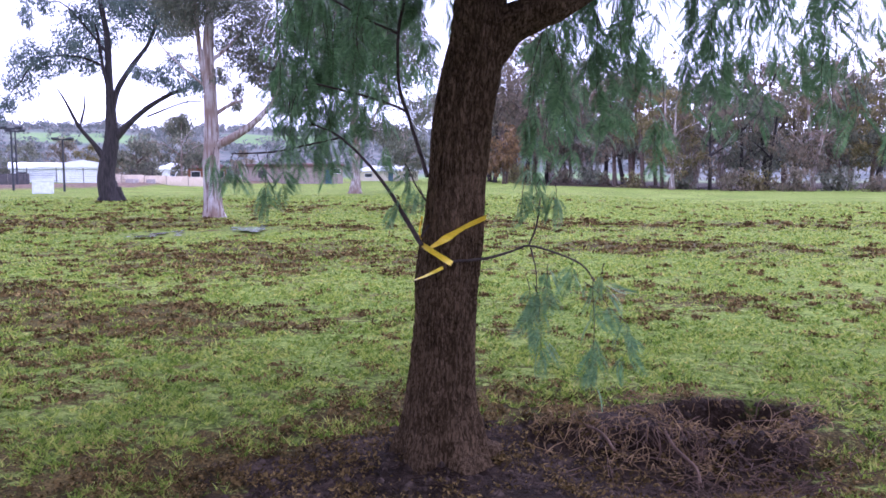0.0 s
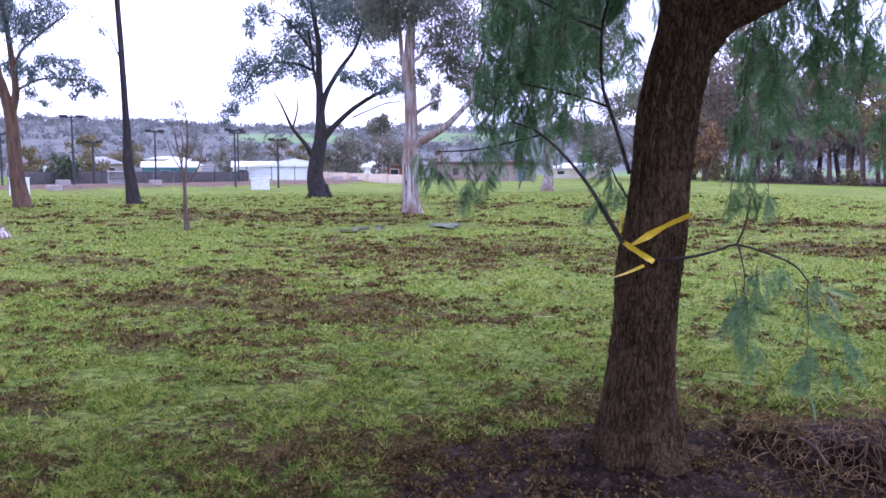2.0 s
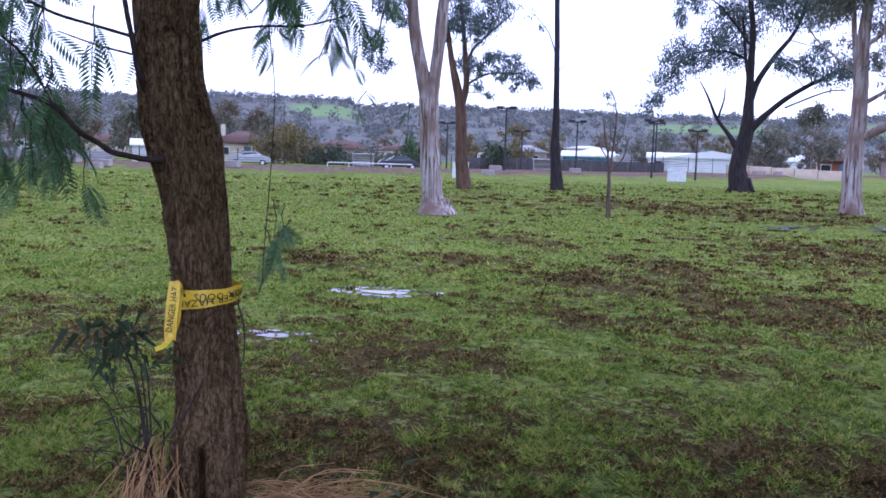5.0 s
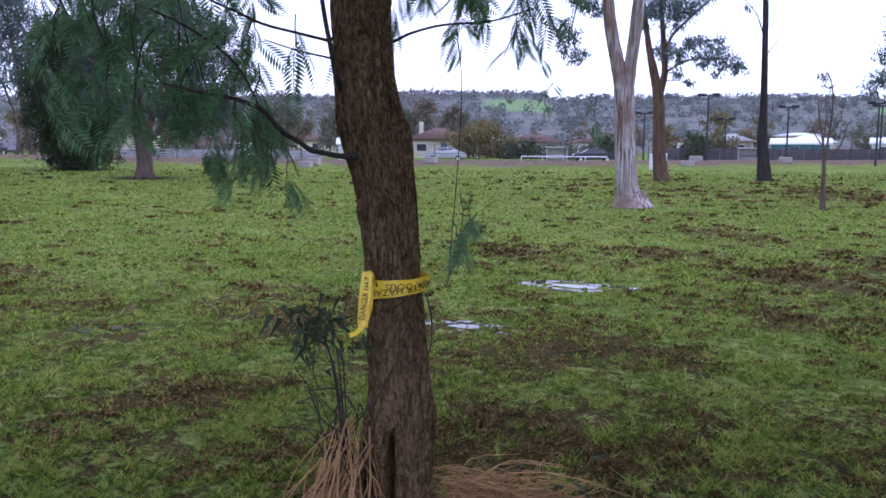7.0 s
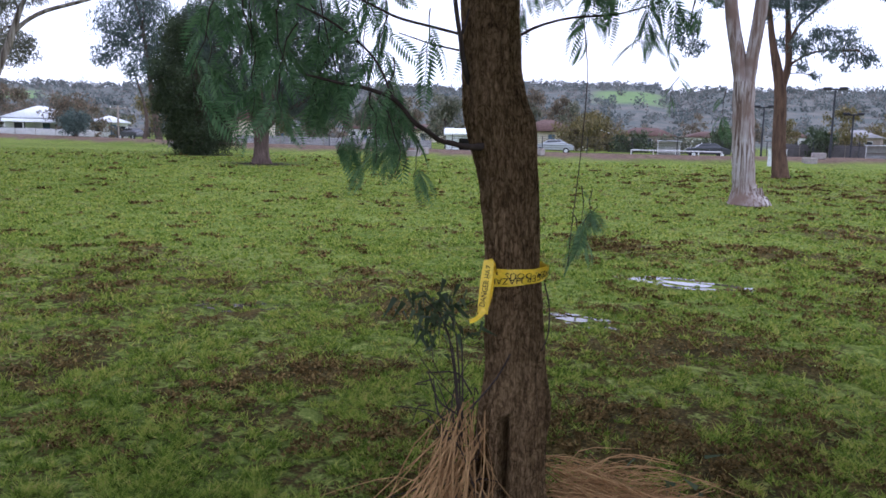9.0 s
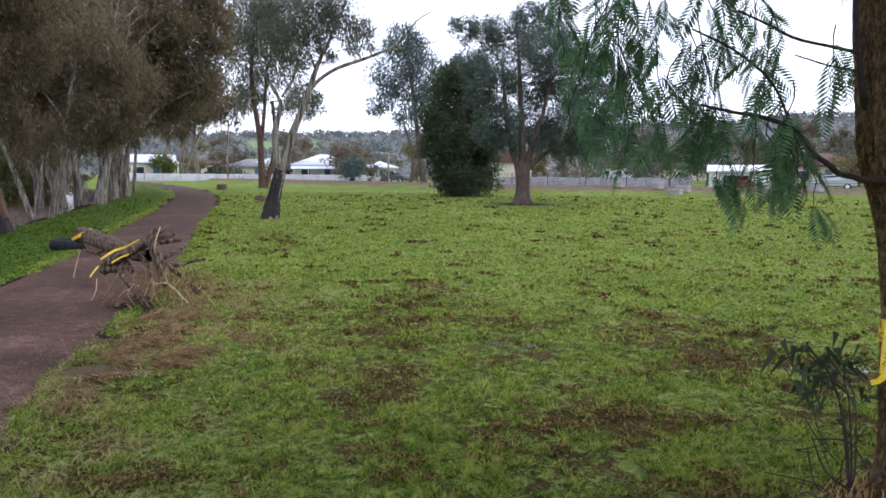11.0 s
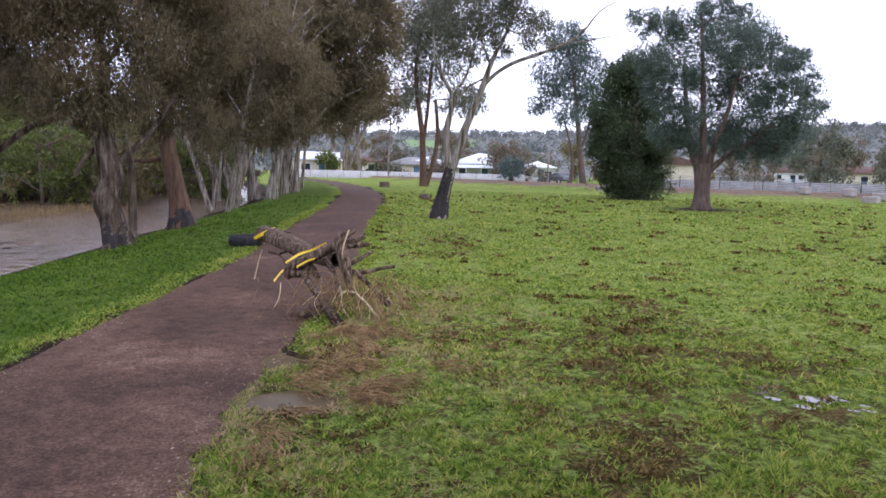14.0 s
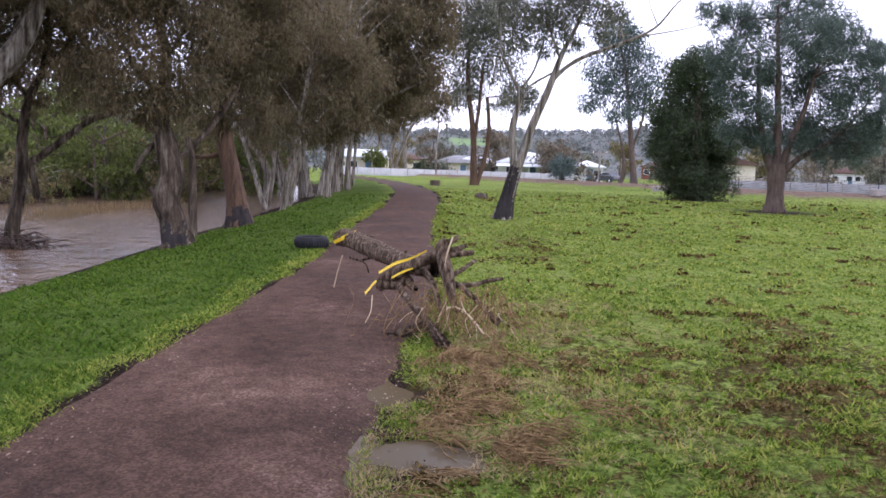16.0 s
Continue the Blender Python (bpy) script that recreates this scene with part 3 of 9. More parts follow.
MUD = [(-5.5, 16.5, 5.0, 3.6, 1.0), (-4.6, 8.7, 2.6, 1.4, 1.0), (-6.4, 9.6, 2.0, 1.3, 0.75), (-10.9, 12.1, 3.2, 1.4, 0.7), (-5.0, 6.5, 1.3, 0.6, 0.7), (-13, 26, 4.5, 4, 0.9), (-17.4, 25.6, 6, 5, 0.9),
       (3.2, 19.6, 5, 1.8, 1.0), (7.5, 18.4, 4.5, 1.7, 0.9), (0.4, 27, 6, 3, 0.75), (10, 29, 6, 2.5, 0.75), (-6, 25, 3.5, 2, 0.7), (-22, 22, 9, 6, 0.55), (-9.2, 8.8, 2.2, 0.9, 0.7), (-10.9, 6.6, 2.6, 0.9, 0.5), (-12, 36, 8, 4, 0.6)]
MUD += [(0.8, 4.8, 2.7, 1.5, 0.75), (-6.6, 10.9, 2.2, 1.6, 0.8), (-5.4, 3.9, 1.4, 0.6, 0.75), (-6.0, 3.0, 1.3, 0.6, 0.5), (-20, -4.1, 2.6, 0.9, 0.65), (-8.8, -0.9, 1.7, 0.5, 0.5), (-9.0, 0.0, 1.3, 0.5, 0.5), (-11.3, -0.5, 1.3, 0.45, 0.5), (-5.9, -1.1, 0.8, 0.4, 0.45),
        (-7.1, 0.4, 1.2, 0.6, 0.35), (-9.1, -2.2, 1.0, 0.5, 0.5), (-4.2, 0.1, 0.7, 0.5, 0.4), (-4.9, 0.8, 0.8, 0.5, 0.4), (-7.2, 2.1, 1.6, 0.9, 0.55), (-3.0, 2.3, 1.3, 1.2, 0.5), (-2.4, 0.9, 0.9, 0.9, 0.6), (-7.4, -3.3, 1.3, 0.45, 0.5), (2.5, 11, 2.5, 0.8, 0.5), (-1.2, 7.3, 1.0, 0.4, 0.4)]


def mud_at(x, y):
    m = np.zeros(np.shape(x))
    for cx, cy, rx, ry, k in MUD:
        m = np.maximum(m, k * np.exp(-((x - cx) / rx) ** 2 - ((y - cy) / ry) ** 2))
    return np.clip(m * 0.80 + 0.9 * (fbm(x, y, 1.4, 4) - 0.5) + 0.25 * (fbm(x, y, 0.15, 2) - 0.35), 0, 1)


def worn_shade_at(x, y):
    """Thin, trodden turf under the two pepper trees and beside the path, plus their painted shade."""
    a = np.maximum(np.exp(-((x + 2.6) / 3.6) ** 2 - ((y - 1.4) / 3.2) ** 2), np.exp(-((x - 0.2) / 3.8) ** 2 - ((y - 4.4) / 2.4) ** 2))
    return np.maximum(a, 0.6 * np.exp(-((x + 6.2) / 4.5) ** 2 - ((y + 0.6) / 3.2) ** 2))


def soil_at(x, y):
    d = np.minimum(((x - 0.45) / 1.75) ** 2 + ((y - 4.45 - 0.25 * (x - 0.5)) / 0.95) ** 2, ((x - 1.55) / 0.72) ** 2 + ((y - 5.25) / 0.62) ** 2)
    a = 1.0 - sstep(0.35, 1.45, d + 1.5 * (fbm(x, y, 3.0, 4) - 0.5))
    s = line_side(PATH_LINE, x, y)
    edge = 1 - sstep(PATH_HALF - 0.05, PATH_HALF + 0.22, np.abs(s) + PATH_HALF - path_half(x, s) + 0.5 * (fbm(x, y, 2.4, 3) - 0.5))
    bank = sstep(5.2, 6.4, s + 1.2 * (fbm(x, y, 0.8, 3) - 0.5))
    foot = np.exp(-((x + 39.0) / 2.2) ** 2 - ((y - 4.4) / 2.2) ** 2) + np.exp(-((x + 51.3) / 3.0) ** 2 - ((y - 2.2) / 3.0) ** 2) + np.exp(-((x + 18.0) / 0.9) ** 2 - ((y - 15.3) / 0.9) ** 2)
    wood = sstep(88, 100, y - 0.35 * x + 9 * (fbm(x, y, 0.06, 3) - 0.5)) * sstep(-6, 6, x + 0.02 * y) * (1 - sstep(200, 260, np.hypot(x, y)))
    e = lambda cx, cy, q: np.exp(-((x - cx) / q) ** 2 - ((y - cy) / q) ** 2)
    wet = e(-7.75, -3.84, 0.34) + e(-6.50, -3.28, 0.36) + e(-4.5, -3.40, 0.3)
    return np.clip(a + edge + bank + 0.8 * foot + wood + 0.9 * wet + 1.5 * np.exp(-((x - 1.9) / 0.55) ** 2 - ((y - 5.68) / 0.42) ** 2), 0, 1)


def build_ground():
    cx, cy = -0.8, -0.6
    rings = np.concatenate([[0.0], 0.35 * 1.045 ** np.arange(0, 52), np.arange(3.4, 8.0, 0.055), 8.0 * 1.04 ** np.arange(0, 153)])
    seg = 500
    a = np.arange(seg) / seg * 2 * np.pi
    R, A = np.meshgrid(rings, a, indexing="ij")
    x, y = cx + R * np.sin(A), cy + R * np.cos(A)
    z = ground_z(x, y)
    near = 1 - sstep(14, 22, R)
    mud = mud_at(x, y)
    z = z + near * (0.05 * mud * (fbm(x, y, 4.0, 3) - 0.3) + 0.012 * (fbm(x, y, 5.0, 3) - 0.5))
    g = Geo()
    n = len(rings)
    i = np.arange(n - 1)[:, None] * seg
    j = np.arange(seg)[None]
    k = (j + 1) % seg
    g.add(np.stack([x, y, z], -1).reshape(-1, 3), np.stack([i + j, i + seg + j, i + seg + k, i + k], -1).reshape(-1, 4))
    me = g.mesh("ground", True)
    s = line_side(STRIP_LINE, x, y)
    grav = sstep(0.0, 2.0, s + 2 * (fbm(x, y, 0.4, 3) - 0.5)) * (1 - sstep(11, 14, s)) * (R > 30)
    az = np.degrees(np.arctan2(-x, y))
    wooded = sstep(0.26, 0.33, fbm(x + 3 * z, y, 0.0042, 4)) * (1 - field_at(x, y))
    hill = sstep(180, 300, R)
    for key, val in (("mud", mud * (1 - sstep(70, 120, R))), ("soil", soil_at(x, y)), ("gravel", grav), ("hill", hill), ("wooded", wooded), ("worn", worn_shade_at(x, y)), ("lush", sstep(PATH_HALF, PATH_HALF + 0.5, line_side(PATH_LINE, x, y)) * (R < 90))):
        at = me.attributes.new(key, "FLOAT", "POINT")
        at.data.foreach_set("value", val.ravel().astype(np.float32))
    ob = part("ground", me, "turf")
    return tagged(ob, "wet green park lawn with muddy torn patches", "ground", kind="structure")


build_ground()


def build_path():
    """The sealed walking path, with a ragged edge and some thickness."""
    g = Geo()
    line = smooth_line([(x, y, 0, 1) for x, y in PATH_LINE], 60)[:, :2]
    d = np.gradient(line, axis=0)
    d /= np.linalg.norm(d, axis=1)[:, None]
    nrm = np.stack([-d[:, 1], d[:, 0]], 1)
    cols = np.array([-1, -0.9, -0.75, -0.55, -0.35, -0.15, 0, 0.15, 0.35, 0.55, 0.75, 0.9, 1])
    ragged = 0.26
    V = []
    for k, c in enumerate(cols):
        off = c * path_half(line[:, 0], c)
        if abs(c) == 1:
            p0 = line + nrm * off.reshape(-1, 1)
            off = off + np.sign(c) * (0.06 + ragged * (fbm(p0[:, 0], p0[:, 1], 2.6, 4) - 0.5) * 2)
        p = line + nrm * np.asarray(off).reshape(-1, 1)
        z = 0.020 * (1 - c * c) + 0.002 + 0.010 * (fbm(p[:, 0], p[:, 1], 1.5, 3) - 0.5) - 0.030 * (abs(c) == 1)
        dip = np.exp(-((p[:, 0] + 7.75) / 0.42) ** 2 - ((p[:, 1] + 3.90) / 0.30) ** 2) + np.exp(-((p[:, 0] + 6.55) / 0.34) ** 2 - ((p[:, 1] + 3.45) / 0.34) ** 2)
        V.append(np.column_stack([p, z - 0.05 * dip + hill_height(p[:, 0], p[:, 1])]))
    V = np.stack(V, 1)
    n, m = V.shape[:2]
    i = np.arange(n - 1)[:, None] * m
    j = np.arange(m - 1)[None]
    g.add(V.reshape(-1, 3), np.stack([i + j, i + j + 1, i + m + j + 1, i + m + j], -1).reshape(-1, 4)[:, ::-1])
    ob = part("path", g, "asphalt", smooth=True)
    tagged(ob, "wet reddish-brown sealed walking path with ragged edges", "path", kind="structure")


build_path()


def build_river():
    g = Geo()
    line = smooth_line([(x, y, 0, 1) for x, y in PATH_LINE], 10)[:, :2]
    d = np.gradient(line, axis=0)
    d /= np.linalg.norm(d, axis=1)[:, None]
    nrm = np.stack([-d[:, 1], d[:, 0]], 1)
    V = np.stack([np.column_stack([line + nrm * o, WATER_Z + 0.6 * rise(line[:, 0], line[:, 1])]) for o in np.linspace(4.0, 22.5, 12)], 1)
    n, m = V.shape[:2]
    i = np.arange(n - 1)[:, None] * m
    j = np.arange(m - 1)[None]
    g.add(V.reshape(-1, 3), np.stack([i + j, i + j + 1, i + m + j + 1, i + m + j], -1).reshape(-1, 4)[:, ::-1])
    tagged(part("river_water", g, "river"), "muddy brown flooded river water with ripples", "river", kind="structure")


build_river()


def puddle(x, y, rx, ry, turn, seed, material="puddle", lift=0.012, pieces=5, main=0.36, ragged=1.0):
    """Shallow water in a ragged hollow, with smaller pools beside it."""
    rng = np.random.RandomState(seed)
    g = Geo()
    c, s = math.cos(radians(turn)), math.sin(radians(turn))
    n = 72
    a = np.arange(n) / n * 2 * np.pi
    for k in range(pieces):
        q, ox, oy = (main, 0, 0) if k == 0 else (rng.uniform(0.08, 0.24), *(np.array([math.cos(k * 2.4), math.sin(k * 2.4)]) * rng.uniform(0.6, 1.1)))
        r = q * (1 + sum(ragged * rng.uniform(0.05, 0.30) / m ** 0.8 * np.sin(m * a + rng.uniform(0, 6.28)) for m in (1, 2, 3, 5, 7, 11, 17)))
        px, py = rx * (ox + np.abs(r) * np.cos(a)), ry * (oy + np.abs(r) * np.sin(a))
        v = np.column_stack([px * c - py * s, px * s + py * c, np.zeros(n)])
        o = (rx * ox * c - ry * oy * s, rx * ox * s + ry * oy * c, 0)
        g.add(np.vstack([[o], v]), [(0, 1 + j, 1 + (j + 1) % n) for j in range(n)])
    ob = part("puddle", g, material)
    rim = [float(ground_z(x + 0.5 * rx * math.cos(q), y + 0.5 * rx * math.sin(q))) for q in (0, 1.57, 3.14, 4.71)]
    ob.location = (x, y, (float(ground_z(x, y)) if material == "puddle_mud" else max(float(ground_z(x, y)), sum(rim) / 4)) + lift)
    tagged(ob, "shallow rain puddle broken by grass in muddy lawn", "puddle", "puddles", "structure")


# ---- trees ----
def unit(v):
    return v / (np.linalg.norm(v, axis=-1, keepdims=True) + 1e-9)


def leaves(geo, rng, blobs, length, width, droop=0.8, cover=1.0, clump=0.20, squash=0.85, per=22):
    """Fills crown blobs (x, y, z, r, density) with small leaf blades in uneven tufts."""
    P = []
    for b in blobs:
        x, y, z, r = b[:4]
        dens = (b[4] if len(b) > 4 else 1.0) * cover
        n = int(dens * math.pi * r * r / (0.5 * length * width * 1.3)) + 4
        k = max(3, n // per)
        c = unit(rng.normal(size=(k, 3))) * (rng.uniform(0.15, 1, (k, 1)) ** 0.45) * r * rng.uniform(0.75, 1.2, (k, 1))
        c[:, 2] *= squash
        w = rng.choice(k, n, p=(lambda q: q / q.sum())(rng.uniform(0.2, 1, k)))
        off = rng.normal(size=(n, 3)) * np.array([1, 1, 0.9]) * max(r * clump, length * 0.6)
        P.append(np.array([x, y, z]) + c[w] + off)
    P = np.concatenate(P)
    n = len(P)
    d = unit(rng.normal(size=(n, 3)) + np.array([0, 0, -droop * 1.6]))
    s = unit(np.cross(d, rng.normal(size=(n, 3))))
    L = length * rng.uniform(0.6, 1.3, (n, 1))
    W = width * rng.uniform(0.6, 1.3, (n, 1)) * 0.5
    v = np.stack([P - s * W, P + s * W, P + d * L], 1)
    geo.add(v.reshape(-1, 3), np.arange(3 * n).reshape(-1, 3))


class Tree:
    def __init__(self, at, name="gum_tree", bark="bark_brown", leafmat="leaf_grey", label="", category="tree", flare=1.0, leaf=(0.0046, 0.30), droop=0.9, cover=3.4, group="", clump=0.2, charred=False, per=22):
        self.charred, self.per = charred, per
        self.at, self.bark, self.leafmat, self.flare = at, bark, leafmat, flare
        self.lines, self.blobs = [], []
        self.leaf, self.droop, self.cover, self.clump = leaf, droop, cover, clump
        self.rng = np.random.RandomState(int(abs(at[0] * 131 + at[1] * 717)) % 99991)
        self.top = thing(name, at, label, category, group)

    def limb(self, pts):
        self.lines.append(np.array(pts, float))

    def crown(self, blobs):
        self.blobs += blobs

    def finish(self):
        rng = self.rng
        d = max(8.0, math.hypot(self.at[0], self.at[1]))
        for i, p in enumerate(self.lines):
            g = Geo()
            p = p.copy()
            if i == 0:
                extra = p[0].copy()
                extra[2] -= 0.35
                extra[3] *= self.flare
                p[0, 3] *= self.flare
                p = np.vstack([extra, p])
            far = d > 70
            tube(g, p, (8 if far else 14) if i == 0 else (5 if far else 8), 0.07, 2 if far else (5 if i == 0 else 3), rng)
            if i == 0:
                for k in range(6):
                    a = k * 1.05 + rng.uniform(-0.3, 0.3)
                    r0 = self.lines[0][0, 3]
                    o = self.lines[0][0, :3]
                    tube(g, [(o[0] + 0.4 * r0 * math.cos(a), o[1] + 0.4 * r0 * math.sin(a), o[2] + 1.1 * r0, 0.4 * r0), (o[0] + 0.75 * r0 * math.cos(a), o[1] + 0.75 * r0 * math.sin(a), o[2] + 0.35 * r0, 0.33 * r0), (o[0] + 1.3 * r0 * math.cos(a), o[1] + 1.3 * r0 * math.sin(a), o[2] - 0.25 * r0, 0.16 * r0)], 6, 0.1, 2, rng)
            part("trunk" if i == 0 else "limb", g, self.bark, self.top, smooth=True)
            if i == 0 and self.charred:
                g = Geo()
                q = self.lines[0]
                o = q[0]
                run = smooth_line(q, 6)
                run = run[run[:, 2] < o[2] + self.charred]
                pts = [(o[0], o[1], o[2] - 0.3, o[3] * self.flare * 1.12), (o[0], o[1], o[2], o[3] * self.flare * 1.09)]
                pts += [(*w[:3], w[3] * (1.16 - 0.17 * (w[2] - o[2]) / self.charred)) for w in run[2:]]
                tube(g, pts, 16, 0.09, 2, rng)
                part("charred_foot", g, "bark_dark", self.top, "blackened charred bark", smooth=True)
        if self.blobs:
            nodes = np.vstack([smooth_line(p, 3) for p in self.lines])
            g = Geo()
            for b in self.blobs:
                c = np.array(b[:3])
                gap = np.linalg.norm(nodes[:, :3] - c, axis=1) + 0.4 * np.maximum(0, nodes[:, 2] - c[2])
                q = nodes[gap.argmin()]
                m = (q[:3] + c) / 2 + rng.normal(size=3) * 0.12 * b[3] + np.array([0, 0, 0.1 * b[3]])
                r = min(q[3] * 0.6, (0.02 + 0.03 * b[3]) * (1.5 if self.leafmat == "leaf_brown" else 1.0))
                tube(g, [(*q[:3], r), (*m, r * 0.7), (*c, r * 0.4)], 5 if d < 45 else 3, 0, 3 if d < 45 else 1)
                for k in range(6 if d < 60 else 3):
                    e = c + unit(rng.normal(size=3)) * b[3] * rng.uniform(0.6, 1.0)
                    s = m + (c - m) * rng.uniform(0.2, 1)
                    tube(g, [(*s, r * 0.45), (*((s + e) / 2 + rng.normal(size=3) * 0.1 * b[3]), r * 0.3), (*e, r * 0.12)], 3, 0, 1)
            part("twig_spray", g, self.bark, self.top, kind="stuff")
            g = Geo()
            L = float(np.clip(d * self.leaf[0], 0.07, 0.55))
            leaves(g, rng, self.blobs, L, L * self.leaf[1], self.droop, self.cover, self.clump, per=self.per)
            if self.leafmat == "leaf_brown":
                # coarse tufts deep in the crown
                leaves(g, rng, [(*q[:3], q[3] * 0.8) for q in self.blobs], L * 1.5, L * 0.5, self.droop, 1.1, self.clump)
            part("crown", g, self.leafmat, self.top)
        return self.top


def gum(at, **k):
    if k.get("leafmat") == "leaf_brown":
        k.setdefault("cover", 3.5)
        k.setdefault("leaf", (0.0060, 0.24))
        t = Tree(at, **k)
        if math.hypot(at[0], at[1]) < 60:
            # more crown added high over the bank, out of view, to shade it
            r = np.random.RandomState(int(abs(at[0] * 10)))
            t.crown([(r.normal() * 2.2, r.normal() * 2.2 + 0.8, r.uniform(8.0, 12.5), r.uniform(1.3, 2.0), 0.55) for q in range(9)])
        return t
    return Tree(at, **k)


def conifer(at, label):
    return Tree(at, "conifer", "bark_brown", "leaf_conifer", label, leaf=(0.0046, 0.26), droop=0.1, cover=6.0, clump=0.15, per=50)


def sheoak(at, label):
    return Tree(at, "sheoak", "bark_brown", "leaf_sheoak", label, leaf=(0.0060, 0.17), droop=0.2, cover=4.2, clump=0.16, per=60)


def shrub(at, label):
    return Tree(at, "bush", "bark_brown", "leaf_blue", label, "bush", leaf=(0.0034, 0.36), droop=-0.2, cover=3.0, clump=0.3)


tree = gum((-23.87, 43.25, 0.50), bark="bark_dark", label="dark-barked gum tree leaning with a spreading blue-green crown", leafmat="leaf_blue")
tree.limb([(0.06,0.03,-0.03,0.659),(-0.18,-0.10,1.22,0.487),(-0.04,-0.02,2.39,0.430),(0.15,0.08,3.57,0.372),(0.15,0.08,5.24,0.258),(0.12,0.07,6.89,0.200),(0.11,0.06,9.20,0.158),(-0.14,-0.08,11.15,0.129),(-0.32,-0.18,13.73,0.086)])
tree.limb([(0.17,0.10,3.40,0.286),(0.85,0.33,4.17,0.186),(1.99,0.68,5.24,0.143),(3.30,1.06,6.07,0.115),(4.12,1.27,6.40,0.086)])
tree.limb([(0.21,0.12,5.24,0.200),(0.53,0.33,6.41,0.158),(1.24,0.79,7.77,0.129),(1.97,1.23,8.97,0.100),(2.42,1.50,10.65,0.086),(2.73,1.69,12.66,0.072)])
tree.limb([(-0.24,-0.14,2.39,0.200),(-0.60,-0.47,3.15,0.129),(-1.06,-0.92,3.93,0.100),(-1.28,-1.14,4.45,0.086),(-1.61,-1.48,5.48,0.057),(-1.93,-1.81,6.26,0.029)])
tree.limb([(-1.27,-0.74,4.14,0.072),(-1.03,-0.60,5.21,0.057),(-1.02,-0.59,5.87,0.029),(-1.06,-0.61,6.53,0.021)])
tree.limb([(1.83,0.98,4.77,0.057),(3.71,1.74,5.62,0.043),(4.66,2.09,5.70,0.029)])
tree.limb([(0.11,0.06,6.23,0.129),(-0.11,-0.15,7.54,0.100),(-0.21,-0.25,8.84,0.086),(-0.31,-0.36,9.80,0.057)])
tree.limb([(0.09,0.05,8.21,0.086),(-0.95,-0.54,9.80,0.057),(-1.88,-1.10,10.88,0.043),(-2.68,-1.61,10.67,0.029)])
tree.limb([(-0.15,-0.09,7.55,0.086),(-1.09,-1.01,7.95,0.057),(-2.42,-2.42,7.65,0.043),(-3.07,-3.15,6.32,0.029)])
tree.crown([(-2.59,-2.03,10.74,0.90), (-1.89,-4.10,9.54,0.53), (-0.40,-3.00,8.27,1.00), (-3.01,-2.37,7.84,1.11), (-4.74,-0.72,6.63,1.02), (-3.06,-4.53,5.03,0.67), (-1.61,-2.85,7.09,0.88), (-1.36,0.07,7.94,1.13), (-1.70,2.03,9.60,1.32), (-1.31,-0.24,10.04,1.06), (2.19,0.49,10.48,1.73), (1.91,4.11,10.47,1.40), (2.58,-1.60,11.31,1.65), (-0.81,1.93,11.93,1.64), (3.00,0.20,6.98,0.89), (4.82,0.13,6.74,1.10)])
tree.crown([(2.60,-1.12,6.99,0.60), (5.18,1.33,6.54,0.82), (2.59,3.40,8.24,0.65), (-3.58,-4.49,4.58,0.40), (3.23,2.20,12.74,2.12), (-0.15,0.84,13.97,3.19), (-1.83,-1.96,12.76,1.38)])
tree.finish()
tree = gum((-11.72, 29.01, 0.24), bark="bark_pale", label="tall pale-trunked gum with a low limb and dense drooping leaves", leafmat="leaf_grey")
tree.limb([(-0.00,-0.00,-0.07,0.418),(-0.03,-0.01,0.79,0.327),(-0.04,-0.02,1.88,0.309),(-0.01,-0.00,2.97,0.273),(0.00,0.00,4.05,0.245),(-0.03,-0.01,5.12,0.218),(-0.04,-0.02,6.19,0.200),(0.03,0.01,7.25,0.164),(0.08,0.04,8.31,0.145),(0.10,0.04,9.98,0.109)])
tree.limb([(0.11,0.04,2.66,0.182),(0.72,0.15,2.96,0.154),(1.38,0.25,3.39,0.136),(1.94,0.32,3.92,0.109),(2.38,0.37,4.45,0.082),(2.71,0.40,5.71,0.064),(3.04,0.43,6.96,0.045)])
tree.limb([(0.12,0.05,3.83,0.082),(0.73,0.15,4.21,0.064),(1.17,0.22,4.36,0.045)])
tree.limb([(-0.11,-0.05,4.69,0.127),(-0.28,-0.16,5.96,0.100),(-0.36,-0.21,7.02,0.082),(-0.44,-0.26,8.06,0.073),(-0.52,-0.31,9.31,0.055)])
tree.limb([(-0.11,-0.05,4.80,0.045),(-0.92,-0.32,5.54,0.036),(-1.51,-0.53,6.17,0.027),(-1.71,-0.61,6.59,0.018)])
tree.limb([(2.22,0.84,4.49,0.064),(2.96,1.05,5.14,0.045),(3.49,1.19,6.00,0.036)])
tree.limb([(0.02,0.01,5.76,0.082),(0.73,0.22,6.40,0.064),(1.36,0.40,7.25,0.045)])
tree.crown([(-0.37,0.09,7.92,1.07), (-0.81,-0.49,7.20,0.79), (1.11,-0.13,7.58,1.09), (0.41,1.02,6.54,0.82), (1.02,0.98,5.85,0.72), (1.95,0.03,6.94,0.98), (1.85,0.93,6.03,0.78), (2.30,0.94,5.15,0.84), (1.37,1.60,5.26,0.50), (2.55,1.59,4.34,0.81), (3.53,0.66,5.08,0.91), (0.43,1.55,4.84,0.41), (3.46,0.17,6.89,1.07), (0.22,-0.15,9.09,1.76), (1.50,1.32,9.35,1.81), (3.84,0.38,8.15,1.08)])
tree.crown([(-1.22,-0.58,8.05,0.89), (0.85,-0.97,5.19,0.43), (0.83,0.82,4.20,0.36,0.60), (-0.78,0.43,6.07,0.32,0.50)])
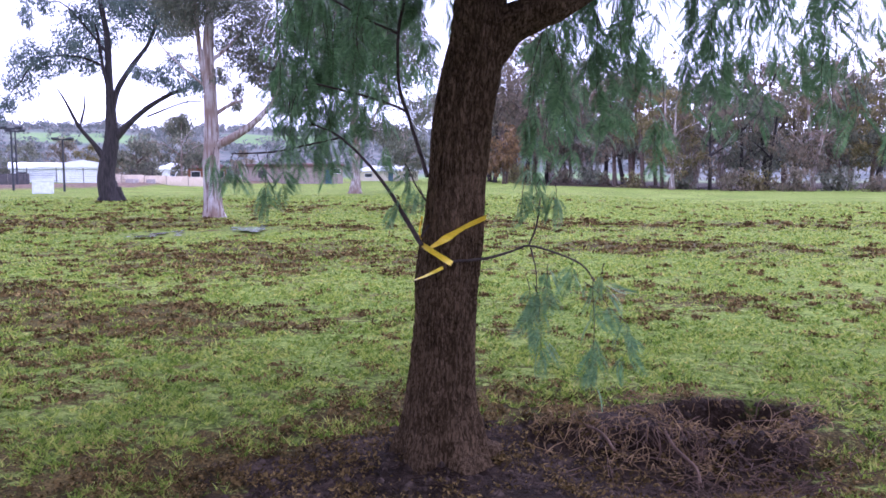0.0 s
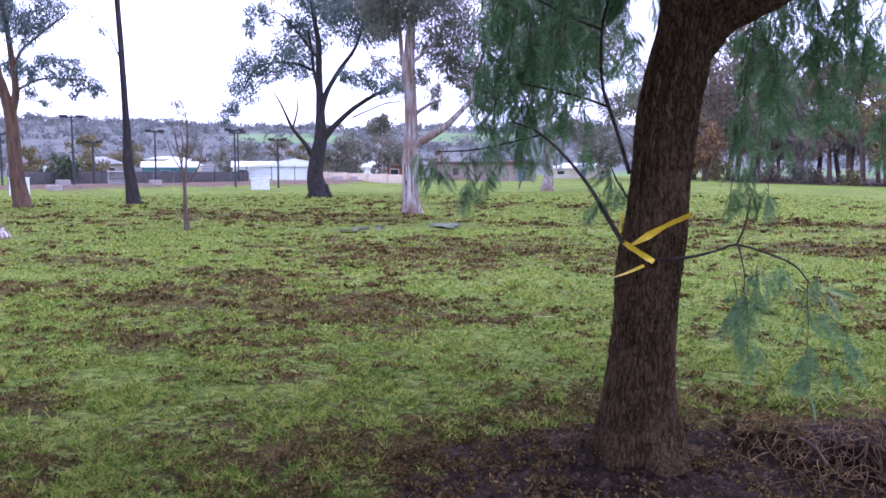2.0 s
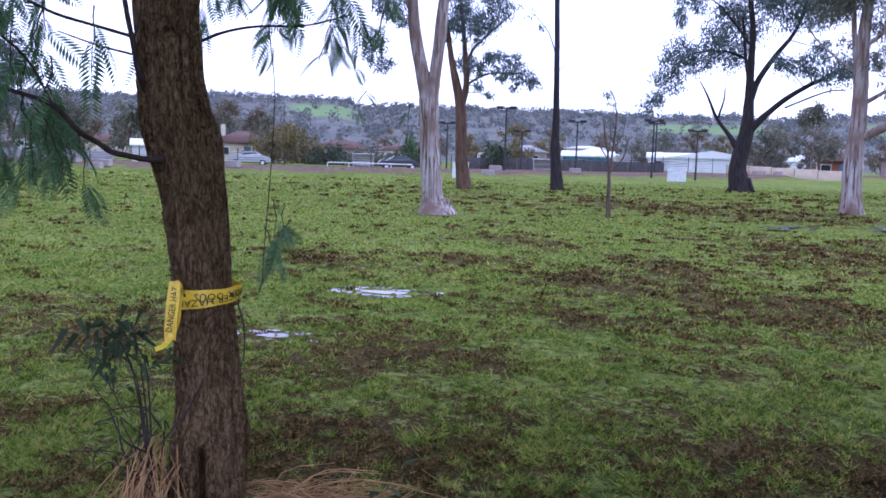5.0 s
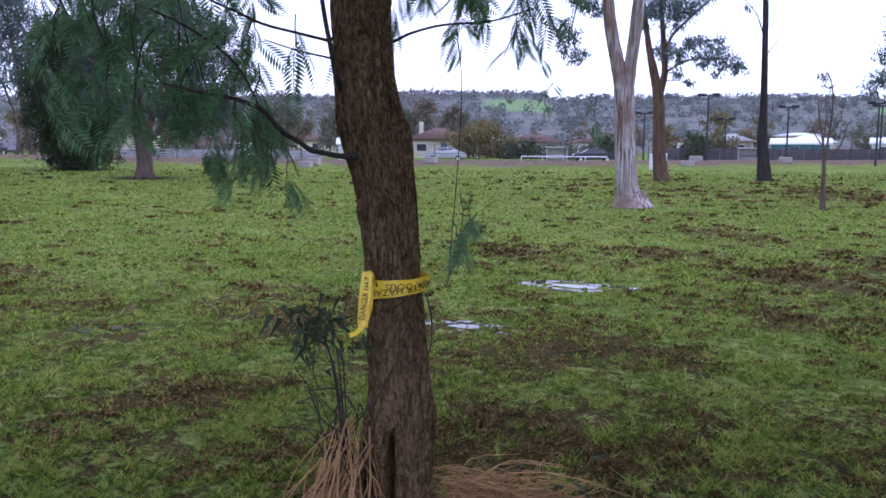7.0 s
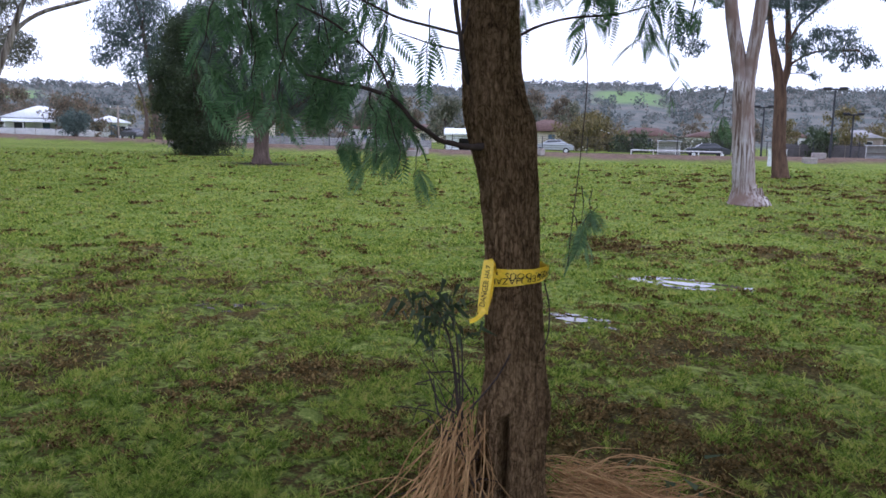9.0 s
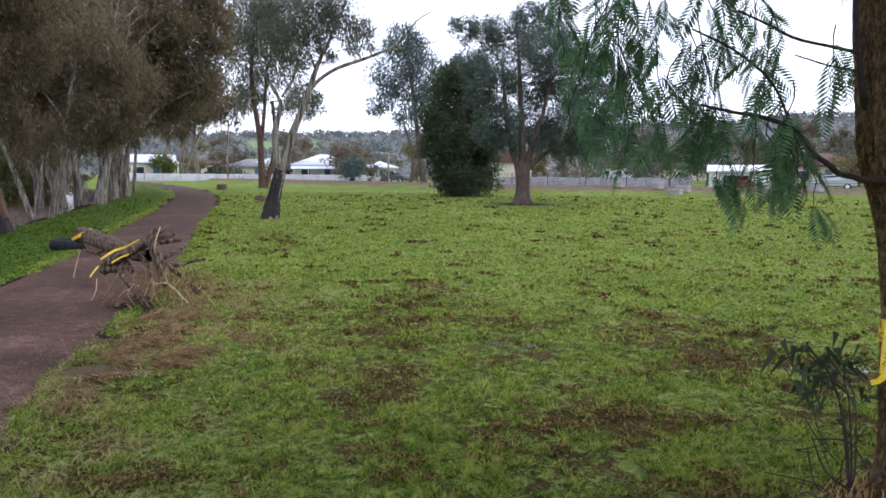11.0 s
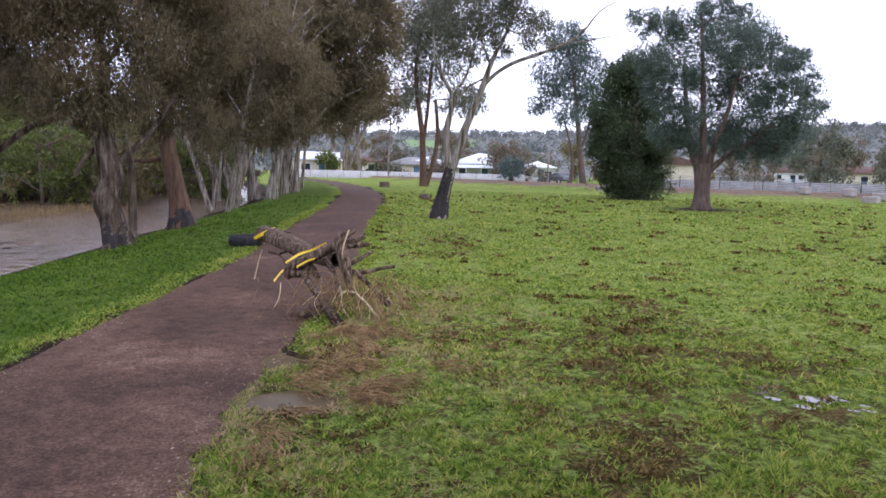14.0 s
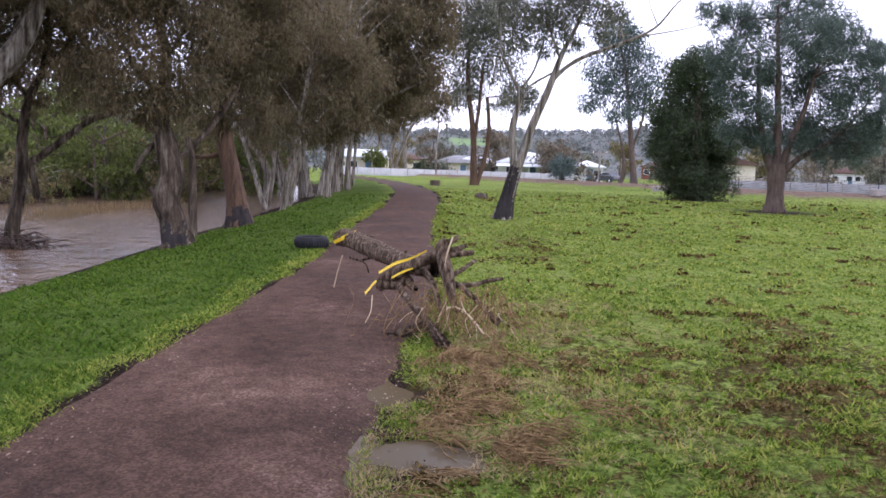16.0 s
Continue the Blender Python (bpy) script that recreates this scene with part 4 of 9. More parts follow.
tree.finish()
tree = gum((-13.75, 60.46, 0.60), bark="bark_pale", label="distant gum tree with grey-green leaves on the lawn", leafmat="leaf_grey")
tree.limb([(0.00,0.00,-0.09,0.537),(0.08,0.02,1.13,0.358),(0.08,0.02,1.99,0.322),(0.16,0.04,4.15,0.287),(0.07,0.02,6.29,0.233),(0.27,0.06,8.42,0.197),(0.05,0.01,10.54,0.143),(-0.37,-0.09,12.23,0.107)])
tree.limb([(0.07,0.02,3.72,0.143),(0.88,0.37,5.01,0.125),(1.68,0.71,6.31,0.090),(2.28,0.95,8.45,0.072)])
tree.limb([(0.07,0.02,5.01,0.125),(-0.96,-0.34,6.71,0.090),(-1.57,-0.56,8.41,0.072)])
tree.crown([(-0.10,0.68,9.79,2.03), (1.24,0.62,11.00,2.02), (-1.27,-0.03,9.31,1.84), (2.19,0.32,7.96,1.74), (-1.06,0.96,6.39,1.51), (1.01,1.82,5.10,1.34), (2.62,0.47,4.56,1.13), (-0.08,0.57,12.33,2.65), (-1.62,-2.00,10.73,2.13), (1.99,1.15,13.60,2.65), (-1.33,0.20,14.86,3.08), (3.97,2.55,9.88,2.07), (4.52,2.03,6.35,1.60), (3.52,-0.04,12.04,2.16)])
tree.finish()
tree = gum((-18.23, 15.46, 0.09), bark="bark_pale", label="smooth pale grey gum with a forked trunk and peeling bark", leafmat="leaf_blue", flare=1.5)
tree.limb([(0.00,0.00,-0.09,0.462),(-0.06,-0.07,0.39,0.364),(-0.10,-0.12,0.90,0.322),(-0.14,-0.17,1.74,0.308),(-0.18,-0.21,2.58,0.294),(-0.20,-0.24,3.41,0.308)])
tree.limb([(-0.22,-0.26,3.28,0.224),(-0.33,-0.38,4.07,0.196),(-0.46,-0.52,4.89,0.182),(-0.54,-0.61,5.70,0.168),(-0.59,-0.66,6.51,0.154),(-0.66,-0.74,7.80,0.126),(-0.78,-0.87,9.38,0.084)])
tree.limb([(-0.16,-0.19,3.28,0.210),(-0.09,-0.14,4.08,0.189),(0.01,-0.08,5.06,0.182),(0.07,-0.04,5.87,0.175),(0.14,0.00,6.68,0.154),(0.30,0.10,7.95,0.126),(0.41,0.16,9.35,0.084)])
tree.limb([(-0.51,-0.63,5.70,0.063),(-0.78,-0.99,6.49,0.049),(-1.02,-1.32,5.99,0.035),(-1.13,-1.48,5.17,0.021)])
tree.crown([(-0.84,-1.73,4.95,0.37), (-0.69,-1.62,4.38,0.34), (-0.84,-1.96,4.57,0.20), (-0.99,-0.71,5.82,0.35), (-0.62,-1.51,5.99,0.44), (-0.37,-0.94,8.02,1.01), (0.21,0.05,8.43,1.19), (-0.68,-0.11,9.54,1.39), (-0.77,-1.82,6.67,0.67)])
tree.finish()
tree = gum((-29.18, 26.53, 0.40), bark="bark_red", label="gum tree with reddish brown trunk and open bluish crown", leafmat="leaf_blue")
tree.limb([(0.00,0.00,-0.06,0.390),(-0.12,-0.13,1.19,0.310),(-0.17,-0.18,2.57,0.276),(-0.21,-0.24,3.93,0.253),(-0.36,-0.41,5.02,0.207),(-0.53,-0.60,6.09,0.149),(-0.68,-0.77,7.43,0.115),(-0.82,-0.93,9.02,0.092)])
tree.limb([(-0.18,-0.20,4.07,0.184),(-0.06,-0.05,5.03,0.149),(-0.12,-0.13,6.38,0.126),(-0.20,-0.22,7.72,0.103),(-0.32,-0.36,9.04,0.080)])
tree.limb([(-0.06,-0.07,5.57,0.092),(0.06,0.14,6.66,0.069),(0.48,0.84,7.51,0.057),(1.07,1.75,8.51,0.046)])
tree.limb([(-0.05,-0.06,5.03,0.069),(0.55,0.86,5.62,0.046),(1.53,2.22,5.68,0.034)])
tree.crown([(-0.68,0.46,6.21,0.63), (0.67,-0.01,5.80,0.55), (0.99,0.78,6.39,0.56), (1.66,1.28,6.12,0.61), (1.25,2.52,5.59,0.57), (1.55,3.03,5.26,0.43), (1.62,0.58,5.52,0.55), (0.62,-0.40,7.35,0.66), (1.06,0.26,7.91,0.77), (1.41,0.63,8.71,0.83), (-0.10,-0.16,8.51,0.95), (-0.98,-0.81,7.45,0.45), (-0.08,-0.89,7.88,0.55), (1.13,-0.41,4.94,0.33), (0.84,0.64,4.55,0.25), (1.87,1.52,4.92,0.25)])
tree.crown([(-0.81,-0.69,10.12,1.12), (-0.17,1.31,10.63,1.44)])
tree.finish()
tree = gum((-26.82, 30.67, 0.42), bark="bark_dark", label="slender straight gum trunk blackened at its base", leafmat="leaf_blue")
tree.limb([(0.02,0.02,-0.06,0.356),(-0.05,-0.05,0.99,0.273),(-0.13,-0.12,2.12,0.237),(-0.13,-0.11,3.25,0.178),(-0.17,-0.15,5.20,0.142),(-0.21,-0.19,7.13,0.130),(-0.28,-0.25,9.32,0.119),(-0.39,-0.35,12.02,0.095),(-0.45,-0.40,13.89,0.047)])
tree.limb([(-0.21,-0.19,6.58,0.036),(-0.50,-0.44,7.68,0.024),(-0.72,-0.64,8.09,0.018),(-1.05,-0.94,8.63,0.012)])
tree.limb([(-0.19,-0.17,5.75,0.024),(0.24,0.26,6.59,0.012)])
tree.crown([(-0.85,-0.58,8.11,0.23,0.50), (-0.90,-1.30,8.57,0.20,0.50), (-0.64,-0.14,13.18,1.46), (-0.68,-0.30,11.81,0.87), (-0.40,0.04,14.51,1.46)])
tree.finish()
tree = gum((-14.90, 19.48, 0.10), bark="bark_brown", label="thin nearly bare sapling with a few leaves", leafmat="leaf_grey")
tree.limb([(0.00,0.00,-0.02,0.079),(-0.01,-0.01,0.53,0.065),(-0.02,-0.02,1.21,0.050),(-0.07,-0.06,1.89,0.029),(-0.17,-0.13,2.56,0.022),(-0.22,-0.17,2.98,0.014)])
tree.limb([(-0.02,-0.02,1.21,0.043),(0.04,0.02,2.06,0.029),(0.09,0.05,2.90,0.022),(0.02,0.01,3.57,0.014),(-0.13,-0.10,3.90,0.007)])
tree.limb([(-0.01,-0.01,1.38,0.029),(0.30,0.20,1.82,0.022),(0.41,0.27,2.41,0.014)])
tree.limb([(-0.04,-0.03,1.72,0.022),(-0.22,-0.24,2.13,0.014),(-0.33,-0.36,2.64,0.007)])
tree.limb([(0.04,0.03,2.06,0.022),(0.22,0.19,2.49,0.014),(0.29,0.25,2.99,0.007)])
tree.limb([(-0.07,-0.06,1.85,0.022),(-0.02,-0.04,2.48,0.014),(-0.07,-0.07,3.07,0.011)])
tree.limb([(0.10,0.07,2.57,0.014),(-0.01,-0.05,3.07,0.009),(0.12,0.07,3.49,0.007)])
tree.crown([(-0.08,-0.14,3.73,0.19,0.50), (0.00,-0.09,3.36,0.16,0.40), (0.12,0.05,3.07,0.23,0.12), (0.06,-0.08,2.39,0.38,0.10), (0.32,0.10,2.65,0.24,0.10)])
tree.finish()
tree = gum((-28.31, -5.85, 0.19), bark="bark_river", charred=1.75, label="leaning gum forked low, charred base and bare long limb", leafmat="leaf_olive")
tree.limb([(0.01,-0.04,-0.04,0.310),(-0.02,0.09,0.69,0.220),(-0.05,0.28,1.48,0.204),(-0.06,0.38,1.87,0.204)])
tree.limb([(-0.05,0.28,1.64,0.139),(-0.01,0.19,2.46,0.114),(-0.01,0.18,2.95,0.114),(-0.04,0.26,3.40,0.098),(-0.04,0.37,4.02,0.065),(0.05,0.03,4.69,0.049),(0.15,-0.23,5.26,0.041),(0.18,-0.31,5.93,0.041),(0.20,-0.35,6.88,0.033),(0.15,-0.24,7.45,0.024)])
tree.limb([(-0.07,0.40,1.74,0.155),(-0.09,0.61,2.36,0.139),(-0.10,0.80,3.04,0.131),(-0.12,1.09,3.72,0.114),(-0.14,1.37,4.48,0.106),(-0.15,1.66,5.34,0.073),(-0.17,2.03,6.08,0.057),(-0.18,2.31,6.82,0.049),(-0.18,2.59,7.37,0.041),(-0.18,2.67,8.48,0.024)])
tree.limb([(-0.21,1.37,4.49,0.082),(-0.16,1.76,4.86,0.065),(-0.08,2.34,5.21,0.065),(0.08,3.29,5.52,0.057),(0.24,4.03,5.79,0.049),(0.37,4.57,6.11,0.033),(0.51,5.09,6.74,0.024),(0.66,5.61,7.04,0.016)])
tree.limb([(-0.42,4.01,5.89,0.024),(-0.62,4.93,6.07,0.020),(-0.80,5.85,6.31,0.012),(-0.89,6.39,6.76,0.008)])
tree.limb([(-0.07,0.41,4.21,0.041),(-0.15,0.78,4.79,0.033),(-0.21,1.06,5.75,0.024)])
tree.limb([(-0.23,1.55,5.25,0.041),(-0.11,1.17,6.30,0.033),(-0.05,0.98,7.24,0.024)])
tree.limb([(-0.22,1.46,4.78,0.033),(-0.02,0.71,4.30,0.033),(0.04,0.52,3.91,0.024)])
tree.limb([(-0.44,4.56,6.24,0.020),(-0.41,4.27,6.96,0.012),(-0.42,4.35,7.51,0.008)])
tree.crown([(-0.07,2.32,6.80,0.79), (0.29,3.29,6.51,0.51), (-0.98,2.83,6.18,0.49), (-1.11,1.43,6.46,0.74), (-0.21,1.93,5.71,0.40), (-0.13,0.97,6.50,0.64), (0.70,0.33,6.38,0.62), (0.52,1.26,5.44,0.43), (0.21,0.44,5.71,0.51), (0.19,1.58,7.35,0.98), (-0.99,3.41,6.06,0.24,0.60), (0.60,0.11,7.34,0.78), (0.54,2.36,8.14,1.16)])
tree.finish()
tree = gum((-71.66, -14.40, 0.70), bark="bark_red", label="multi-stemmed gum with dark olive foliage", leafmat="leaf_olive")
tree.limb([(-0.00,0.00,-0.10,0.418),(0.02,-0.11,2.12,0.293),(0.04,-0.21,4.63,0.272),(0.12,-0.62,7.12,0.209),(0.17,-0.87,10.10,0.167),(0.12,-0.63,13.54,0.125)])
tree.limb([(-0.04,0.20,0.10,0.251),(-0.15,0.79,2.12,0.209),(-0.22,1.12,4.62,0.188),(-0.17,0.86,7.61,0.167)])
tree.limb([(0.03,-0.16,3.63,0.188),(0.03,0.19,6.62,0.167),(0.03,0.48,10.57,0.125)])
tree.crown([(0.18,-1.64,11.60,2.45), (1.48,0.63,13.26,2.39), (-0.41,1.81,11.07,2.45), (-1.43,-0.93,9.29,1.98), (-1.74,3.16,8.20,1.66), (-1.39,4.73,7.63,0.93), (0.34,2.71,7.03,1.31), (0.76,-1.52,14.44,3.04), (0.85,1.50,15.72,3.01), (-1.57,4.11,6.41,0.62), (0.06,-0.89,7.63,1.33)])
tree.finish()
tree = gum((-108.94, -0.64, 1.00), bark="bark_brown", label="airy gum tree with pale grey-green drooping leaves", leafmat="leaf_blue")
tree.limb([(0.00,0.72,-0.15,0.469),(0.00,0.29,3.08,0.375),(-0.00,-0.14,6.72,0.313),(0.00,-0.56,10.36,0.250),(0.00,-0.99,13.98,0.188)])
tree.limb([(0.00,-1.08,0.07,0.313),(0.03,-0.76,2.35,0.250),(0.00,-1.18,5.28,0.156),(0.12,-2.32,8.94,0.094)])
tree.limb([(0.00,0.12,4.54,0.219),(0.19,1.25,8.14,0.156),(0.25,1.51,12.44,0.125)])
tree.crown([(-1.30,-1.77,17.07,3.09), (-1.97,-3.92,14.31,2.80), (-1.39,-4.58,11.32,2.01), (-1.13,-6.02,10.22,1.16), (-1.33,-0.97,12.68,2.78), (-1.00,1.11,15.47,2.77), (1.17,-2.48,18.86,2.41), (-0.07,0.50,10.34,2.44), (0.63,1.85,12.38,2.12), (1.98,-1.58,8.78,1.95), (1.98,-0.73,18.64,1.87)])
tree.finish()
tree = conifer((-51.83, 2.26, 0.52), label="dense dark green conifer with branches down to the ground")
tree.limb([(0.00,0.00,-0.07,0.445),(-0.00,-0.04,1.54,0.356),(-0.01,-0.12,4.95,0.237),(-0.01,-0.21,8.31,0.089)])
tree.crown([(0.47,-0.05,0.93,1.51), (-0.43,-1.02,1.83,1.60), (-0.84,0.84,1.82,1.47), (0.04,-1.25,3.60,1.88), (-0.82,0.61,3.96,1.91), (-1.00,-0.75,5.73,1.92), (-0.83,0.82,6.01,1.55), (0.25,-0.21,7.61,1.51), (0.49,-1.02,7.27,1.29), (0.61,0.99,7.52,0.93), (0.52,-1.62,4.94,1.29), (0.69,1.49,3.03,0.86), (-0.33,-1.99,2.87,0.80), (-0.79,-0.03,2.94,1.84), (-0.69,-0.48,0.79,1.32), (0.11,1.02,0.93,1.23)])
tree.finish()
tree = sheoak((-39.41, 4.45, 0.40), label="large dark sheoak with a thick short trunk and feathery crown")
tree.limb([(0.00,0.00,-0.08,0.465),(0.00,0.02,0.77,0.358),(-0.00,-0.00,1.53,0.387),(-0.01,-0.06,2.04,0.387)])
tree.limb([(-0.02,-0.17,1.79,0.213),(-0.13,-0.55,2.81,0.155),(-0.21,-0.82,4.09,0.116),(-0.23,-0.91,5.36,0.087),(-0.25,-1.02,6.88,0.068)])
tree.limb([(-0.00,-0.01,1.79,0.194),(-0.01,-0.06,3.56,0.155),(-0.01,-0.17,5.32,0.116),(-0.01,-0.27,7.07,0.087),(-0.01,-0.40,8.80,0.058)])
tree.limb([(0.02,0.13,1.79,0.174),(0.03,0.49,3.04,0.135),(0.05,0.92,4.29,0.097),(0.07,1.22,5.77,0.068)])
tree.limb([(0.03,0.18,1.66,0.155),(-0.05,1.00,2.41,0.116),(-0.13,2.05,3.03,0.087),(-0.18,2.95,4.01,0.058),(-0.21,3.83,5.23,0.039)])
tree.crown([(-1.26,-0.33,8.03,1.42), (-1.28,-1.82,8.36,1.08), (-0.19,-2.90,8.47,0.83), (1.50,0.70,7.27,1.33), (-0.96,1.83,6.88,1.14), (0.55,-1.45,6.29,1.22), (-1.24,0.47,5.95,1.43), (-1.72,2.02,5.45,1.31), (0.31,-1.13,4.31,1.09), (0.19,-2.11,5.35,0.93), (-1.85,0.62,3.93,1.22), (-0.67,1.90,3.57,1.27), (1.87,2.50,4.34,1.07), (2.08,2.62,5.70,0.90), (2.07,3.02,6.38,0.64), (-0.92,4.43,5.79,0.98)])
tree.crown([(-0.69,3.56,3.29,1.03), (2.20,3.52,3.82,0.90), (-0.53,4.60,4.75,0.74)])
tree.crown([(0.1,-1.7,3.3,0.9), (0.2,-0.7,3.0,0.75), (0.3,1.0,2.9,0.75), (-0.3,2.3,2.7,0.8), (0.2,3.2,2.8,0.8), (0,0.2,9.2,0.9), (0.4,1.2,8.3,1.0), (0,2.3,7.5,1.0), (0,3.5,6.8,0.85), (-0.2,-2.6,6.8,0.9)])
tree.finish()
tree = shrub((-87.16, -7.81, 0.82), label="round clipped-looking grey-green bush on the lawn")
tree.limb([(-0.00,0.00,-0.06,0.351),(0.00,-0.01,0.90,0.251)])
tree.crown([(-0.21,-0.04,1.86,1.23), (0.26,-0.59,1.62,0.92), (-0.11,0.56,1.61,0.92), (0.51,0.01,2.56,0.91), (0.67,0.04,1.25,1.03), (-0.58,-0.79,2.23,0.74), (-0.26,0.72,2.21,0.74)])
tree.finish()
tree = gum((-18.95, -12.05, -0.27), bark="bark_gnarled", charred=0.7, leafmat="leaf_brown", label="gnarled river gum with burred pale trunk, dark at its foot")
tree.limb([(0.00,-0.00,-0.04,0.349),(0.08,-0.14,0.63,0.287),(0.15,-0.25,1.07,0.299),(0.08,-0.14,1.64,0.274),(0.16,-0.26,2.36,0.237),(0.21,-0.34,2.93,0.174),(0.15,-0.25,4.20,0.125),(0.25,-0.40,5.17,0.093),(0.30,-0.48,6.27,0.062)])
tree.limb([(0.13,-0.21,0.99,0.112),(0.21,-0.46,1.18,0.100),(0.26,-0.59,1.33,0.075)])
tree.limb([(-0.15,0.25,0.23,0.100),(-0.14,0.24,1.35,0.093),(-0.13,0.23,1.93,0.081),(-0.08,0.15,2.51,0.062)])
tree.limb([(0.04,-0.07,1.93,0.100),(-0.30,0.31,2.44,0.075),(-0.58,0.64,2.95,0.056),(-0.87,1.00,3.70,0.037)])
tree.limb([(0.16,-0.26,2.50,0.075),(0.34,-0.69,2.07,0.056),(0.42,-0.89,1.65,0.044)])
tree.limb([(0.19,-0.31,3.21,0.075),(0.65,-0.81,4.16,0.050),(1.00,-1.16,5.08,0.031)])
tree.limb([(0.15,-0.25,4.20,0.056),(-0.05,0.21,5.05,0.037),(-0.22,0.61,5.90,0.025)])
tree.crown([(0.40,-0.04,3.47,0.84), (0.88,-0.65,4.00,0.84), (0.14,-0.47,5.05,1.01), (1.13,-1.06,5.33,0.99), (-0.20,0.59,4.92,0.85), (1.25,-0.90,3.22,0.53), (0.66,-2.11,3.64,0.72), (0.42,-0.26,5.96,1.05), (-0.17,0.42,3.65,0.61), (0.35,-0.79,5.73,0.92), (-0.16,-0.90,3.10,0.41)])
tree.finish()
tree = gum((-24.75, -13.40, -0.19), bark="bark_red", charred=0.7, leafmat="leaf_brown", label="red-brown river gum trunk, charred low down, on the bank")
tree.limb([(0.00,-0.00,-0.06,0.426),(0.05,-0.10,0.75,0.299),(0.13,-0.24,1.68,0.252),(0.20,-0.38,2.42,0.236),(0.23,-0.44,3.34,0.205),(0.18,-0.34,4.79,0.142),(0.24,-0.46,6.41,0.095),(0.27,-0.51,7.48,0.063)])
tree.limb([(0.16,-0.31,2.23,0.095),(0.34,-0.93,2.05,0.063),(0.50,-1.45,2.05,0.039)])
tree.limb([(0.21,-0.39,3.52,0.095),(-0.15,0.30,4.81,0.063),(-0.40,0.81,6.10,0.039)])
tree.limb([(0.22,-0.42,3.15,0.079),(0.52,-0.98,4.05,0.055),(0.67,-1.26,5.12,0.032)])
tree.crown([(0.08,-0.21,3.89,1.08), (0.46,0.22,5.28,1.24), (-0.27,0.68,6.45,1.27), (0.66,-0.52,3.04,0.53), (0.86,-0.50,6.66,1.13), (-0.50,0.30,3.27,0.62), (0.45,-0.12,7.24,1.33), (-0.45,0.98,5.37,0.77), (0.22,-0.92,4.80,0.87)])
tree.finish()
tree = gum((-19.45, -16.96, -1.16), bark="bark_gnarled", leafmat="leaf_brown", label="slim grey gum at the water's edge with a long side limb")
tree.limb([(-0.02,0.02,-0.00,0.201),(-0.02,0.03,0.95,0.179),(-0.11,0.13,1.73,0.165),(-0.17,0.21,2.52,0.151),(-0.19,0.23,3.30,0.129),(-0.29,0.35,4.24,0.108),(-0.49,0.59,5.02,0.086),(-0.60,0.73,5.96,0.072),(-0.67,0.82,7.04,0.050)])
tree.limb([(-0.28,0.33,2.64,0.100),(-0.61,0.86,3.15,0.086),(-1.01,1.51,3.79,0.079),(-1.31,2.04,4.03,0.072),(-1.67,2.73,4.52,0.057),(-1.95,3.28,4.61,0.043),(-2.35,4.14,4.79,0.029)])
tree.limb([(-0.28,0.33,2.67,0.086),(-0.36,0.43,2.20,0.079),(-0.38,0.46,1.80,0.079)])
tree.limb([(-0.49,0.59,5.02,0.050),(-0.92,1.12,5.83,0.036),(-1.12,1.37,6.63,0.029)])
tree.limb([(-0.29,0.35,4.24,0.057),(0.01,-0.18,5.15,0.043),(0.12,-0.39,6.20,0.029)])
tree.limb([(-1.91,2.58,4.54,0.036),(-2.08,3.04,4.95,0.022),(-2.33,3.80,5.12,0.014)])
tree.crown([(-0.64,0.60,5.81,1.13), (0.42,0.26,6.58,1.27), (-0.58,1.42,7.00,1.10), (-1.59,1.18,5.92,0.97), (0.18,-0.23,4.83,0.63), (-0.51,0.44,4.17,0.42,0.50), (0.15,-0.94,5.61,0.89), (-0.86,-0.21,7.91,1.44), (-1.36,1.96,7.43,1.05), (0.32,-0.70,3.91,0.53,0.50)])
tree.finish()
tree = gum((-16.36, -18.21, -1.25), bark="bark_river", leafmat="leaf_brown", label="large pale limbed gum leaning over the bank")
tree.limb([(0.00,-0.00,-0.06,0.746),(-0.18,0.17,1.38,0.610),(-0.44,0.41,2.63,0.543),(-0.89,0.87,3.59,0.448),(-1.43,1.43,4.27,0.380),(-1.95,2.02,4.92,0.312),(-2.31,2.46,5.81,0.231),(-2.51,2.70,6.87,0.176),(-2.62,2.85,8.33,0.122)])
tree.limb([(-0.89,0.87,3.54,0.298),(-1.44,1.43,4.48,0.217),(-1.72,1.75,5.50,0.176),(-1.68,1.70,6.49,0.149),(-1.56,1.57,7.31,0.136),(-1.55,1.56,8.42,0.095)])
tree.limb([(-1.95,2.02,4.92,0.095),(-2.28,2.33,6.13,0.061),(-1.98,2.06,6.02,0.047),(-1.54,1.42,5.84,0.034)])
tree.crown([(-1.75,1.98,7.05,1.15), (-1.05,0.90,6.41,1.49), (-2.48,2.76,7.73,1.16), (-2.12,0.51,5.59,0.87), (-0.81,0.06,5.58,1.52), (-1.72,0.34,7.98,1.72), (-3.65,2.32,6.79,0.69), (0.27,0.59,6.46,1.61)])
tree.finish()
tree = gum((-49.60, -23.70, -0.69), bark="bark_river", leafmat="leaf_brown", label="cluster of pale river gum stems on the bank")
tree.limb([(0.00,-0.00,-0.11,0.312),(0.02,-0.04,1.71,0.266),(0.16,-0.35,2.83,0.219),(0.55,-1.15,3.93,0.156),(0.86,-1.76,5.39,0.109)])
tree.limb([(-0.50,1.11,0.25,0.281),(-0.40,0.58,1.71,0.234),(-0.34,0.23,2.83,0.187),(-0.23,-0.30,4.32,0.141),(-0.17,-0.63,6.53,0.094)])
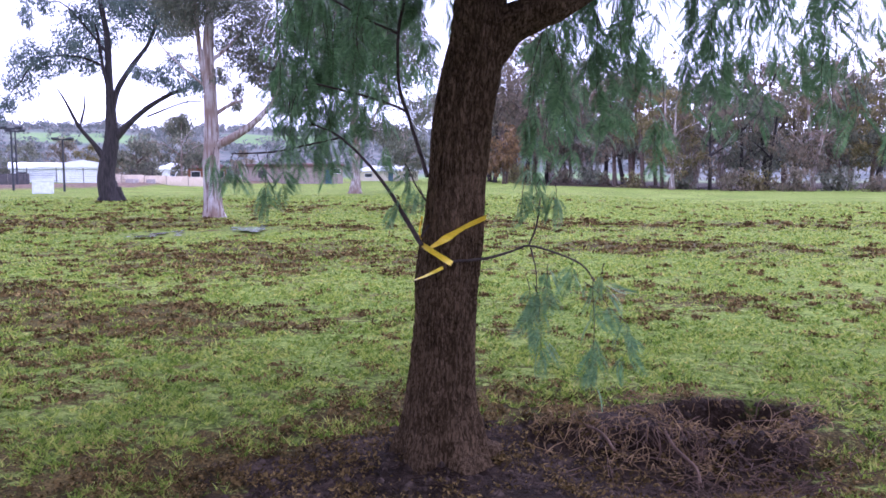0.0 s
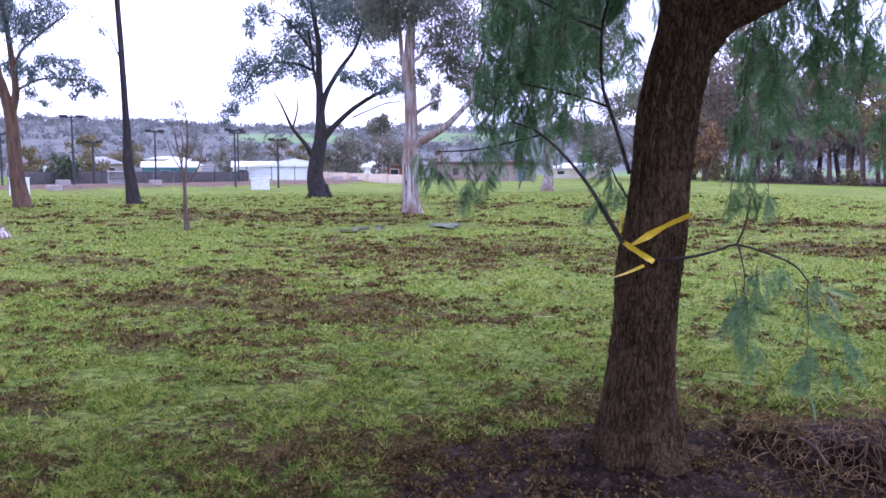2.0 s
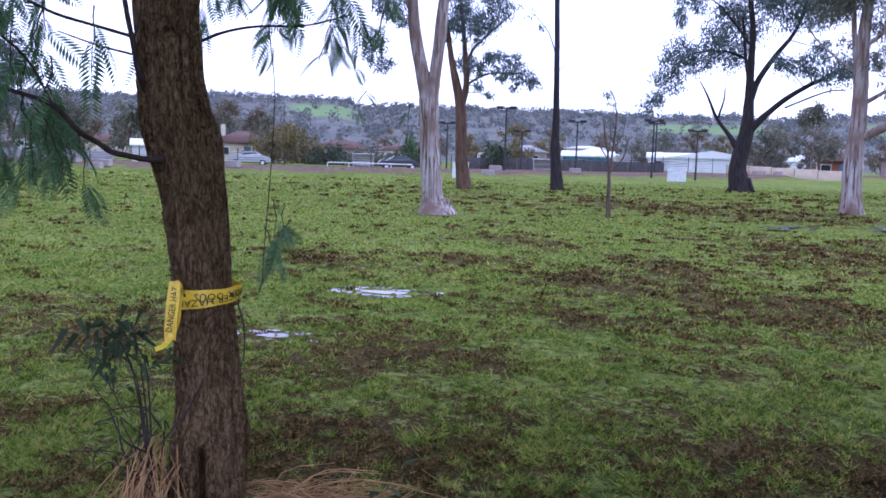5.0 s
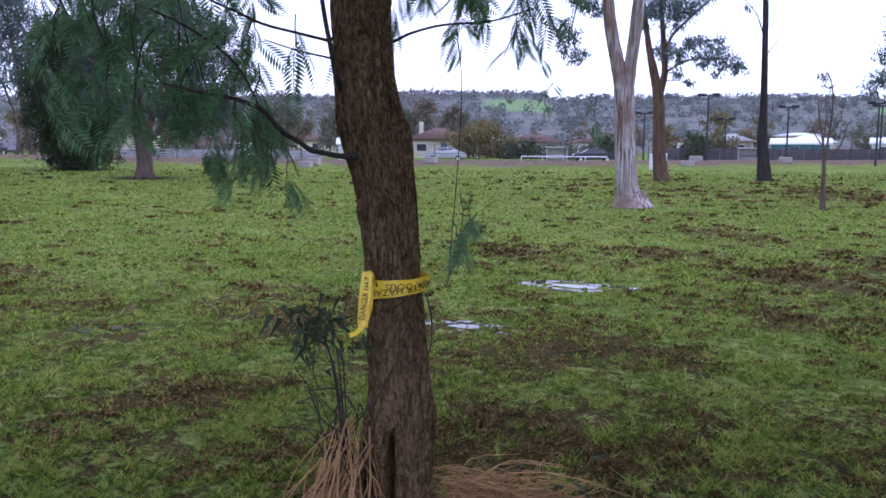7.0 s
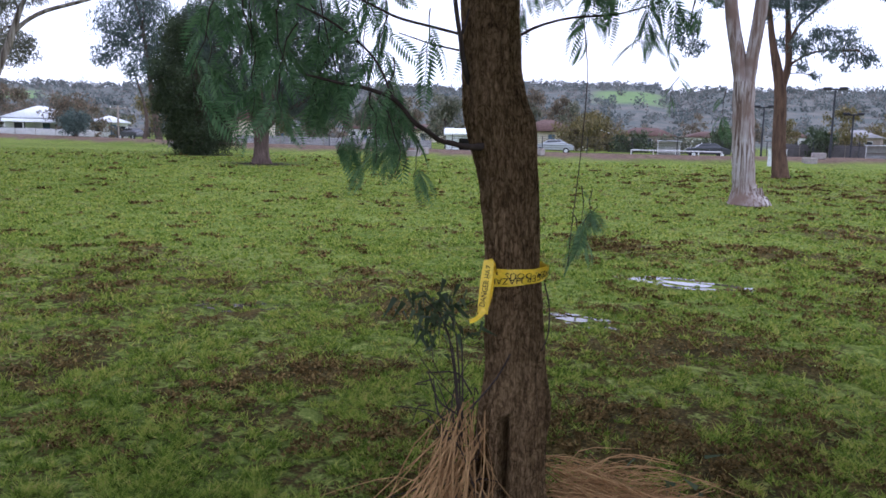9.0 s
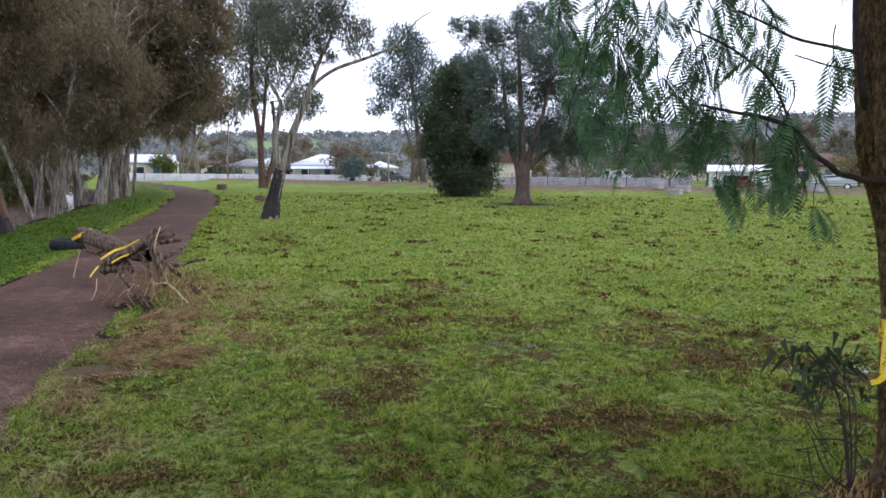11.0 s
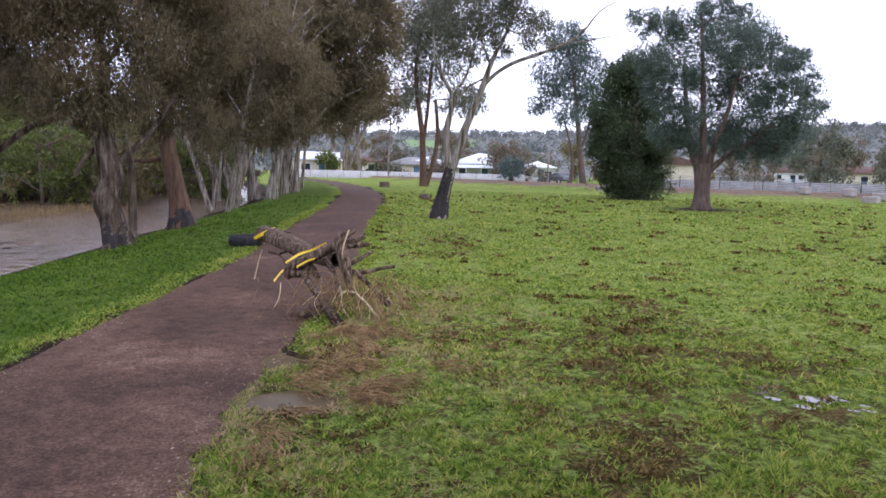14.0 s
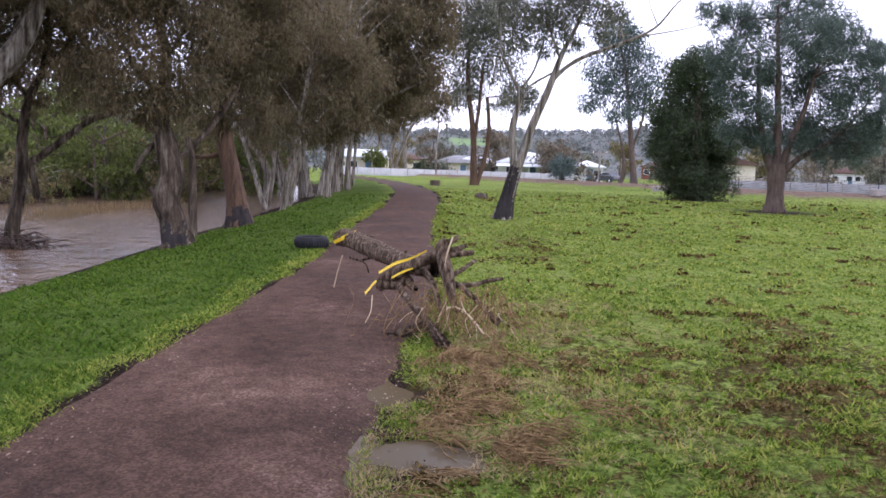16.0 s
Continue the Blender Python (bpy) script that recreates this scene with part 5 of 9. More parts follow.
tree.limb([(-0.58,1.28,0.32,0.219),(-0.50,0.94,1.71,0.187),(-0.23,-0.11,3.76,0.141)])
tree.crown([(0.33,0.78,5.74,1.73), (0.48,0.51,8.26,1.88), (-0.75,1.94,7.63,1.75), (0.10,1.56,10.43,2.26), (0.76,-0.58,6.82,1.51), (0.38,0.94,12.55,2.63), (0.28,-1.26,4.68,0.84)])
tree.finish()
tree = gum((-52.50, -22.37, -0.25), bark="bark_river", leafmat="leaf_brown", label="pale river gum stems leaning over the grass bank")
tree.limb([(0.07,-0.18,-0.12,0.292),(0.11,-0.26,1.64,0.243),(0.13,-0.31,3.19,0.195),(0.11,-0.27,6.26,0.146),(0.17,-0.40,9.31,0.097)])
tree.limb([(-0.18,0.43,0.04,0.195),(-0.07,-0.13,1.64,0.162),(0.09,-0.96,2.80,0.130),(0.20,-1.51,4.74,0.081)])
tree.crown([(0.37,-0.17,5.48,1.58), (-0.49,0.76,8.21,1.83), (-0.18,0.10,10.85,2.22), (-0.19,1.24,5.11,1.18), (-0.21,-0.29,13.14,2.39)])
tree.finish()
tree = gum((-49.58, -19.98, 0.04), bark="bark_river", leafmat="leaf_brown", label="pale river gum with a long limb towards the path")
tree.limb([(0.07,-0.17,-0.07,0.304),(-0.01,0.02,1.35,0.228),(-0.12,0.30,2.81,0.182),(-0.15,0.40,4.98,0.137),(-0.10,0.26,7.85,0.091)])
tree.limb([(-0.08,0.20,2.45,0.152),(-0.35,1.47,3.60,0.122),(-0.53,2.37,4.61,0.106),(-0.69,3.28,5.69,0.091),(-0.86,4.37,6.39,0.076),(-1.09,6.18,7.26,0.046)])
tree.crown([(-1.16,-0.37,5.80,1.59), (0.09,0.53,8.18,2.06), (-0.02,0.14,10.69,2.44), (-1.90,1.35,7.29,1.75), (-1.39,1.19,12.32,2.26), (-0.35,3.77,6.72,0.80,0.50), (-1.51,5.13,6.97,0.74,0.50)])
tree.finish()
tree = gum((-51.27, -19.51, 0.26), bark="bark_river", leafmat="leaf_brown", label="river gum with several pale stems and brownish crown")
tree.limb([(0.10,-0.28,-0.11,0.343),(0.10,-0.27,1.50,0.265),(-0.01,0.03,3.00,0.218),(-0.17,0.47,4.49,0.156),(-0.42,1.20,7.46,0.109)])
tree.limb([(-0.15,0.42,-0.04,0.250),(-0.16,0.44,1.88,0.187),(-0.21,0.64,3.75,0.140),(-0.27,0.85,6.35,0.094)])
tree.crown([(0.39,1.49,9.17,2.47), (-0.39,2.77,7.78,2.11), (-1.92,3.89,9.04,2.16), (0.42,3.05,10.89,2.45), (-0.92,2.20,5.63,1.22), (-0.01,0.53,4.85,1.06), (-0.17,5.13,7.32,1.71), (-1.31,5.99,9.98,1.36), (-1.94,5.06,11.95,2.14), (-1.13,3.32,5.62,0.99), (-0.02,4.07,13.41,2.60)])
tree.finish()
tree = gum((-125.35, -38.99, 1.19), bark="bark_river", leafmat="leaf_brown", label="gum trees beside the far bend of the path")
tree.limb([(0.00,-0.00,-0.09,0.527),(0.04,-0.14,6.25,0.376),(0.16,-0.53,12.54,0.263)])
tree.limb([(-0.52,1.75,-0.19,0.452),(-0.56,1.85,4.45,0.376),(-0.83,2.46,8.06,0.301)])
tree.limb([(-0.65,2.19,0.36,0.301),(-1.24,3.27,4.45,0.263),(-2.14,4.94,8.55,0.188)])
tree.crown([(1.47,0.79,8.85,3.26), (0.08,3.20,10.68,3.28), (1.98,0.03,11.48,3.26), (-2.68,5.28,10.85,2.41), (0.31,2.31,7.55,1.64), (1.90,-0.96,8.41,2.36), (-1.48,6.53,14.30,3.30), (-2.50,2.49,15.42,4.65)])
tree.finish()
tree = gum((-134.07, -37.09, 1.26), bark="bark_river", leafmat="leaf_brown", label="far gum by the path")
tree.limb([(0.00,-0.00,-0.10,0.439),(0.05,-0.17,4.62,0.359),(0.09,-0.34,9.41,0.239)])
tree.crown([(0.44,-0.05,9.86,2.52), (0.13,1.86,12.21,2.91), (-0.26,-1.73,13.28,2.93)])
tree.finish()
tree = gum((-107.27, -25.77, 1.01), bark="bark_river", leafmat="leaf_brown", label="slender far gum by the path")
tree.limb([(0.00,-0.00,-0.08,0.158),(0.02,-0.07,3.21,0.126),(-0.03,0.15,7.76,0.095)])
tree.crown([(-0.26,0.10,8.15,1.70,0.60), (0.69,-0.85,9.99,1.84), (0.21,1.37,10.73,2.00)])
tree.finish()


def wild(at, height, spread, leafmat, bark, label, seed, name="tree", cover=1.0, bare=0.25, category="tree", group="", stems=1, leaf=(0.0056, 0.42), slim=1.0, sway=0.10):
    """A tree grown from a seed: forking stems and tufted crown."""
    rng = np.random.RandomState(seed)
    t = Tree(at, name, bark, leafmat, label, category, leaf=leaf, cover=cover * 1.3, group=group)
    r = (0.018 * height + 0.03) * slim
    for s in range(stems):
        lean = rng.normal(size=2) * sway * height
        x0, y0 = (rng.normal(size=2) * 0.35 / slim if s else (0, 0))
        pts = [(x0, y0, 0, r), (x0 + lean[0] * 0.3, y0 + lean[1] * 0.3, height * 0.3, r * 0.75), (x0 + lean[0] * 0.7, y0 + lean[1] * 0.7, height * 0.6, r * 0.5), (x0 + lean[0], y0 + lean[1], height * 0.92, r * 0.15)]
        t.limb(pts)
        for k in range(4):
            h = rng.uniform(bare, 0.75)
            i = h / 0.92
            ax, ay = x0 + lean[0] * i, y0 + lean[1] * i
            a = rng.uniform(0, 2 * math.pi)
            reach = spread * rng.uniform(0.5, 0.95)
            t.limb([(ax, ay, height * h, r * 0.45), (ax + 0.5 * reach * math.cos(a), ay + 0.5 * reach * math.sin(a), height * (h + 0.10), r * 0.3), (ax + reach * math.cos(a), ay + reach * math.sin(a), height * min(0.95, h + 0.18), r * 0.1)])
    blobs = []
    for k in range(int(15 + 3 * stems)):
        a, q = rng.uniform(0, 2 * math.pi), math.sqrt(rng.uniform(0, 1))
        zz = rng.uniform(bare, 0.95)
        w = math.sin(math.pi * min(1, (zz - bare) / (1 - bare) * 0.85 + 0.12))
        blobs.append((q * spread * w * math.cos(a), q * spread * w * math.sin(a), height * zz, spread * rng.uniform(0.25, 0.48)))
    t.crown(blobs)
    return t.finish()


# woods on the flat beyond the lawn
rng_w = np.random.RandomState(5)
WOOD_LABELS = ["grey-brown scrubby woodland tree with thin trunk", "olive woodland gum at the lawn's far edge", "half-bare woodland tree with pale stem"]
for k in range(46):
    az = -26 + 31.5 * (k + rng_w.uniform(0, 1)) / 46
    row = k % 3
    d = (104 if az < -5 else 128) + 14 * row + rng_w.uniform(-5, 5)
    x, y = -d * math.sin(radians(az)), d * math.cos(radians(az))
    h = (15.5 if az < -1 else 18.0) * rng_w.uniform(0.8, 1.15) * (d / 112)
    lm = ["leaf_wood", "leaf_olive", "leaf_wood", "leaf_gold"][rng_w.randint(4)]
    wild((x, y, float(ground_z(x, y))), h, h * 0.32, lm, ["bark_pale", "bark_brown", "bark_dark"][rng_w.randint(3)], WOOD_LABELS[k % 3], 100 + k, "woodland_tree", 0.75, 0.2, group="woodland trees", stems=1 + (k % 4 == 0))
for k in range(14):
    az = -26 + 28 * (k + rng_w.uniform(0, 1)) / 14
    d = (98 if az < -5 else 118) + rng_w.uniform(-3, 5)
    x, y = -d * math.sin(radians(az)), d * math.cos(radians(az))
    h = rng_w.uniform(1.4, 2.8)
    wild((x, y, float(ground_z(x, y)) - 0.1), h, h * 0.9, ["leaf_wood", "leaf_gold", "leaf_wood", "leaf_olive"][k % 4], "bark_brown", "low brown scrub at the edge of the woods", 700 + k, "scrub_bush", 0.7, 0.0, "bush", "woodland scrub", 2, (0.0056, 0.42))
wild((21.1, 113.2, 0), 11, 3.2, "leaf_wood", "bark_pale", "pale-stemmed bare-looking tree before the woods", 301, "woodland_tree", 0.35, 0.35, group="woodland trees", stems=2)
wild((-4.6, 110, 0), 9.5, 3.3, "leaf_orange", "bark_brown", "tree with rusty orange foliage", 302, "orange_tree", 1.1, 0.3, stems=2)
wild((-14, 128, 0), 17, 5.0, "leaf_olive", "bark_brown", "tall dark gum near the woods", 303, "gum_tree", 1.0, 0.2)
wild((-8, 140, 0), 18, 5.5, "leaf_olive", "bark_brown", "tall dark gum near the woods", 304, "gum_tree", 1.0, 0.2)
wild((-25, 150, 0), 12, 4.5, "leaf_grey", "bark_pale", "spreading gum beyond the hut", 305, "gum_tree", 0.9, 0.25)
wild((-19.5, 118, 0), 10, 4.0, "leaf_grey", "bark_pale", "spreading gum beyond the hut", 306, "gum_tree", 0.9, 0.3)

# trees and bushes in front of the town
wild((-91.6, 50.6, 0), 5.4, 4.3, "leaf_gold", "bark_brown", "broad golden-olive garden tree", 311, "garden_tree", 1.5, 0.25)
wild((-97, 57, 0), 5.8, 3.4, "leaf_gold", "bark_brown", "broad golden-olive garden tree", 312, "garden_tree", 1.5, 0.25)
wild((-88.7, 57, 0), 3.2, 3.0, "leaf_conifer", "bark_brown", "dark green garden bush by the fence", 313, "bush", 1.8, 0.05, "bush")
wild((-85.9, 61, 0), 3.2, 2.8, "leaf_olive", "bark_brown", "dull green garden bush by the fence", 314, "bush", 1.8, 0.05, "bush")
wild((-82.8, 66, 0), 3.6, 3.0, "leaf_conifer", "bark_brown", "dark green garden bush by the fence", 315, "bush", 1.8, 0.05, "bush")
wild((-117.8, 54.2, 0), 10.5, 4.2, "leaf_olive", "bark_brown", "tall dark street tree behind the house", 316, "street_tree", 1.4, 0.15)
wild((-126, 66, 0), 9.5, 4.0, "leaf_wood", "bark_brown", "tall dark street tree behind the house", 317, "street_tree", 1.4, 0.15)
wild((-76, 74, 0), 4.2, 2.4, "leaf_conifer", "bark_brown", "round dark tree by the courts", 318, "garden_tree", 1.7, 0.15)
wild((-46.6, 101, 0), 10.5, 3.6, "leaf_olive", "bark_pale", "tall dark gum behind the pale fence", 319, "gum_tree", 1.5, 0.2)
wild((-52.5, 101, 0), 7.6, 3.0, "leaf_olive", "bark_brown", "dark gum behind the pale fence", 320, "gum_tree", 1.6, 0.15)
wild((-60, 112, 0), 6.0, 3.0, "leaf_wood", "bark_brown", "dark shrubby tree behind the pale fence", 321, "garden_tree", 1.5, 0.1)
wild((-95.3, 34, 0), 7.5, 3.4, "leaf_olive", "bark_brown", "garden tree by the grey shed", 322, "garden_tree", 1.5, 0.15)
wild((-112, 30, 0), 9, 4.2, "leaf_olive", "bark_brown", "garden tree beyond the panel fence", 323, "garden_tree", 1.4, 0.15)
wild((-110, 22, 0), 5.5, 3.2, "leaf_wood", "bark_brown", "bare brownish garden tree beyond the fence", 324, "garden_tree", 0.6, 0.15)
wild((-122, -10, 0), 6.5, 4.6, "leaf_wood", "bark_brown", "brown rounded tree beyond the white house", 325, "garden_tree", 1.5, 0.1)
wild((-119, -38, 0), 5.0, 2.4, "leaf_willow", "bark_brown", "bright green garden tree behind the white fence", 326, "garden_tree", 1.5, 0.1)
wild((-122, -31, 0), 3.6, 2.0, "leaf_conifer", "bark_brown", "dark rounded bush behind the white fence", 327, "bush", 1.6, 0.02, "bush")
wild((-116, -27, 0), 3.2, 2.0, "leaf_olive", "bark_brown", "dark rounded bush behind the white fence", 328, "bush", 1.6, 0.02, "bush")
for k in range(44):
    az = 20 + 96 * (k + rng_w.uniform(0, 1)) / 44
    d = rng_w.uniform(125 if az > 44 else 165, 235)
    x, y = -d * math.sin(radians(az)), d * math.cos(radians(az))
    h = rng_w.uniform(5, 10)
    wild((x, y, float(ground_z(x, y))), h, h * 0.42, ["leaf_olive", "leaf_wood", "leaf_wood", "leaf_gold"][rng_w.randint(4)], "bark_brown", "dull green tree among the town houses", 400 + k, "town_tree", 1.3, 0.1, group="town trees", leaf=(0.0045, 0.45))

# more leaning stems along the grass bank
for k, (x, y, h) in enumerate(((-33.5, -15.8, 9.5), (-37, -17.0, 10.5), (-41.5, -16.9, 10.0), (-45.5, -18.3, 11.5), (-55, -20.9, 11.0), (-60, -22.4, 12.0))):
    wild((x, y, float(ground_z(x, y)) - 0.05), h, 3.0, "leaf_brown", "bark_river", "pale-stemmed river gum leaning over the grass bank", 450 + k, "gum_tree", 1.5, 0.34, group="bank gums", stems=2 + k % 2, leaf=(0.0060, 0.24), slim=0.6, sway=0.17)

# far bank of the river
line = smooth_line([(x, y, 0, 1) for x, y in PATH_LINE], 10)
for k in range(70):
    row = k % 3
    i = int((0.10 + 0.80 * (k + rng_w.uniform(0, 1)) / 70) * (len(line) - 2))
    p, q = line[i, :2], line[i + 1, :2]
    t = (q - p) / np.linalg.norm(q - p)
    nn = np.array([-t[1], t[0]])
    o = p + nn * ((17.5, 22, 31)[row] + rng_w.uniform(-1.5, 3))
    if math.degrees(math.atan2(-o[0], o[1])) % 360 > 131:
        continue
    h = (rng_w.uniform(2.5, 4.5), rng_w.uniform(5, 8), rng_w.uniform(9, 14))[row]
    lm = (["leaf_willow", "leaf_gold", "leaf_willow"], ["leaf_willow", "leaf_brown", "leaf_willow"], ["leaf_brown", "leaf_olive", "leaf_wood"])[row][rng_w.randint(3)]
    wild((o[0], o[1], float(ground_z(o[0], o[1])) - 0.1), h, h * (0.75, 0.5, 0.42)[row], lm, ["bark_brown", "bark_river"][k % 2], ["bright green willowy scrub on the far river bank", "leafy tree on the far river bank", "tall dark tree behind the far river bank"][row], 500 + k, ("bank_scrub", "bank_tree", "bank_tree")[row], 0.55, 0.08, group="far bank trees", stems=2 - row // 2)

# flooded scrub where the river bends away
for k in range(26):
    i = int((0.66 + 0.24 * (k + rng_w.uniform(0, 1)) / 26) * (len(line) - 2))
    p, q = line[i, :2], line[i + 1, :2]
    t = (q - p) / np.linalg.norm(q - p)
    o = p + np.array([-t[1], t[0]]) * rng_w.uniform(10 if k > 8 else 13, 24)
    h = rng_w.uniform(3.0, 7.5)
    wild((o[0], o[1], float(ground_z(o[0], o[1])) - 0.1), h, h * 0.55, ["leaf_willow", "leaf_gold", "leaf_willow", "leaf_olive"][k % 4], "bark_brown", "green flooded scrub tree at the river bend", 600 + k, "bank_scrub", 0.55, 0.08, group="far bank trees", stems=2)

# wooded hills, too many to count
g = Geo()
rng_h = np.random.RandomState(9)
n_h = 5600
az = rng_h.uniform(-35, 135, n_h)
dd = 280 + 640 * rng_h.uniform(0, 1, n_h) ** 0.6
hx, hy = -dd * np.sin(np.radians(az)), dd * np.cos(np.radians(az))
hz = ground_z(hx, hy)
keep = (fbm(hx + 3 * hz, hy, 0.0042, 4) > 0.31) | (rng_h.uniform(0, 1, n_h) < 0.10) | (dd > 860)
keep &= field_at(hx, hy) < rng_h.uniform(0.3, 1.2, n_h)
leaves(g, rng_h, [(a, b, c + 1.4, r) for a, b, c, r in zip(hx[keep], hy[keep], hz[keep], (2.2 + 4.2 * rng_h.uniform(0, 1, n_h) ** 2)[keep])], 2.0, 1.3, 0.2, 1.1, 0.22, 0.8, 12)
tagged(part("hill_woods", g, "leaf_hill_haze"), "distant wooded hillside with scattered trees, haze in their pale colour", "woods", kind="stuff")


# ---- pepper trees ----
def frond_template(pairs=13):
    """A feather leaf along x, one unit long, drooping a little."""
    V, F = [], []
    for i in range(pairs):
        x = 0.10 + 0.88 * i / (pairs - 1)
        L = 0.25 * math.sin(math.pi * (0.16 + 0.76 * i / (pairs - 1))) + 0.05
        for s in (-1, 1):
            dx, dy = math.cos(radians(58)) * L, s * math.sin(radians(58)) * L
            wx, wy = -dy * 0.11, dx * 0.11
            z0 = -0.30 * x * x
            b = len(V)
            V += [(x, 0, z0), (x + dx * 0.45 + wx, dy * 0.45 + wy, z0 - 0.02), (x + dx, dy, z0 - 0.07), (x + dx * 0.45 - wx, dy * 0.45 - wy, z0 - 0.02)]
            F.append((b, b + 1, b + 2, b + 3))
    b = len(V)
    V += [(0, -0.012, 0), (0.5, -0.010, -0.075), (0.98, 0, -0.29), (0.5, 0.010, -0.075)]
    F.append((b, b + 1, b + 2, b + 3))
    return np.array(V), np.array(F)


FROND_V, FROND_F = frond_template()


def canopy_template(pairs=6):
    """A sparser feather leaf for the unseen shading crown overhead."""
    V, F = [], []
    for i in range(pairs):
        x = 0.1 + 0.85 * i / (pairs - 1)
        L = 0.26 * math.sin(math.pi * (0.2 + 0.7 * i / (pairs - 1))) + 0.06
        for q in (-1, 1):
            b = len(V)
            V += [(x - 0.035, 0, -0.3 * x * x), (x + 0.035, 0, -0.3 * x * x), (x + 0.55 * L, q * 0.85 * L, -0.3 * x * x - 0.06)]
            F.append((b, b + 1, b + 2))
    return np.array(V), np.array(F)


CANOPY_V, CANOPY_F = canopy_template()


def fronds(geo, P, D, size, rng, shape=FROND_V, faces=FROND_F):
    """Feather leaves at P pointing along D."""
    n = len(P)
    x = unit(D)
    up = unit(rng.normal(size=(n, 3)) * 0.5 + np.array([0, 0, 1.0]))
    y = unit(np.cross(up, x))
    z = np.cross(x, y)
    M = np.stack([x, y, z], 1)
    v = (shape[None] * np.asarray(size).reshape(-1, 1, 1)) @ M + P[:, None]
    f = faces[None] + (np.arange(n) * len(shape))[:, None, None]
    geo.add(v.reshape(-1, 3), f.reshape(-1, faces.shape[1]))


def strand(leafgeo, twiggeo, rng, x, y, z0, z1, gap=0.034, size=0.16):
    """A hanging branchlet with feather leaves along it."""
    n = 7
    t = np.linspace(0, 1, n)
    short = min(1.0, abs(z0 - z1) / 0.6)
    sway = rng.normal(size=2) * 0.10 * short
    px = x + sway[0] * np.sin(t * 2.2) + rng.normal(size=n) * 0.012 * short
    py = y + sway[1] * np.sin(t * 2.2) + rng.normal(size=n) * 0.012 * short
    pz = z0 + (z1 + 0.04 - z0) * t
    tube(twiggeo, np.column_stack([px, py, pz, np.linspace(0.0026, 0.0010, n)]), 4, 0, 2)
    m = max(4, int(abs(z0 - z1) / gap))
    u = rng.uniform(0.02, 1, m)
    P = np.column_stack([np.interp(u, t, px), np.interp(u, t, py), np.interp(u, t, pz)])
    a = rng.uniform(0, 2 * np.pi, m)
    D = np.column_stack([np.cos(a), np.sin(a), rng.uniform(-1.9, -0.45, m)])
    fronds(leafgeo, P, D, size * rng.uniform(0.65, 1.25, m), rng)


def pepper_trunk(pts, seed, sides=112, per=12, fold=0.075, crack=None, bulges=()):
    """A trunk with deep, stringy bark ridges."""
    p = smooth_line(pts, per)
    n = len(p)
    d = unit(np.gradient(p[:, :3], axis=0))
    u = unit(np.cross(d, np.array([0.0, 1.0, 0.0])))
    w = np.cross(d, u)
    a = np.arange(sides) / sides * 2 * np.pi
    A, S = np.meshgrid(a, np.cumsum(np.r_[0, np.linalg.norm(np.diff(p[:, :3], axis=0), axis=1)]))
    # ridges that run up the trunk, joined at the seam
    tw = 0.5 * (vnoise(np.cos(A) * 2 + seed, S * 1.5) - 0.5)
    B = A + tw
    ridge = np.abs(vnoise(np.cos(B) * 5.5 + seed, np.sin(B) * 5.5 + S * 1.1) - 0.5) * 2
    fine = np.abs(vnoise(np.cos(B) * 13 + seed, np.sin(B) * 13 + S * 3.5) - 0.5) * 2
    lump = vnoise(np.cos(A) * 1.3 + seed, np.sin(A) * 1.3 + S * 3.0) - 0.5
    r = p[:, 3:4] * (1 - 0.03 + 0.10 * lump) + fold * 0.35 * (ridge - 0.45) + fold * 0.22 * (fine - 0.5)
    flare = np.exp(-np.maximum(0, p[:, 2:3] + 0.02) / 0.16)
    r = r + 0.055 * flare * (np.sin(A * 5 + seed) + 0.6 * np.sin(A * 9 + 2)) 
    for ba, bz, amount, da, dz in bulges:
        r = r + amount * np.exp(-(np.angle(np.exp(1j * (A - ba))) / da) ** 2 - ((p[:, 2:3] - bz) / dz) ** 2)
    if crack:
        ca, z0, z1 = crack
        da = np.angle(np.exp(1j * (A - ca)))
        r = r - 0.12 * np.exp(-(da / 0.13) ** 2) * sstep(z0 - 0.05, z0 + 0.05, p[:, 2:3]) * (1 - sstep(z1 - 0.06, z1 + 0.02, p[:, 2:3]))
    v = p[:, None, :3] + r[..., None] * (np.cos(A)[..., None] * u[:, None] + np.sin(A)[..., None] * w[:, None])
    g = Geo()
    i = np.arange(n - 1)[:, None] * sides
    j = np.arange(sides)[None]
    k = (j + 1) % sides
    g.add(v.reshape(-1, 3), np.stack([i + j, i + k, i + sides + k, i + sides + j], -1).reshape(-1, 4))
    return g


def rel(pts, o):
    q = np.array(pts, float)
    q[:, :3] -= np.array(o)
    return q


P1_TRUNK = [(0.04,4.52,-0.05,0.301),(0.01,4.53,0.06,0.270),(0.01,4.53,0.19,0.238),(0.01,4.53,0.39,0.207),(0.03,4.54,0.72,0.187),(0.05,4.54,1.04,0.181),(0.08,4.54,1.30,0.175),(0.10,4.55,1.62,0.168),(0.13,4.55,1.93,0.172),(0.18,4.55,2.21,0.168),(0.22,4.56,2.39,0.165),(0.23,4.56,2.61,0.146),(0.23,4.56,2.85,0.133),(0.21,4.64,3.23,0.123),(0.21,4.84,3.74,0.101),(0.26,5.04,4.34,0.070)]
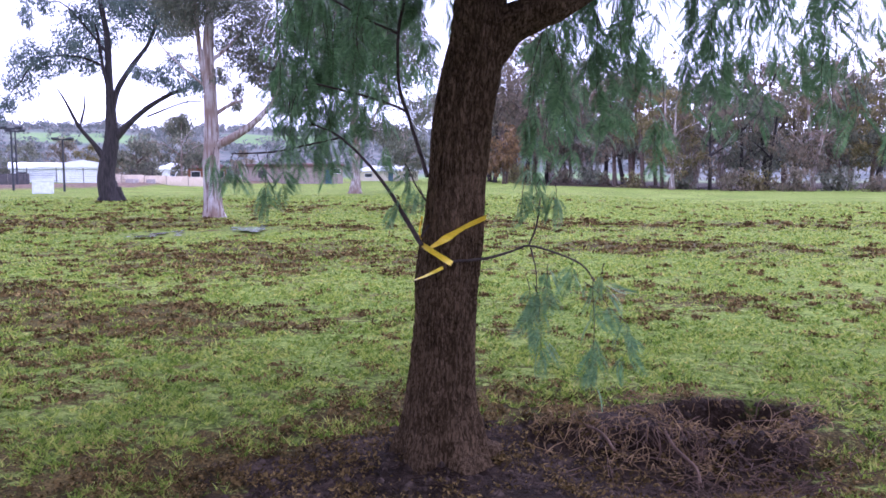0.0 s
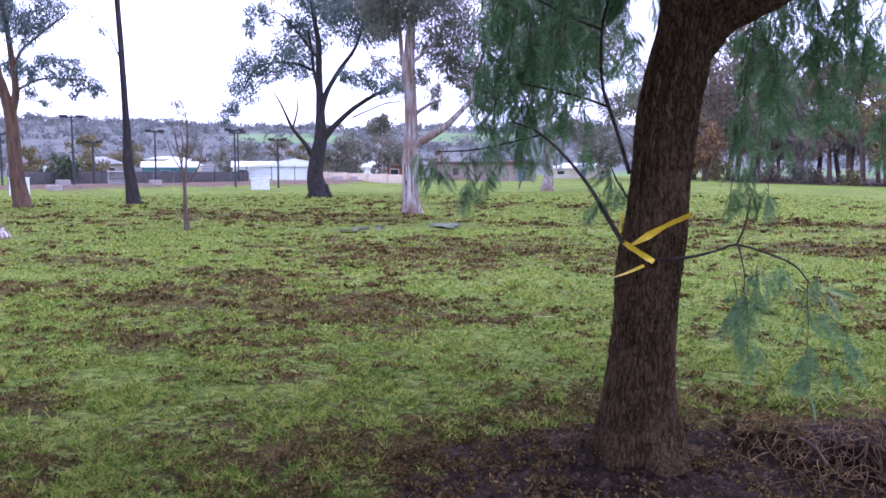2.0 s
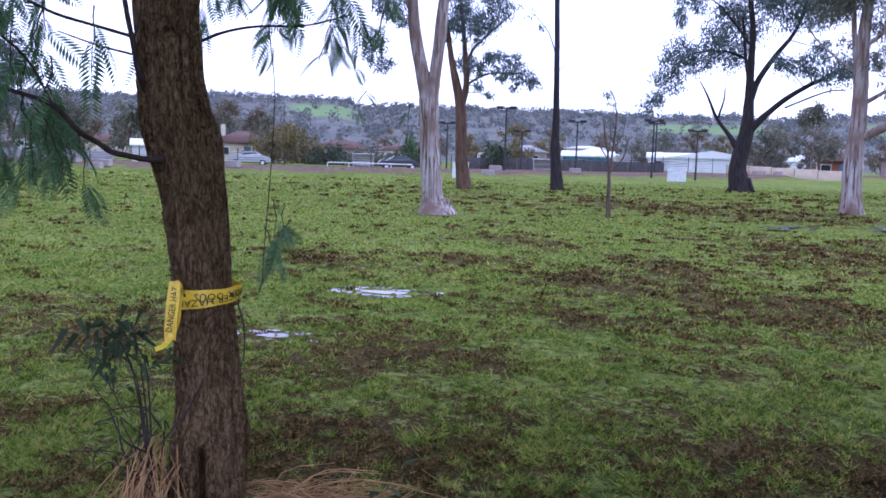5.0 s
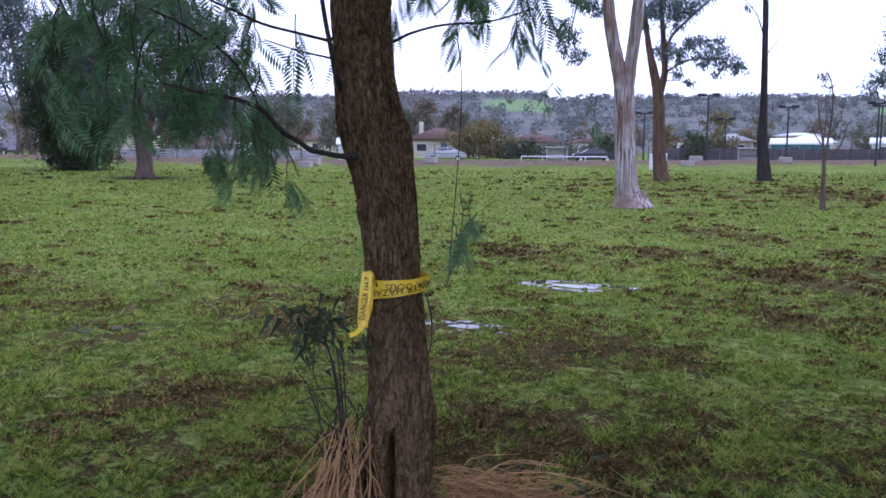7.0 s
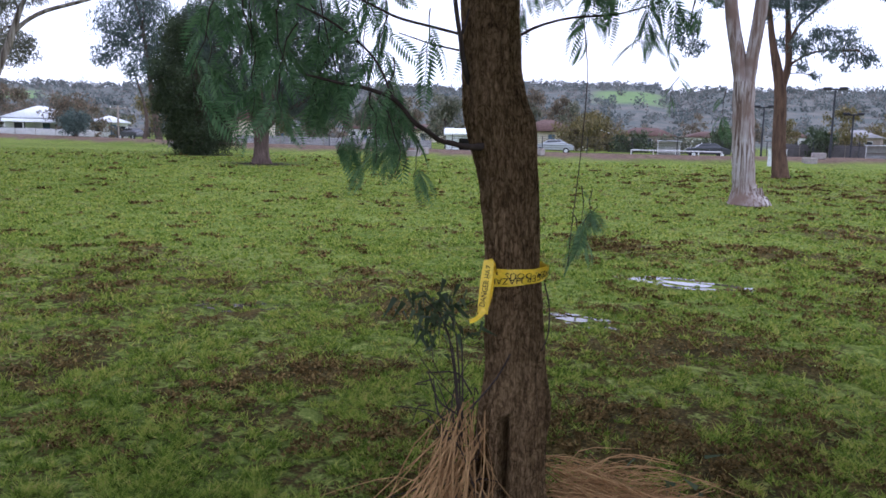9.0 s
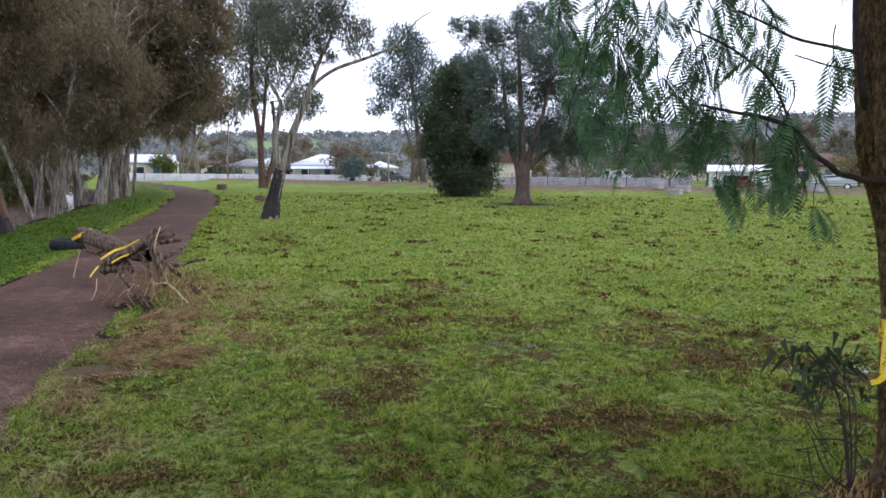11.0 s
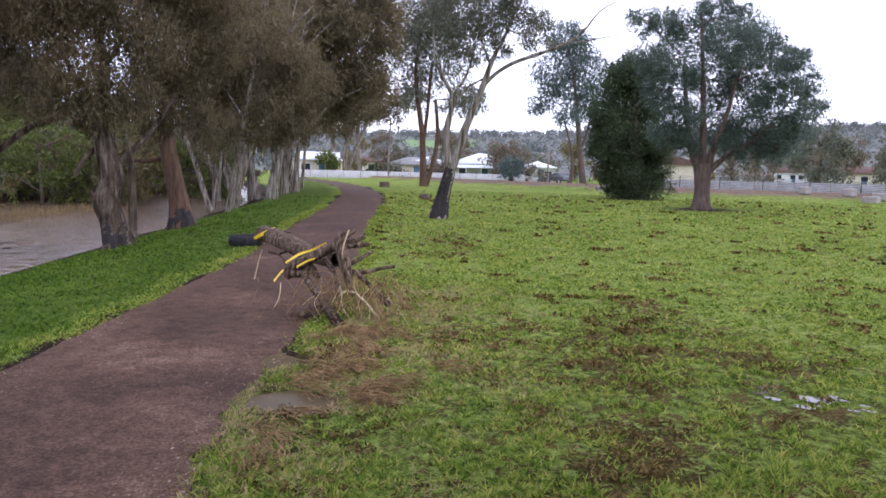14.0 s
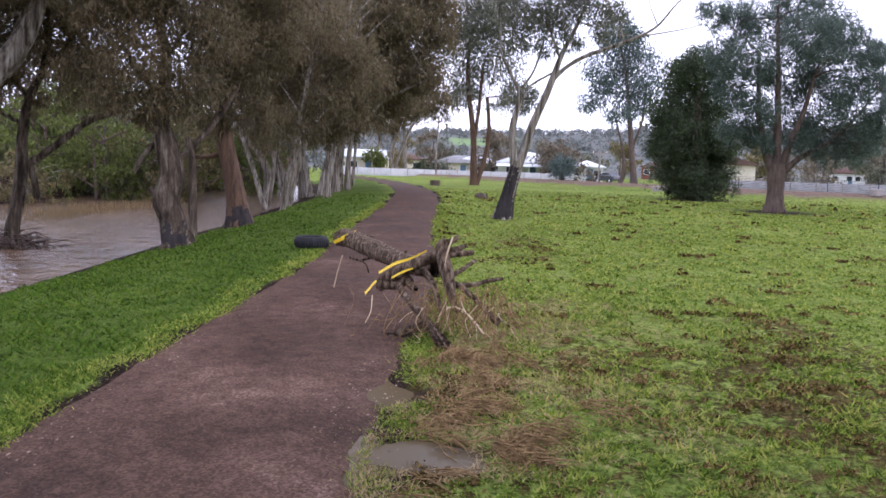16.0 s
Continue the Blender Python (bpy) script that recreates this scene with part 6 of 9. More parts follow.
P1_LIMB = [(0.26,4.56,2.33,0.127),(0.37,4.55,2.45,0.117),(0.51,4.53,2.51,0.101),(0.65,4.51,2.55,0.088),(0.81,4.55,2.65,0.079),(1.03,4.63,2.78,0.071),(1.32,4.79,2.96,0.061),(1.65,4.94,3.12,0.049),(2.05,5.04,3.23,0.037),(2.44,5.12,3.27,0.023)]
P1_TWIGS = []
P1_TWIGS.append([(-0.07,4.36,1.27,0.014),(-0.19,4.48,1.43,0.013),(-0.28,4.57,1.55,0.011),(-0.43,4.74,1.70,0.010),(-0.58,4.91,1.82,0.009),(-0.74,5.08,1.92,0.007),(-0.93,5.23,1.99,0.006)])
P1_TWIGS.append([(-0.06,4.51,1.64,0.011),(-0.12,4.60,1.80,0.010),(-0.21,4.78,2.00,0.010),(-0.28,4.87,2.19,0.009),(-0.30,4.97,2.51,0.009),(-0.28,5.08,2.73,0.009),(-0.23,5.09,3.01,0.009)])
P1_TWIGS.append([(-0.23,4.78,2.03,0.008),(-0.39,4.96,2.10,0.007),(-0.57,5.12,2.16,0.007),(-0.90,5.24,2.25,0.006)])
P1_TWIGS.append([(-0.71,5.09,1.89,0.007),(-0.97,5.22,1.85,0.006),(-1.21,5.25,1.81,0.006),(-1.49,5.25,1.80,0.004)])
P1_TWIGS.append([(0.10,4.36,1.18,0.008),(0.28,4.34,1.20,0.008),(0.42,4.35,1.24,0.006),(0.51,4.35,1.27,0.006),(0.66,4.35,1.23,0.005),(0.79,4.35,1.17,0.005),(0.86,4.34,1.08,0.003)])
P1_TWIGS.append([(0.51,4.35,1.27,0.005),(0.55,4.35,1.38,0.005),(0.57,4.35,1.53,0.003)])
P1_TWIGS.append([(0.52,4.35,1.26,0.005),(0.55,4.35,1.13,0.003),(0.55,4.35,1.01,0.003)])
P1_TWIGS.append([(-0.30,4.97,2.51,0.009),(-0.56,5.12,2.65,0.007),(-0.89,5.25,2.86,0.008),(-1.15,5.38,3.05,0.006)])
P1_TWIGS.append([(0.65,4.65,2.58,0.026),(0.70,4.85,2.85,0.024),(0.98,5.24,3.14,0.018),(1.30,5.61,3.31,0.012)])
P1_TWIGS.append([(1.03,4.63,2.78,0.023),(1.28,4.90,2.74,0.017),(1.58,5.16,2.83,0.015),(1.96,5.38,2.94,0.010)])
P1_TWIGS.append([(0.07,4.62,2.99,0.049),(-0.29,4.87,3.21,0.041),(-0.71,5.19,3.40,0.030),(-1.17,5.47,3.48,0.020)])
P1_TWIGS.append([(-0.08,4.40,1.31,0.006),(-0.03,4.51,1.43,0.005),(-0.12,4.49,1.59,0.005),(-0.16,4.49,1.68,0.003)])
P1_STRANDS_A = [(-1.01,5.42,3.05,1.89),(-0.94,5.65,3.11,1.74),(-0.75,5.49,3.06,1.97),(-0.55,5.33,3.01,2.10),(-0.37,5.16,2.96,2.10),(-0.23,5.19,2.96,2.30),(-1.20,5.78,2.51,1.91),(-0.79,5.38,2.18,1.69),(-0.88,5.25,2.10,1.73),(-0.08,5.01,2.91,2.53),(-0.62,5.21,2.13,1.84),(-0.94,6.06,3.21,2.26),(-0.57,5.94,3.17,2.44),(-1.14,6.01,3.21,2.42),(-0.71,5.81,3.14,2.35)]
P1_STRANDS_B = [(0.49,5.05,2.54,1.58),(0.59,5.25,2.54,1.69),(0.72,5.45,2.64,1.73),(0.65,4.85,2.72,2.04),(0.85,4.74,2.81,2.06),(0.98,4.94,2.86,2.01),(1.07,5.03,2.88,1.78),(1.19,5.11,2.90,1.68),(1.29,5.20,2.91,1.79),(1.35,4.99,2.86,2.08),(1.09,4.62,2.77,2.14),(1.05,5.43,2.98,2.38),(0.93,5.54,3.01,2.47),(1.44,4.98,2.47,1.99),(0.79,5.25,2.94,2.32)]
P1_STRANDS_C = [(1.61,4.94,2.84,2.07),(1.72,5.02,2.85,1.91),(1.75,4.81,2.80,2.10),(1.94,5.07,2.86,2.26),(2.03,4.94,2.82,2.44),(2.21,5.20,2.55,2.22),(2.20,4.68,2.75,2.18),(2.23,4.45,2.69,1.84),(2.33,4.52,2.70,1.79),(2.39,4.50,2.70,1.81),(2.56,4.64,2.73,1.88),(1.86,5.40,2.95,2.46),(2.11,5.44,2.95,2.60),(2.01,5.57,2.98,2.38),(2.36,4.94,2.81,2.34),(2.66,4.60,2.71,1.96)]
P1_SPRIGS = [(0.50,4.35,1.10,0.70),(0.55,4.35,1.07,0.64),(0.61,4.35,1.17,0.95),(0.82,4.34,1.08,0.59),(0.86,4.34,1.11,0.50),(0.90,4.34,1.18,1.02),(0.76,4.35,1.21,1.08),(0.56,4.35,1.62,1.45),(0.48,4.35,1.59,1.46),(0.65,4.35,1.60,1.48),(-0.17,4.49,1.71,1.52),(-0.11,4.50,1.59,1.43),(-0.23,4.48,1.54,1.45),(-1.22,5.25,1.81,1.41),(-1.15,5.27,1.81,1.53),(-1.30,5.22,1.81,1.51),(-1.47,5.26,1.81,1.58),(-1.42,5.28,1.82,1.62),(-1.59,5.21,1.84,1.66)]
P2_TRUNK = [(-2.51,1.03,0.10,0.164),(-2.51,1.02,0.22,0.151),(-2.51,1.02,0.37,0.145),(-2.51,1.02,0.51,0.138),(-2.51,1.03,0.60,0.129),(-2.51,1.03,0.74,0.121),(-2.51,1.02,0.88,0.116),(-2.51,1.01,1.06,0.111),(-2.52,1.00,1.24,0.107),(-2.53,0.99,1.41,0.114),(-2.53,0.97,1.50,0.114),(-2.54,0.95,1.59,0.116),(-2.55,0.92,1.71,0.121),(-2.57,0.92,1.84,0.117),(-2.59,0.92,1.97,0.116),(-2.62,0.92,2.10,0.118),(-2.64,0.93,2.27,0.121),(-2.69,0.93,2.50,0.114),(-2.74,0.93,2.76,0.097),(-2.84,0.94,3.14,0.072),(-2.95,0.95,3.52,0.044)]
P2_TWIGS = []
P2_TWIGS.append([(-2.46,0.84,1.59,0.015),(-2.43,0.77,1.59,0.010),(-2.40,0.70,1.60,0.009),(-2.37,0.64,1.61,0.009),(-2.33,0.58,1.64,0.008),(-2.30,0.52,1.67,0.008),(-2.27,0.44,1.74,0.007),(-2.24,0.34,1.77,0.006),(-2.21,0.25,1.78,0.005),(-2.18,0.13,1.80,0.003)])
P2_TWIGS.append([(-2.57,0.83,1.82,0.013),(-2.53,0.79,1.88,0.011),(-2.49,0.75,2.00,0.009),(-2.45,0.71,2.14,0.008),(-2.41,0.68,2.30,0.007)])
P2_TWIGS.append([(-2.49,0.75,2.00,0.006),(-2.43,0.62,2.01,0.005),(-2.36,0.48,2.02,0.005),(-2.28,0.37,2.04,0.004),(-2.21,0.24,2.07,0.003)])
P2_TWIGS.append([(-2.49,0.75,1.94,0.004),(-2.43,0.62,1.95,0.003),(-2.36,0.48,1.97,0.002)])
P2_TWIGS.append([(-2.49,0.76,2.00,0.006),(-2.48,0.77,2.04,0.005),(-2.48,0.78,2.09,0.004)])
P2_TWIGS.append([(-2.59,1.03,2.02,0.007),(-2.60,1.13,2.07,0.006),(-2.59,1.27,2.11,0.005),(-2.59,1.48,2.14,0.004),(-2.58,1.69,2.21,0.004)])
P2_TWIGS.append([(-2.57,1.31,2.09,0.002),(-2.56,1.33,1.88,0.002),(-2.56,1.32,1.63,0.002),(-2.57,1.31,1.43,0.002),(-2.58,1.30,1.26,0.002),(-2.58,1.29,1.10,0.002)])
P2_TWIGS.append([(-2.63,0.95,2.32,0.045),(-2.72,1.23,2.50,0.033),(-2.77,1.58,2.58,0.025),(-2.78,1.94,2.58,0.016)])
P2_TWIGS.append([(-2.64,0.91,2.32,0.038),(-2.63,0.64,2.42,0.028),(-2.59,0.35,2.42,0.021),(-2.54,0.02,2.36,0.014),(-2.45,-0.21,2.27,0.008)])
P2_TWIGS.append([(-2.41,1.10,1.07,0.003),(-2.40,1.12,0.98,0.003),(-2.40,1.12,0.87,0.003),(-2.41,1.10,0.80,0.002)])
P2_TWIGS.append([(-2.27,0.44,1.74,0.004),(-2.24,0.36,1.87,0.004),(-2.21,0.23,1.96,0.004),(-2.18,0.10,2.01,0.003)])
P2_STRANDS_A = [(-2.72,-0.13,2.32,1.84),(-2.80,-0.03,2.26,1.77),(-2.68,0.02,2.31,1.74),(-2.57,0.05,2.18,1.56),(-2.75,0.15,2.33,1.72),(-2.54,0.15,2.08,1.55),(-2.48,0.19,2.23,1.51),(-2.60,0.29,2.04,1.64),(-2.67,0.39,2.01,1.78),(-2.36,0.35,1.81,1.46),(-2.38,0.43,1.83,1.55),(-2.31,0.46,1.76,1.50),(-2.76,0.70,2.34,2.05)]
P2_STRANDS_B = [(-2.80,0.84,2.04,1.85),(-2.76,0.44,2.30,1.99),(-2.73,0.51,2.29,2.02),(-2.78,0.64,2.31,1.93),(-2.83,-0.20,2.35,2.03),(-2.49,-0.03,2.05,1.62),(-2.46,0.06,1.98,1.66),(-2.92,0.29,2.38,2.01),(-2.79,0.35,2.35,2.03),(-2.98,0.05,2.39,1.97),(-2.40,0.26,1.83,1.66),(-2.29,0.51,1.72,1.57),(-3.06,0.18,2.41,1.94),(-2.61,-0.09,2.00,1.73),(-2.35,0.08,1.93,1.64)]
P2_STRANDS_C = [(-2.66,1.13,2.34,1.97),(-2.63,1.19,2.35,2.08),(-2.66,1.36,2.37,2.10),(-2.62,1.44,2.37,1.95),(-2.62,1.52,2.38,1.92),(-2.63,1.61,2.35,1.95),(-2.59,1.67,2.34,2.00),(-2.88,1.36,2.41,2.18),(-2.89,1.56,2.44,2.12),(-2.82,1.68,2.44,2.14),(-2.36,0.50,2.00,1.81),(-2.28,0.41,1.98,1.82),(-2.25,0.30,2.00,1.76),(-2.66,1.76,2.41,2.13)]
P2_SPRIGS = [(-2.56,1.33,1.44,1.19),(-2.58,1.30,1.33,1.12),(-2.54,1.36,1.43,1.24),(-2.53,1.39,1.36,1.18),(-2.35,1.84,1.84,1.69),(-2.62,1.81,1.91,1.76),(-2.30,0.51,1.69,1.44),(-2.26,0.45,1.72,1.46),(-2.25,0.38,1.74,1.45),(-2.24,0.35,1.76,1.49)]
LOG_BODY = [(-12.35,-5.91,0.67,0.098),(-12.29,-5.78,0.70,0.124),(-11.89,-5.40,0.66,0.128),(-11.39,-4.98,0.61,0.121),(-10.96,-4.64,0.58,0.108),(-10.53,-4.33,0.58,0.108),(-10.27,-4.10,0.60,0.087)]
LOG_ROOTS = []
LOG_ROOTS.append([(-10.22,-4.69,0.39,0.065),(-10.15,-4.59,0.50,0.075),(-10.09,-4.41,0.59,0.069),(-10.04,-4.19,0.70,0.062),(-10.08,-4.03,0.77,0.057),(-10.11,-3.88,0.78,0.040),(-10.24,-3.71,0.79,0.026)])
LOG_ROOTS.append([(-10.00,-3.94,0.93,0.039),(-9.99,-3.99,0.84,0.067),(-9.95,-3.94,0.67,0.072),(-9.91,-3.88,0.49,0.061),(-9.82,-3.82,0.33,0.033),(-9.73,-3.76,0.25,0.013)])
LOG_ROOTS.append([(-10.00,-3.92,0.90,0.034),(-10.06,-3.86,0.94,0.025),(-10.11,-3.86,0.96,0.017)])
LOG_ROOTS.append([(-10.17,-4.49,0.48,0.041),(-10.00,-4.38,0.39,0.037),(-9.73,-4.20,0.30,0.033),(-9.56,-4.06,0.23,0.032),(-9.30,-3.87,0.12,0.028),(-9.17,-3.74,0.01,0.025),(-9.04,-3.61,-0.11,0.020)])
LOG_ROOTS.append([(-10.01,-3.85,0.49,0.034),(-9.94,-3.73,0.45,0.028),(-9.90,-3.62,0.37,0.025),(-9.88,-3.48,0.24,0.025),(-9.84,-3.36,0.16,0.019)])
LOG_ROOTS.append([(-10.02,-3.83,0.48,0.028),(-10.05,-3.67,0.49,0.025),(-10.12,-3.53,0.53,0.022),(-10.19,-3.39,0.55,0.020)])
LOG_ROOTS.append([(-10.10,-3.95,0.54,0.028),(-10.22,-3.84,0.60,0.026),(-10.44,-3.72,0.69,0.021)])
LOG_ROOTS.append([(-10.08,-4.01,0.83,0.028),(-10.11,-3.88,0.83,0.028),(-10.23,-3.79,0.86,0.023)])
LOG_ROOTS.append([(-10.14,-4.21,0.60,0.034),(-10.06,-4.10,0.50,0.031),(-9.93,-4.02,0.38,0.028),(-9.79,-3.93,0.24,0.025)])
LOG_ROOTS.append([(-9.57,-4.41,-0.00,0.011),(-9.61,-4.27,0.01,0.013),(-9.65,-4.10,0.11,0.013),(-9.69,-3.94,0.12,0.008)])
LOG_ROOTS.append([(-10.11,-4.36,0.52,0.046),(-10.07,-4.31,0.45,0.046),(-10.03,-4.25,0.40,0.034)])
LOG_ROOTS.append([(-10.13,-4.64,0.43,0.058),(-10.12,-4.50,0.43,0.052),(-10.10,-4.38,0.47,0.040)])
LOG_ROOTS.append([(-12.03,-5.62,0.47,0.018),(-11.89,-5.38,0.43,0.014),(-11.91,-5.33,0.30,0.007)])
LOG_ROOTS.append([(-11.97,-5.46,0.45,0.014),(-11.82,-5.28,0.51,0.018),(-11.57,-5.07,0.59,0.014)])
LOG_ROOTS.append([(-10.97,-4.62,0.62,0.025),(-10.97,-4.61,0.71,0.016)])
LOG_ROOTS.append([(-12.29,-5.79,0.80,0.030),(-12.23,-5.62,0.76,0.033),(-12.11,-5.34,0.74,0.015)])
LOG_REEDS = []
LOG_REEDS.append([(-9.69,-3.95,0.11,0.005),(-9.70,-3.88,0.28,0.011),(-9.74,-3.71,0.28,0.013),(-9.67,-3.48,0.07,0.011)])
LOG_REEDS.append([(-9.73,-3.72,0.27,0.005),(-9.76,-3.58,0.14,0.005),(-9.66,-3.55,-0.08,0.004)])
LOG_REEDS.append([(-11.99,-5.71,0.50,0.007),(-11.98,-5.76,0.32,0.007),(-11.96,-5.81,0.08,0.007)])
LOG_REEDS.append([(-10.11,-4.73,0.31,0.006),(-10.01,-4.71,0.16,0.006),(-9.99,-4.76,0.04,0.006)])
LOG_REEDS.append([(-9.91,-3.86,0.97,0.008),(-9.85,-3.90,0.81,0.008),(-9.85,-3.92,0.69,0.005)])
LOG_TAPES = []
LOG_TAPES.append([(-12.05,-5.85,0.65,0.026),(-12.05,-5.70,0.73,0.033),(-12.14,-5.58,0.80,0.026)])
LOG_TAPES.append([(-9.98,-4.63,0.56,0.017),(-9.93,-4.45,0.67,0.020),(-9.92,-4.29,0.73,0.014),(-9.91,-4.12,0.82,0.008)])
LOG_TAPES.append([(-9.99,-4.77,0.34,0.026),(-9.96,-4.70,0.42,0.020),(-9.97,-4.65,0.48,0.017)])
LOG_TAPES.append([(-9.97,-4.49,0.52,0.014),(-9.95,-4.37,0.59,0.014),(-9.97,-4.27,0.63,0.011)])
TAPE_ONE = []
TAPE_ONE.append([(-0.09,4.40,1.28,0.014),(-0.01,4.32,1.24,0.018),(0.10,4.33,1.17,0.015)])
TAPE_ONE.append([(-0.03,4.34,1.25,0.012),(0.07,4.33,1.31,0.020),(0.17,4.34,1.37,0.021),(0.28,4.40,1.42,0.023)])
TAPE_ONE.append([(-0.12,4.41,1.07,0.006),(-0.03,4.35,1.11,0.009),(0.05,4.33,1.15,0.009)])
TAPE_ONE.append([(-0.08,4.45,1.42,0.009),(-0.09,4.42,1.34,0.012),(-0.08,4.40,1.27,0.012)])


def pepper_tree(origin, label, trunk, limbs, twigs, strand_sets, sprigs, seed, crack=None, bulges=(), size=0.16, copies=4, gap=0.034, shade_canopy=(), bark="bark_pepper"):
    top = thing("pepper_tree", origin, label, "tree")
    rng = np.random.RandomState(seed)
    part("trunk", pepper_trunk(rel(trunk, origin), seed, crack=crack, bulges=bulges), bark, top, smooth=True)
    for p in limbs:
        part("limb", pepper_trunk(rel(p, origin), seed + 3, 40, 6, 0.03), bark, top, smooth=True)
    for p in twigs:
        g = Geo()
        tube(g, rel(p, origin), 8, 0.12, 4, rng)
        part("branch", g, "twig", top, smooth=True)
    gl, gt = Geo(), Geo()
    o = np.array(origin)
    for s in strand_sets:
        for x, y, z0, z1 in s:
            for k in range(copies + 2 * (s is P1_STRANDS_A)):
                dx, dy = rng.normal(size=2) * (0.13 if copies > 1 else 0.06)
                drop = rng.uniform(-0.08, 0.16)
                strand(gl, gt, rng, x + dx - o[0], y + dy - o[1], z0 - o[2] + 0.05, z1 - o[2] + drop if k else z1 - o[2], gap, size)
    for x, y, z0, z1 in sprigs:
        strand(gl, gt, rng, x - o[0], y - o[1], z0 - o[2], z1 - o[2], 0.036 if copies > 1 else 0.05, size * (1.0 if copies > 1 else 0.75))
    # unseen upper crown, added dense to shade the ground below
    crown_top = rel(trunk, origin)[-1]
    for x, y, z, r, n in shade_canopy:
        g = Geo()
        tube(g, [(*crown_top[:3], 0.05), ((crown_top[0] + x) / 2, (crown_top[1] + y) / 2, (crown_top[2] + z) / 2 + 0.1, 0.04), (x, y, z, 0.025)], 8, 0.1, 3, rng)
        for k in range(9):
            e = np.array([x, y, z]) + unit(rng.normal(size=3)) * r * np.array([0.9, 0.9, 0.4])
            tube(g, [(x, y, z, 0.02), (*((np.array([x, y, z]) + e) / 2 + [0, 0, 0.12]), 0.013), (*e, 0.005)], 5, 0, 2)
        part("branch", g, "twig", top, smooth=True)
    for x, y, z, r, n in shade_canopy:
        P = np.array([x, y, z]) + unit(rng.normal(size=(n, 3))) * (rng.uniform(0.1, 1, (n, 1)) ** 0.4) * np.array([r, r, r * 0.45])
        D = rng.normal(size=(n, 3)) + np.array([0, 0, -0.8])
        fronds(gl, P, D, 0.62 * rng.uniform(0.7, 1.3, n), rng, CANOPY_V, CANOPY_F)
    part("hanging_leaves", gl, "leaf_pepper", top)
    part("branchlet_spray", gt, "twig", top, kind="stuff")
    return top


tree_one = pepper_tree((0.05, 4.54, 0.0), "pepper tree with rough dark bark and hanging feathery leaves", P1_TRUNK, [P1_LIMB], P1_TWIGS, [P1_STRANDS_A, P1_STRANDS_B, P1_STRANDS_C], P1_SPRIGS, 21, copies=3, gap=0.055, shade_canopy=[(0, 0.2, 4.9, 2.1, 1500), (1.6, 0.3, 4.7, 1.9, 1400), (-1.4, 0.5, 4.8, 1.8, 1300), (0.1, -1.6, 4.7, 1.9, 1500), (1.6, -1.4, 4.5, 1.7, 1300), (-1.6, -1.3, 4.6, 1.8, 1400)])
P2_TRUNK.insert(0, (-2.50, 1.03, -0.10, 0.19))
tree_two = pepper_tree((-2.51, 1.02, 0.0), "smaller leaning pepper tree with a hollow crack at its foot", P2_TRUNK, [], P2_TWIGS, [P2_STRANDS_A, P2_STRANDS_B, P2_STRANDS_C], P2_SPRIGS, 33, crack=(2.55, -0.2, 0.54), bulges=[(4.29, 0.56, 0.030, 0.5, 0.10), (4.4, 1.62, 0.045, 0.6, 0.16), (2.2, 0.60, 0.025, 0.5, 0.10), (2.9, 1.0, 0.022, 0.2, 0.03)], size=0.15, bark="bark_pepper_young", copies=1, gap=0.040, shade_canopy=[(0.2, -0.1, 4.4, 2.0, 1500), (0.3, 1.4, 4.5, 1.7, 1300), (0.0, -1.5, 4.4, 1.6, 1200), (1.6, 0.2, 4.5, 1.8, 1400), (1.5, -1.4, 4.4, 1.6, 1200), (-1.4, 0.9, 4.7, 1.7, 1200), (1.3, 1.9, 4.6, 1.7, 1300)])


# ---- hazard tape ----
def ribbon(geo, pts, twist=0.0, sag=0.0):
    """A flat strip along points (x, y, z, half width), its face towards where one walks."""
    p = smooth_line(pts, 6)
    d = unit(np.gradient(p[:, :3], axis=0))
    out = np.array([0.0, 0.0, 1.6]) - p[:, :3]
    out[:, 2] = 0
    s = unit(np.cross(d, unit(out)))
    n = len(p)
    t = np.linspace(0, 1, n)[:, None]
    s = unit(s + twist * np.sin(t * 6) * unit(out))
    w = p[:, 3:4]
    o = unit(out)
    v = np.stack([p[:, :3] - s * w, p[:, :3] + o * 0.003, p[:, :3] + s * w], 1)
    i = np.arange(n - 1)[:, None] * 3
    j = np.arange(2)[None]
    geo.add(v.reshape(-1, 3), np.stack([i + j, i + j + 1, i + j + 4, i + j + 3], -1).reshape(-1, 4))


def text_mesh(words, size):
    c = bpy.data.curves.new("words", "FONT")
    c.body, c.size, c.align_x, c.align_y = words, size, "CENTER", "CENTER"
    c.resolution_u = 2
    ob = bpy.data.objects.new("words", c)
    scene.collection.objects.link(ob)
    me = bpy.data.meshes.new_from_object(ob.evaluated_get(bpy.context.evaluated_depsgraph_get()))
    bpy.data.objects.remove(ob)
    return me


tape = thing("hazard_tape", (0.05, 4.36, 1.2), "yellow hazard tape tied round a rough pepper trunk", "tape")
for p in TAPE_ONE:
    g = Geo()
    ribbon(g, rel(p, (0.05, 4.36, 1.2)), 0.25)
    part("strip", g, "tape_yellow", tape)


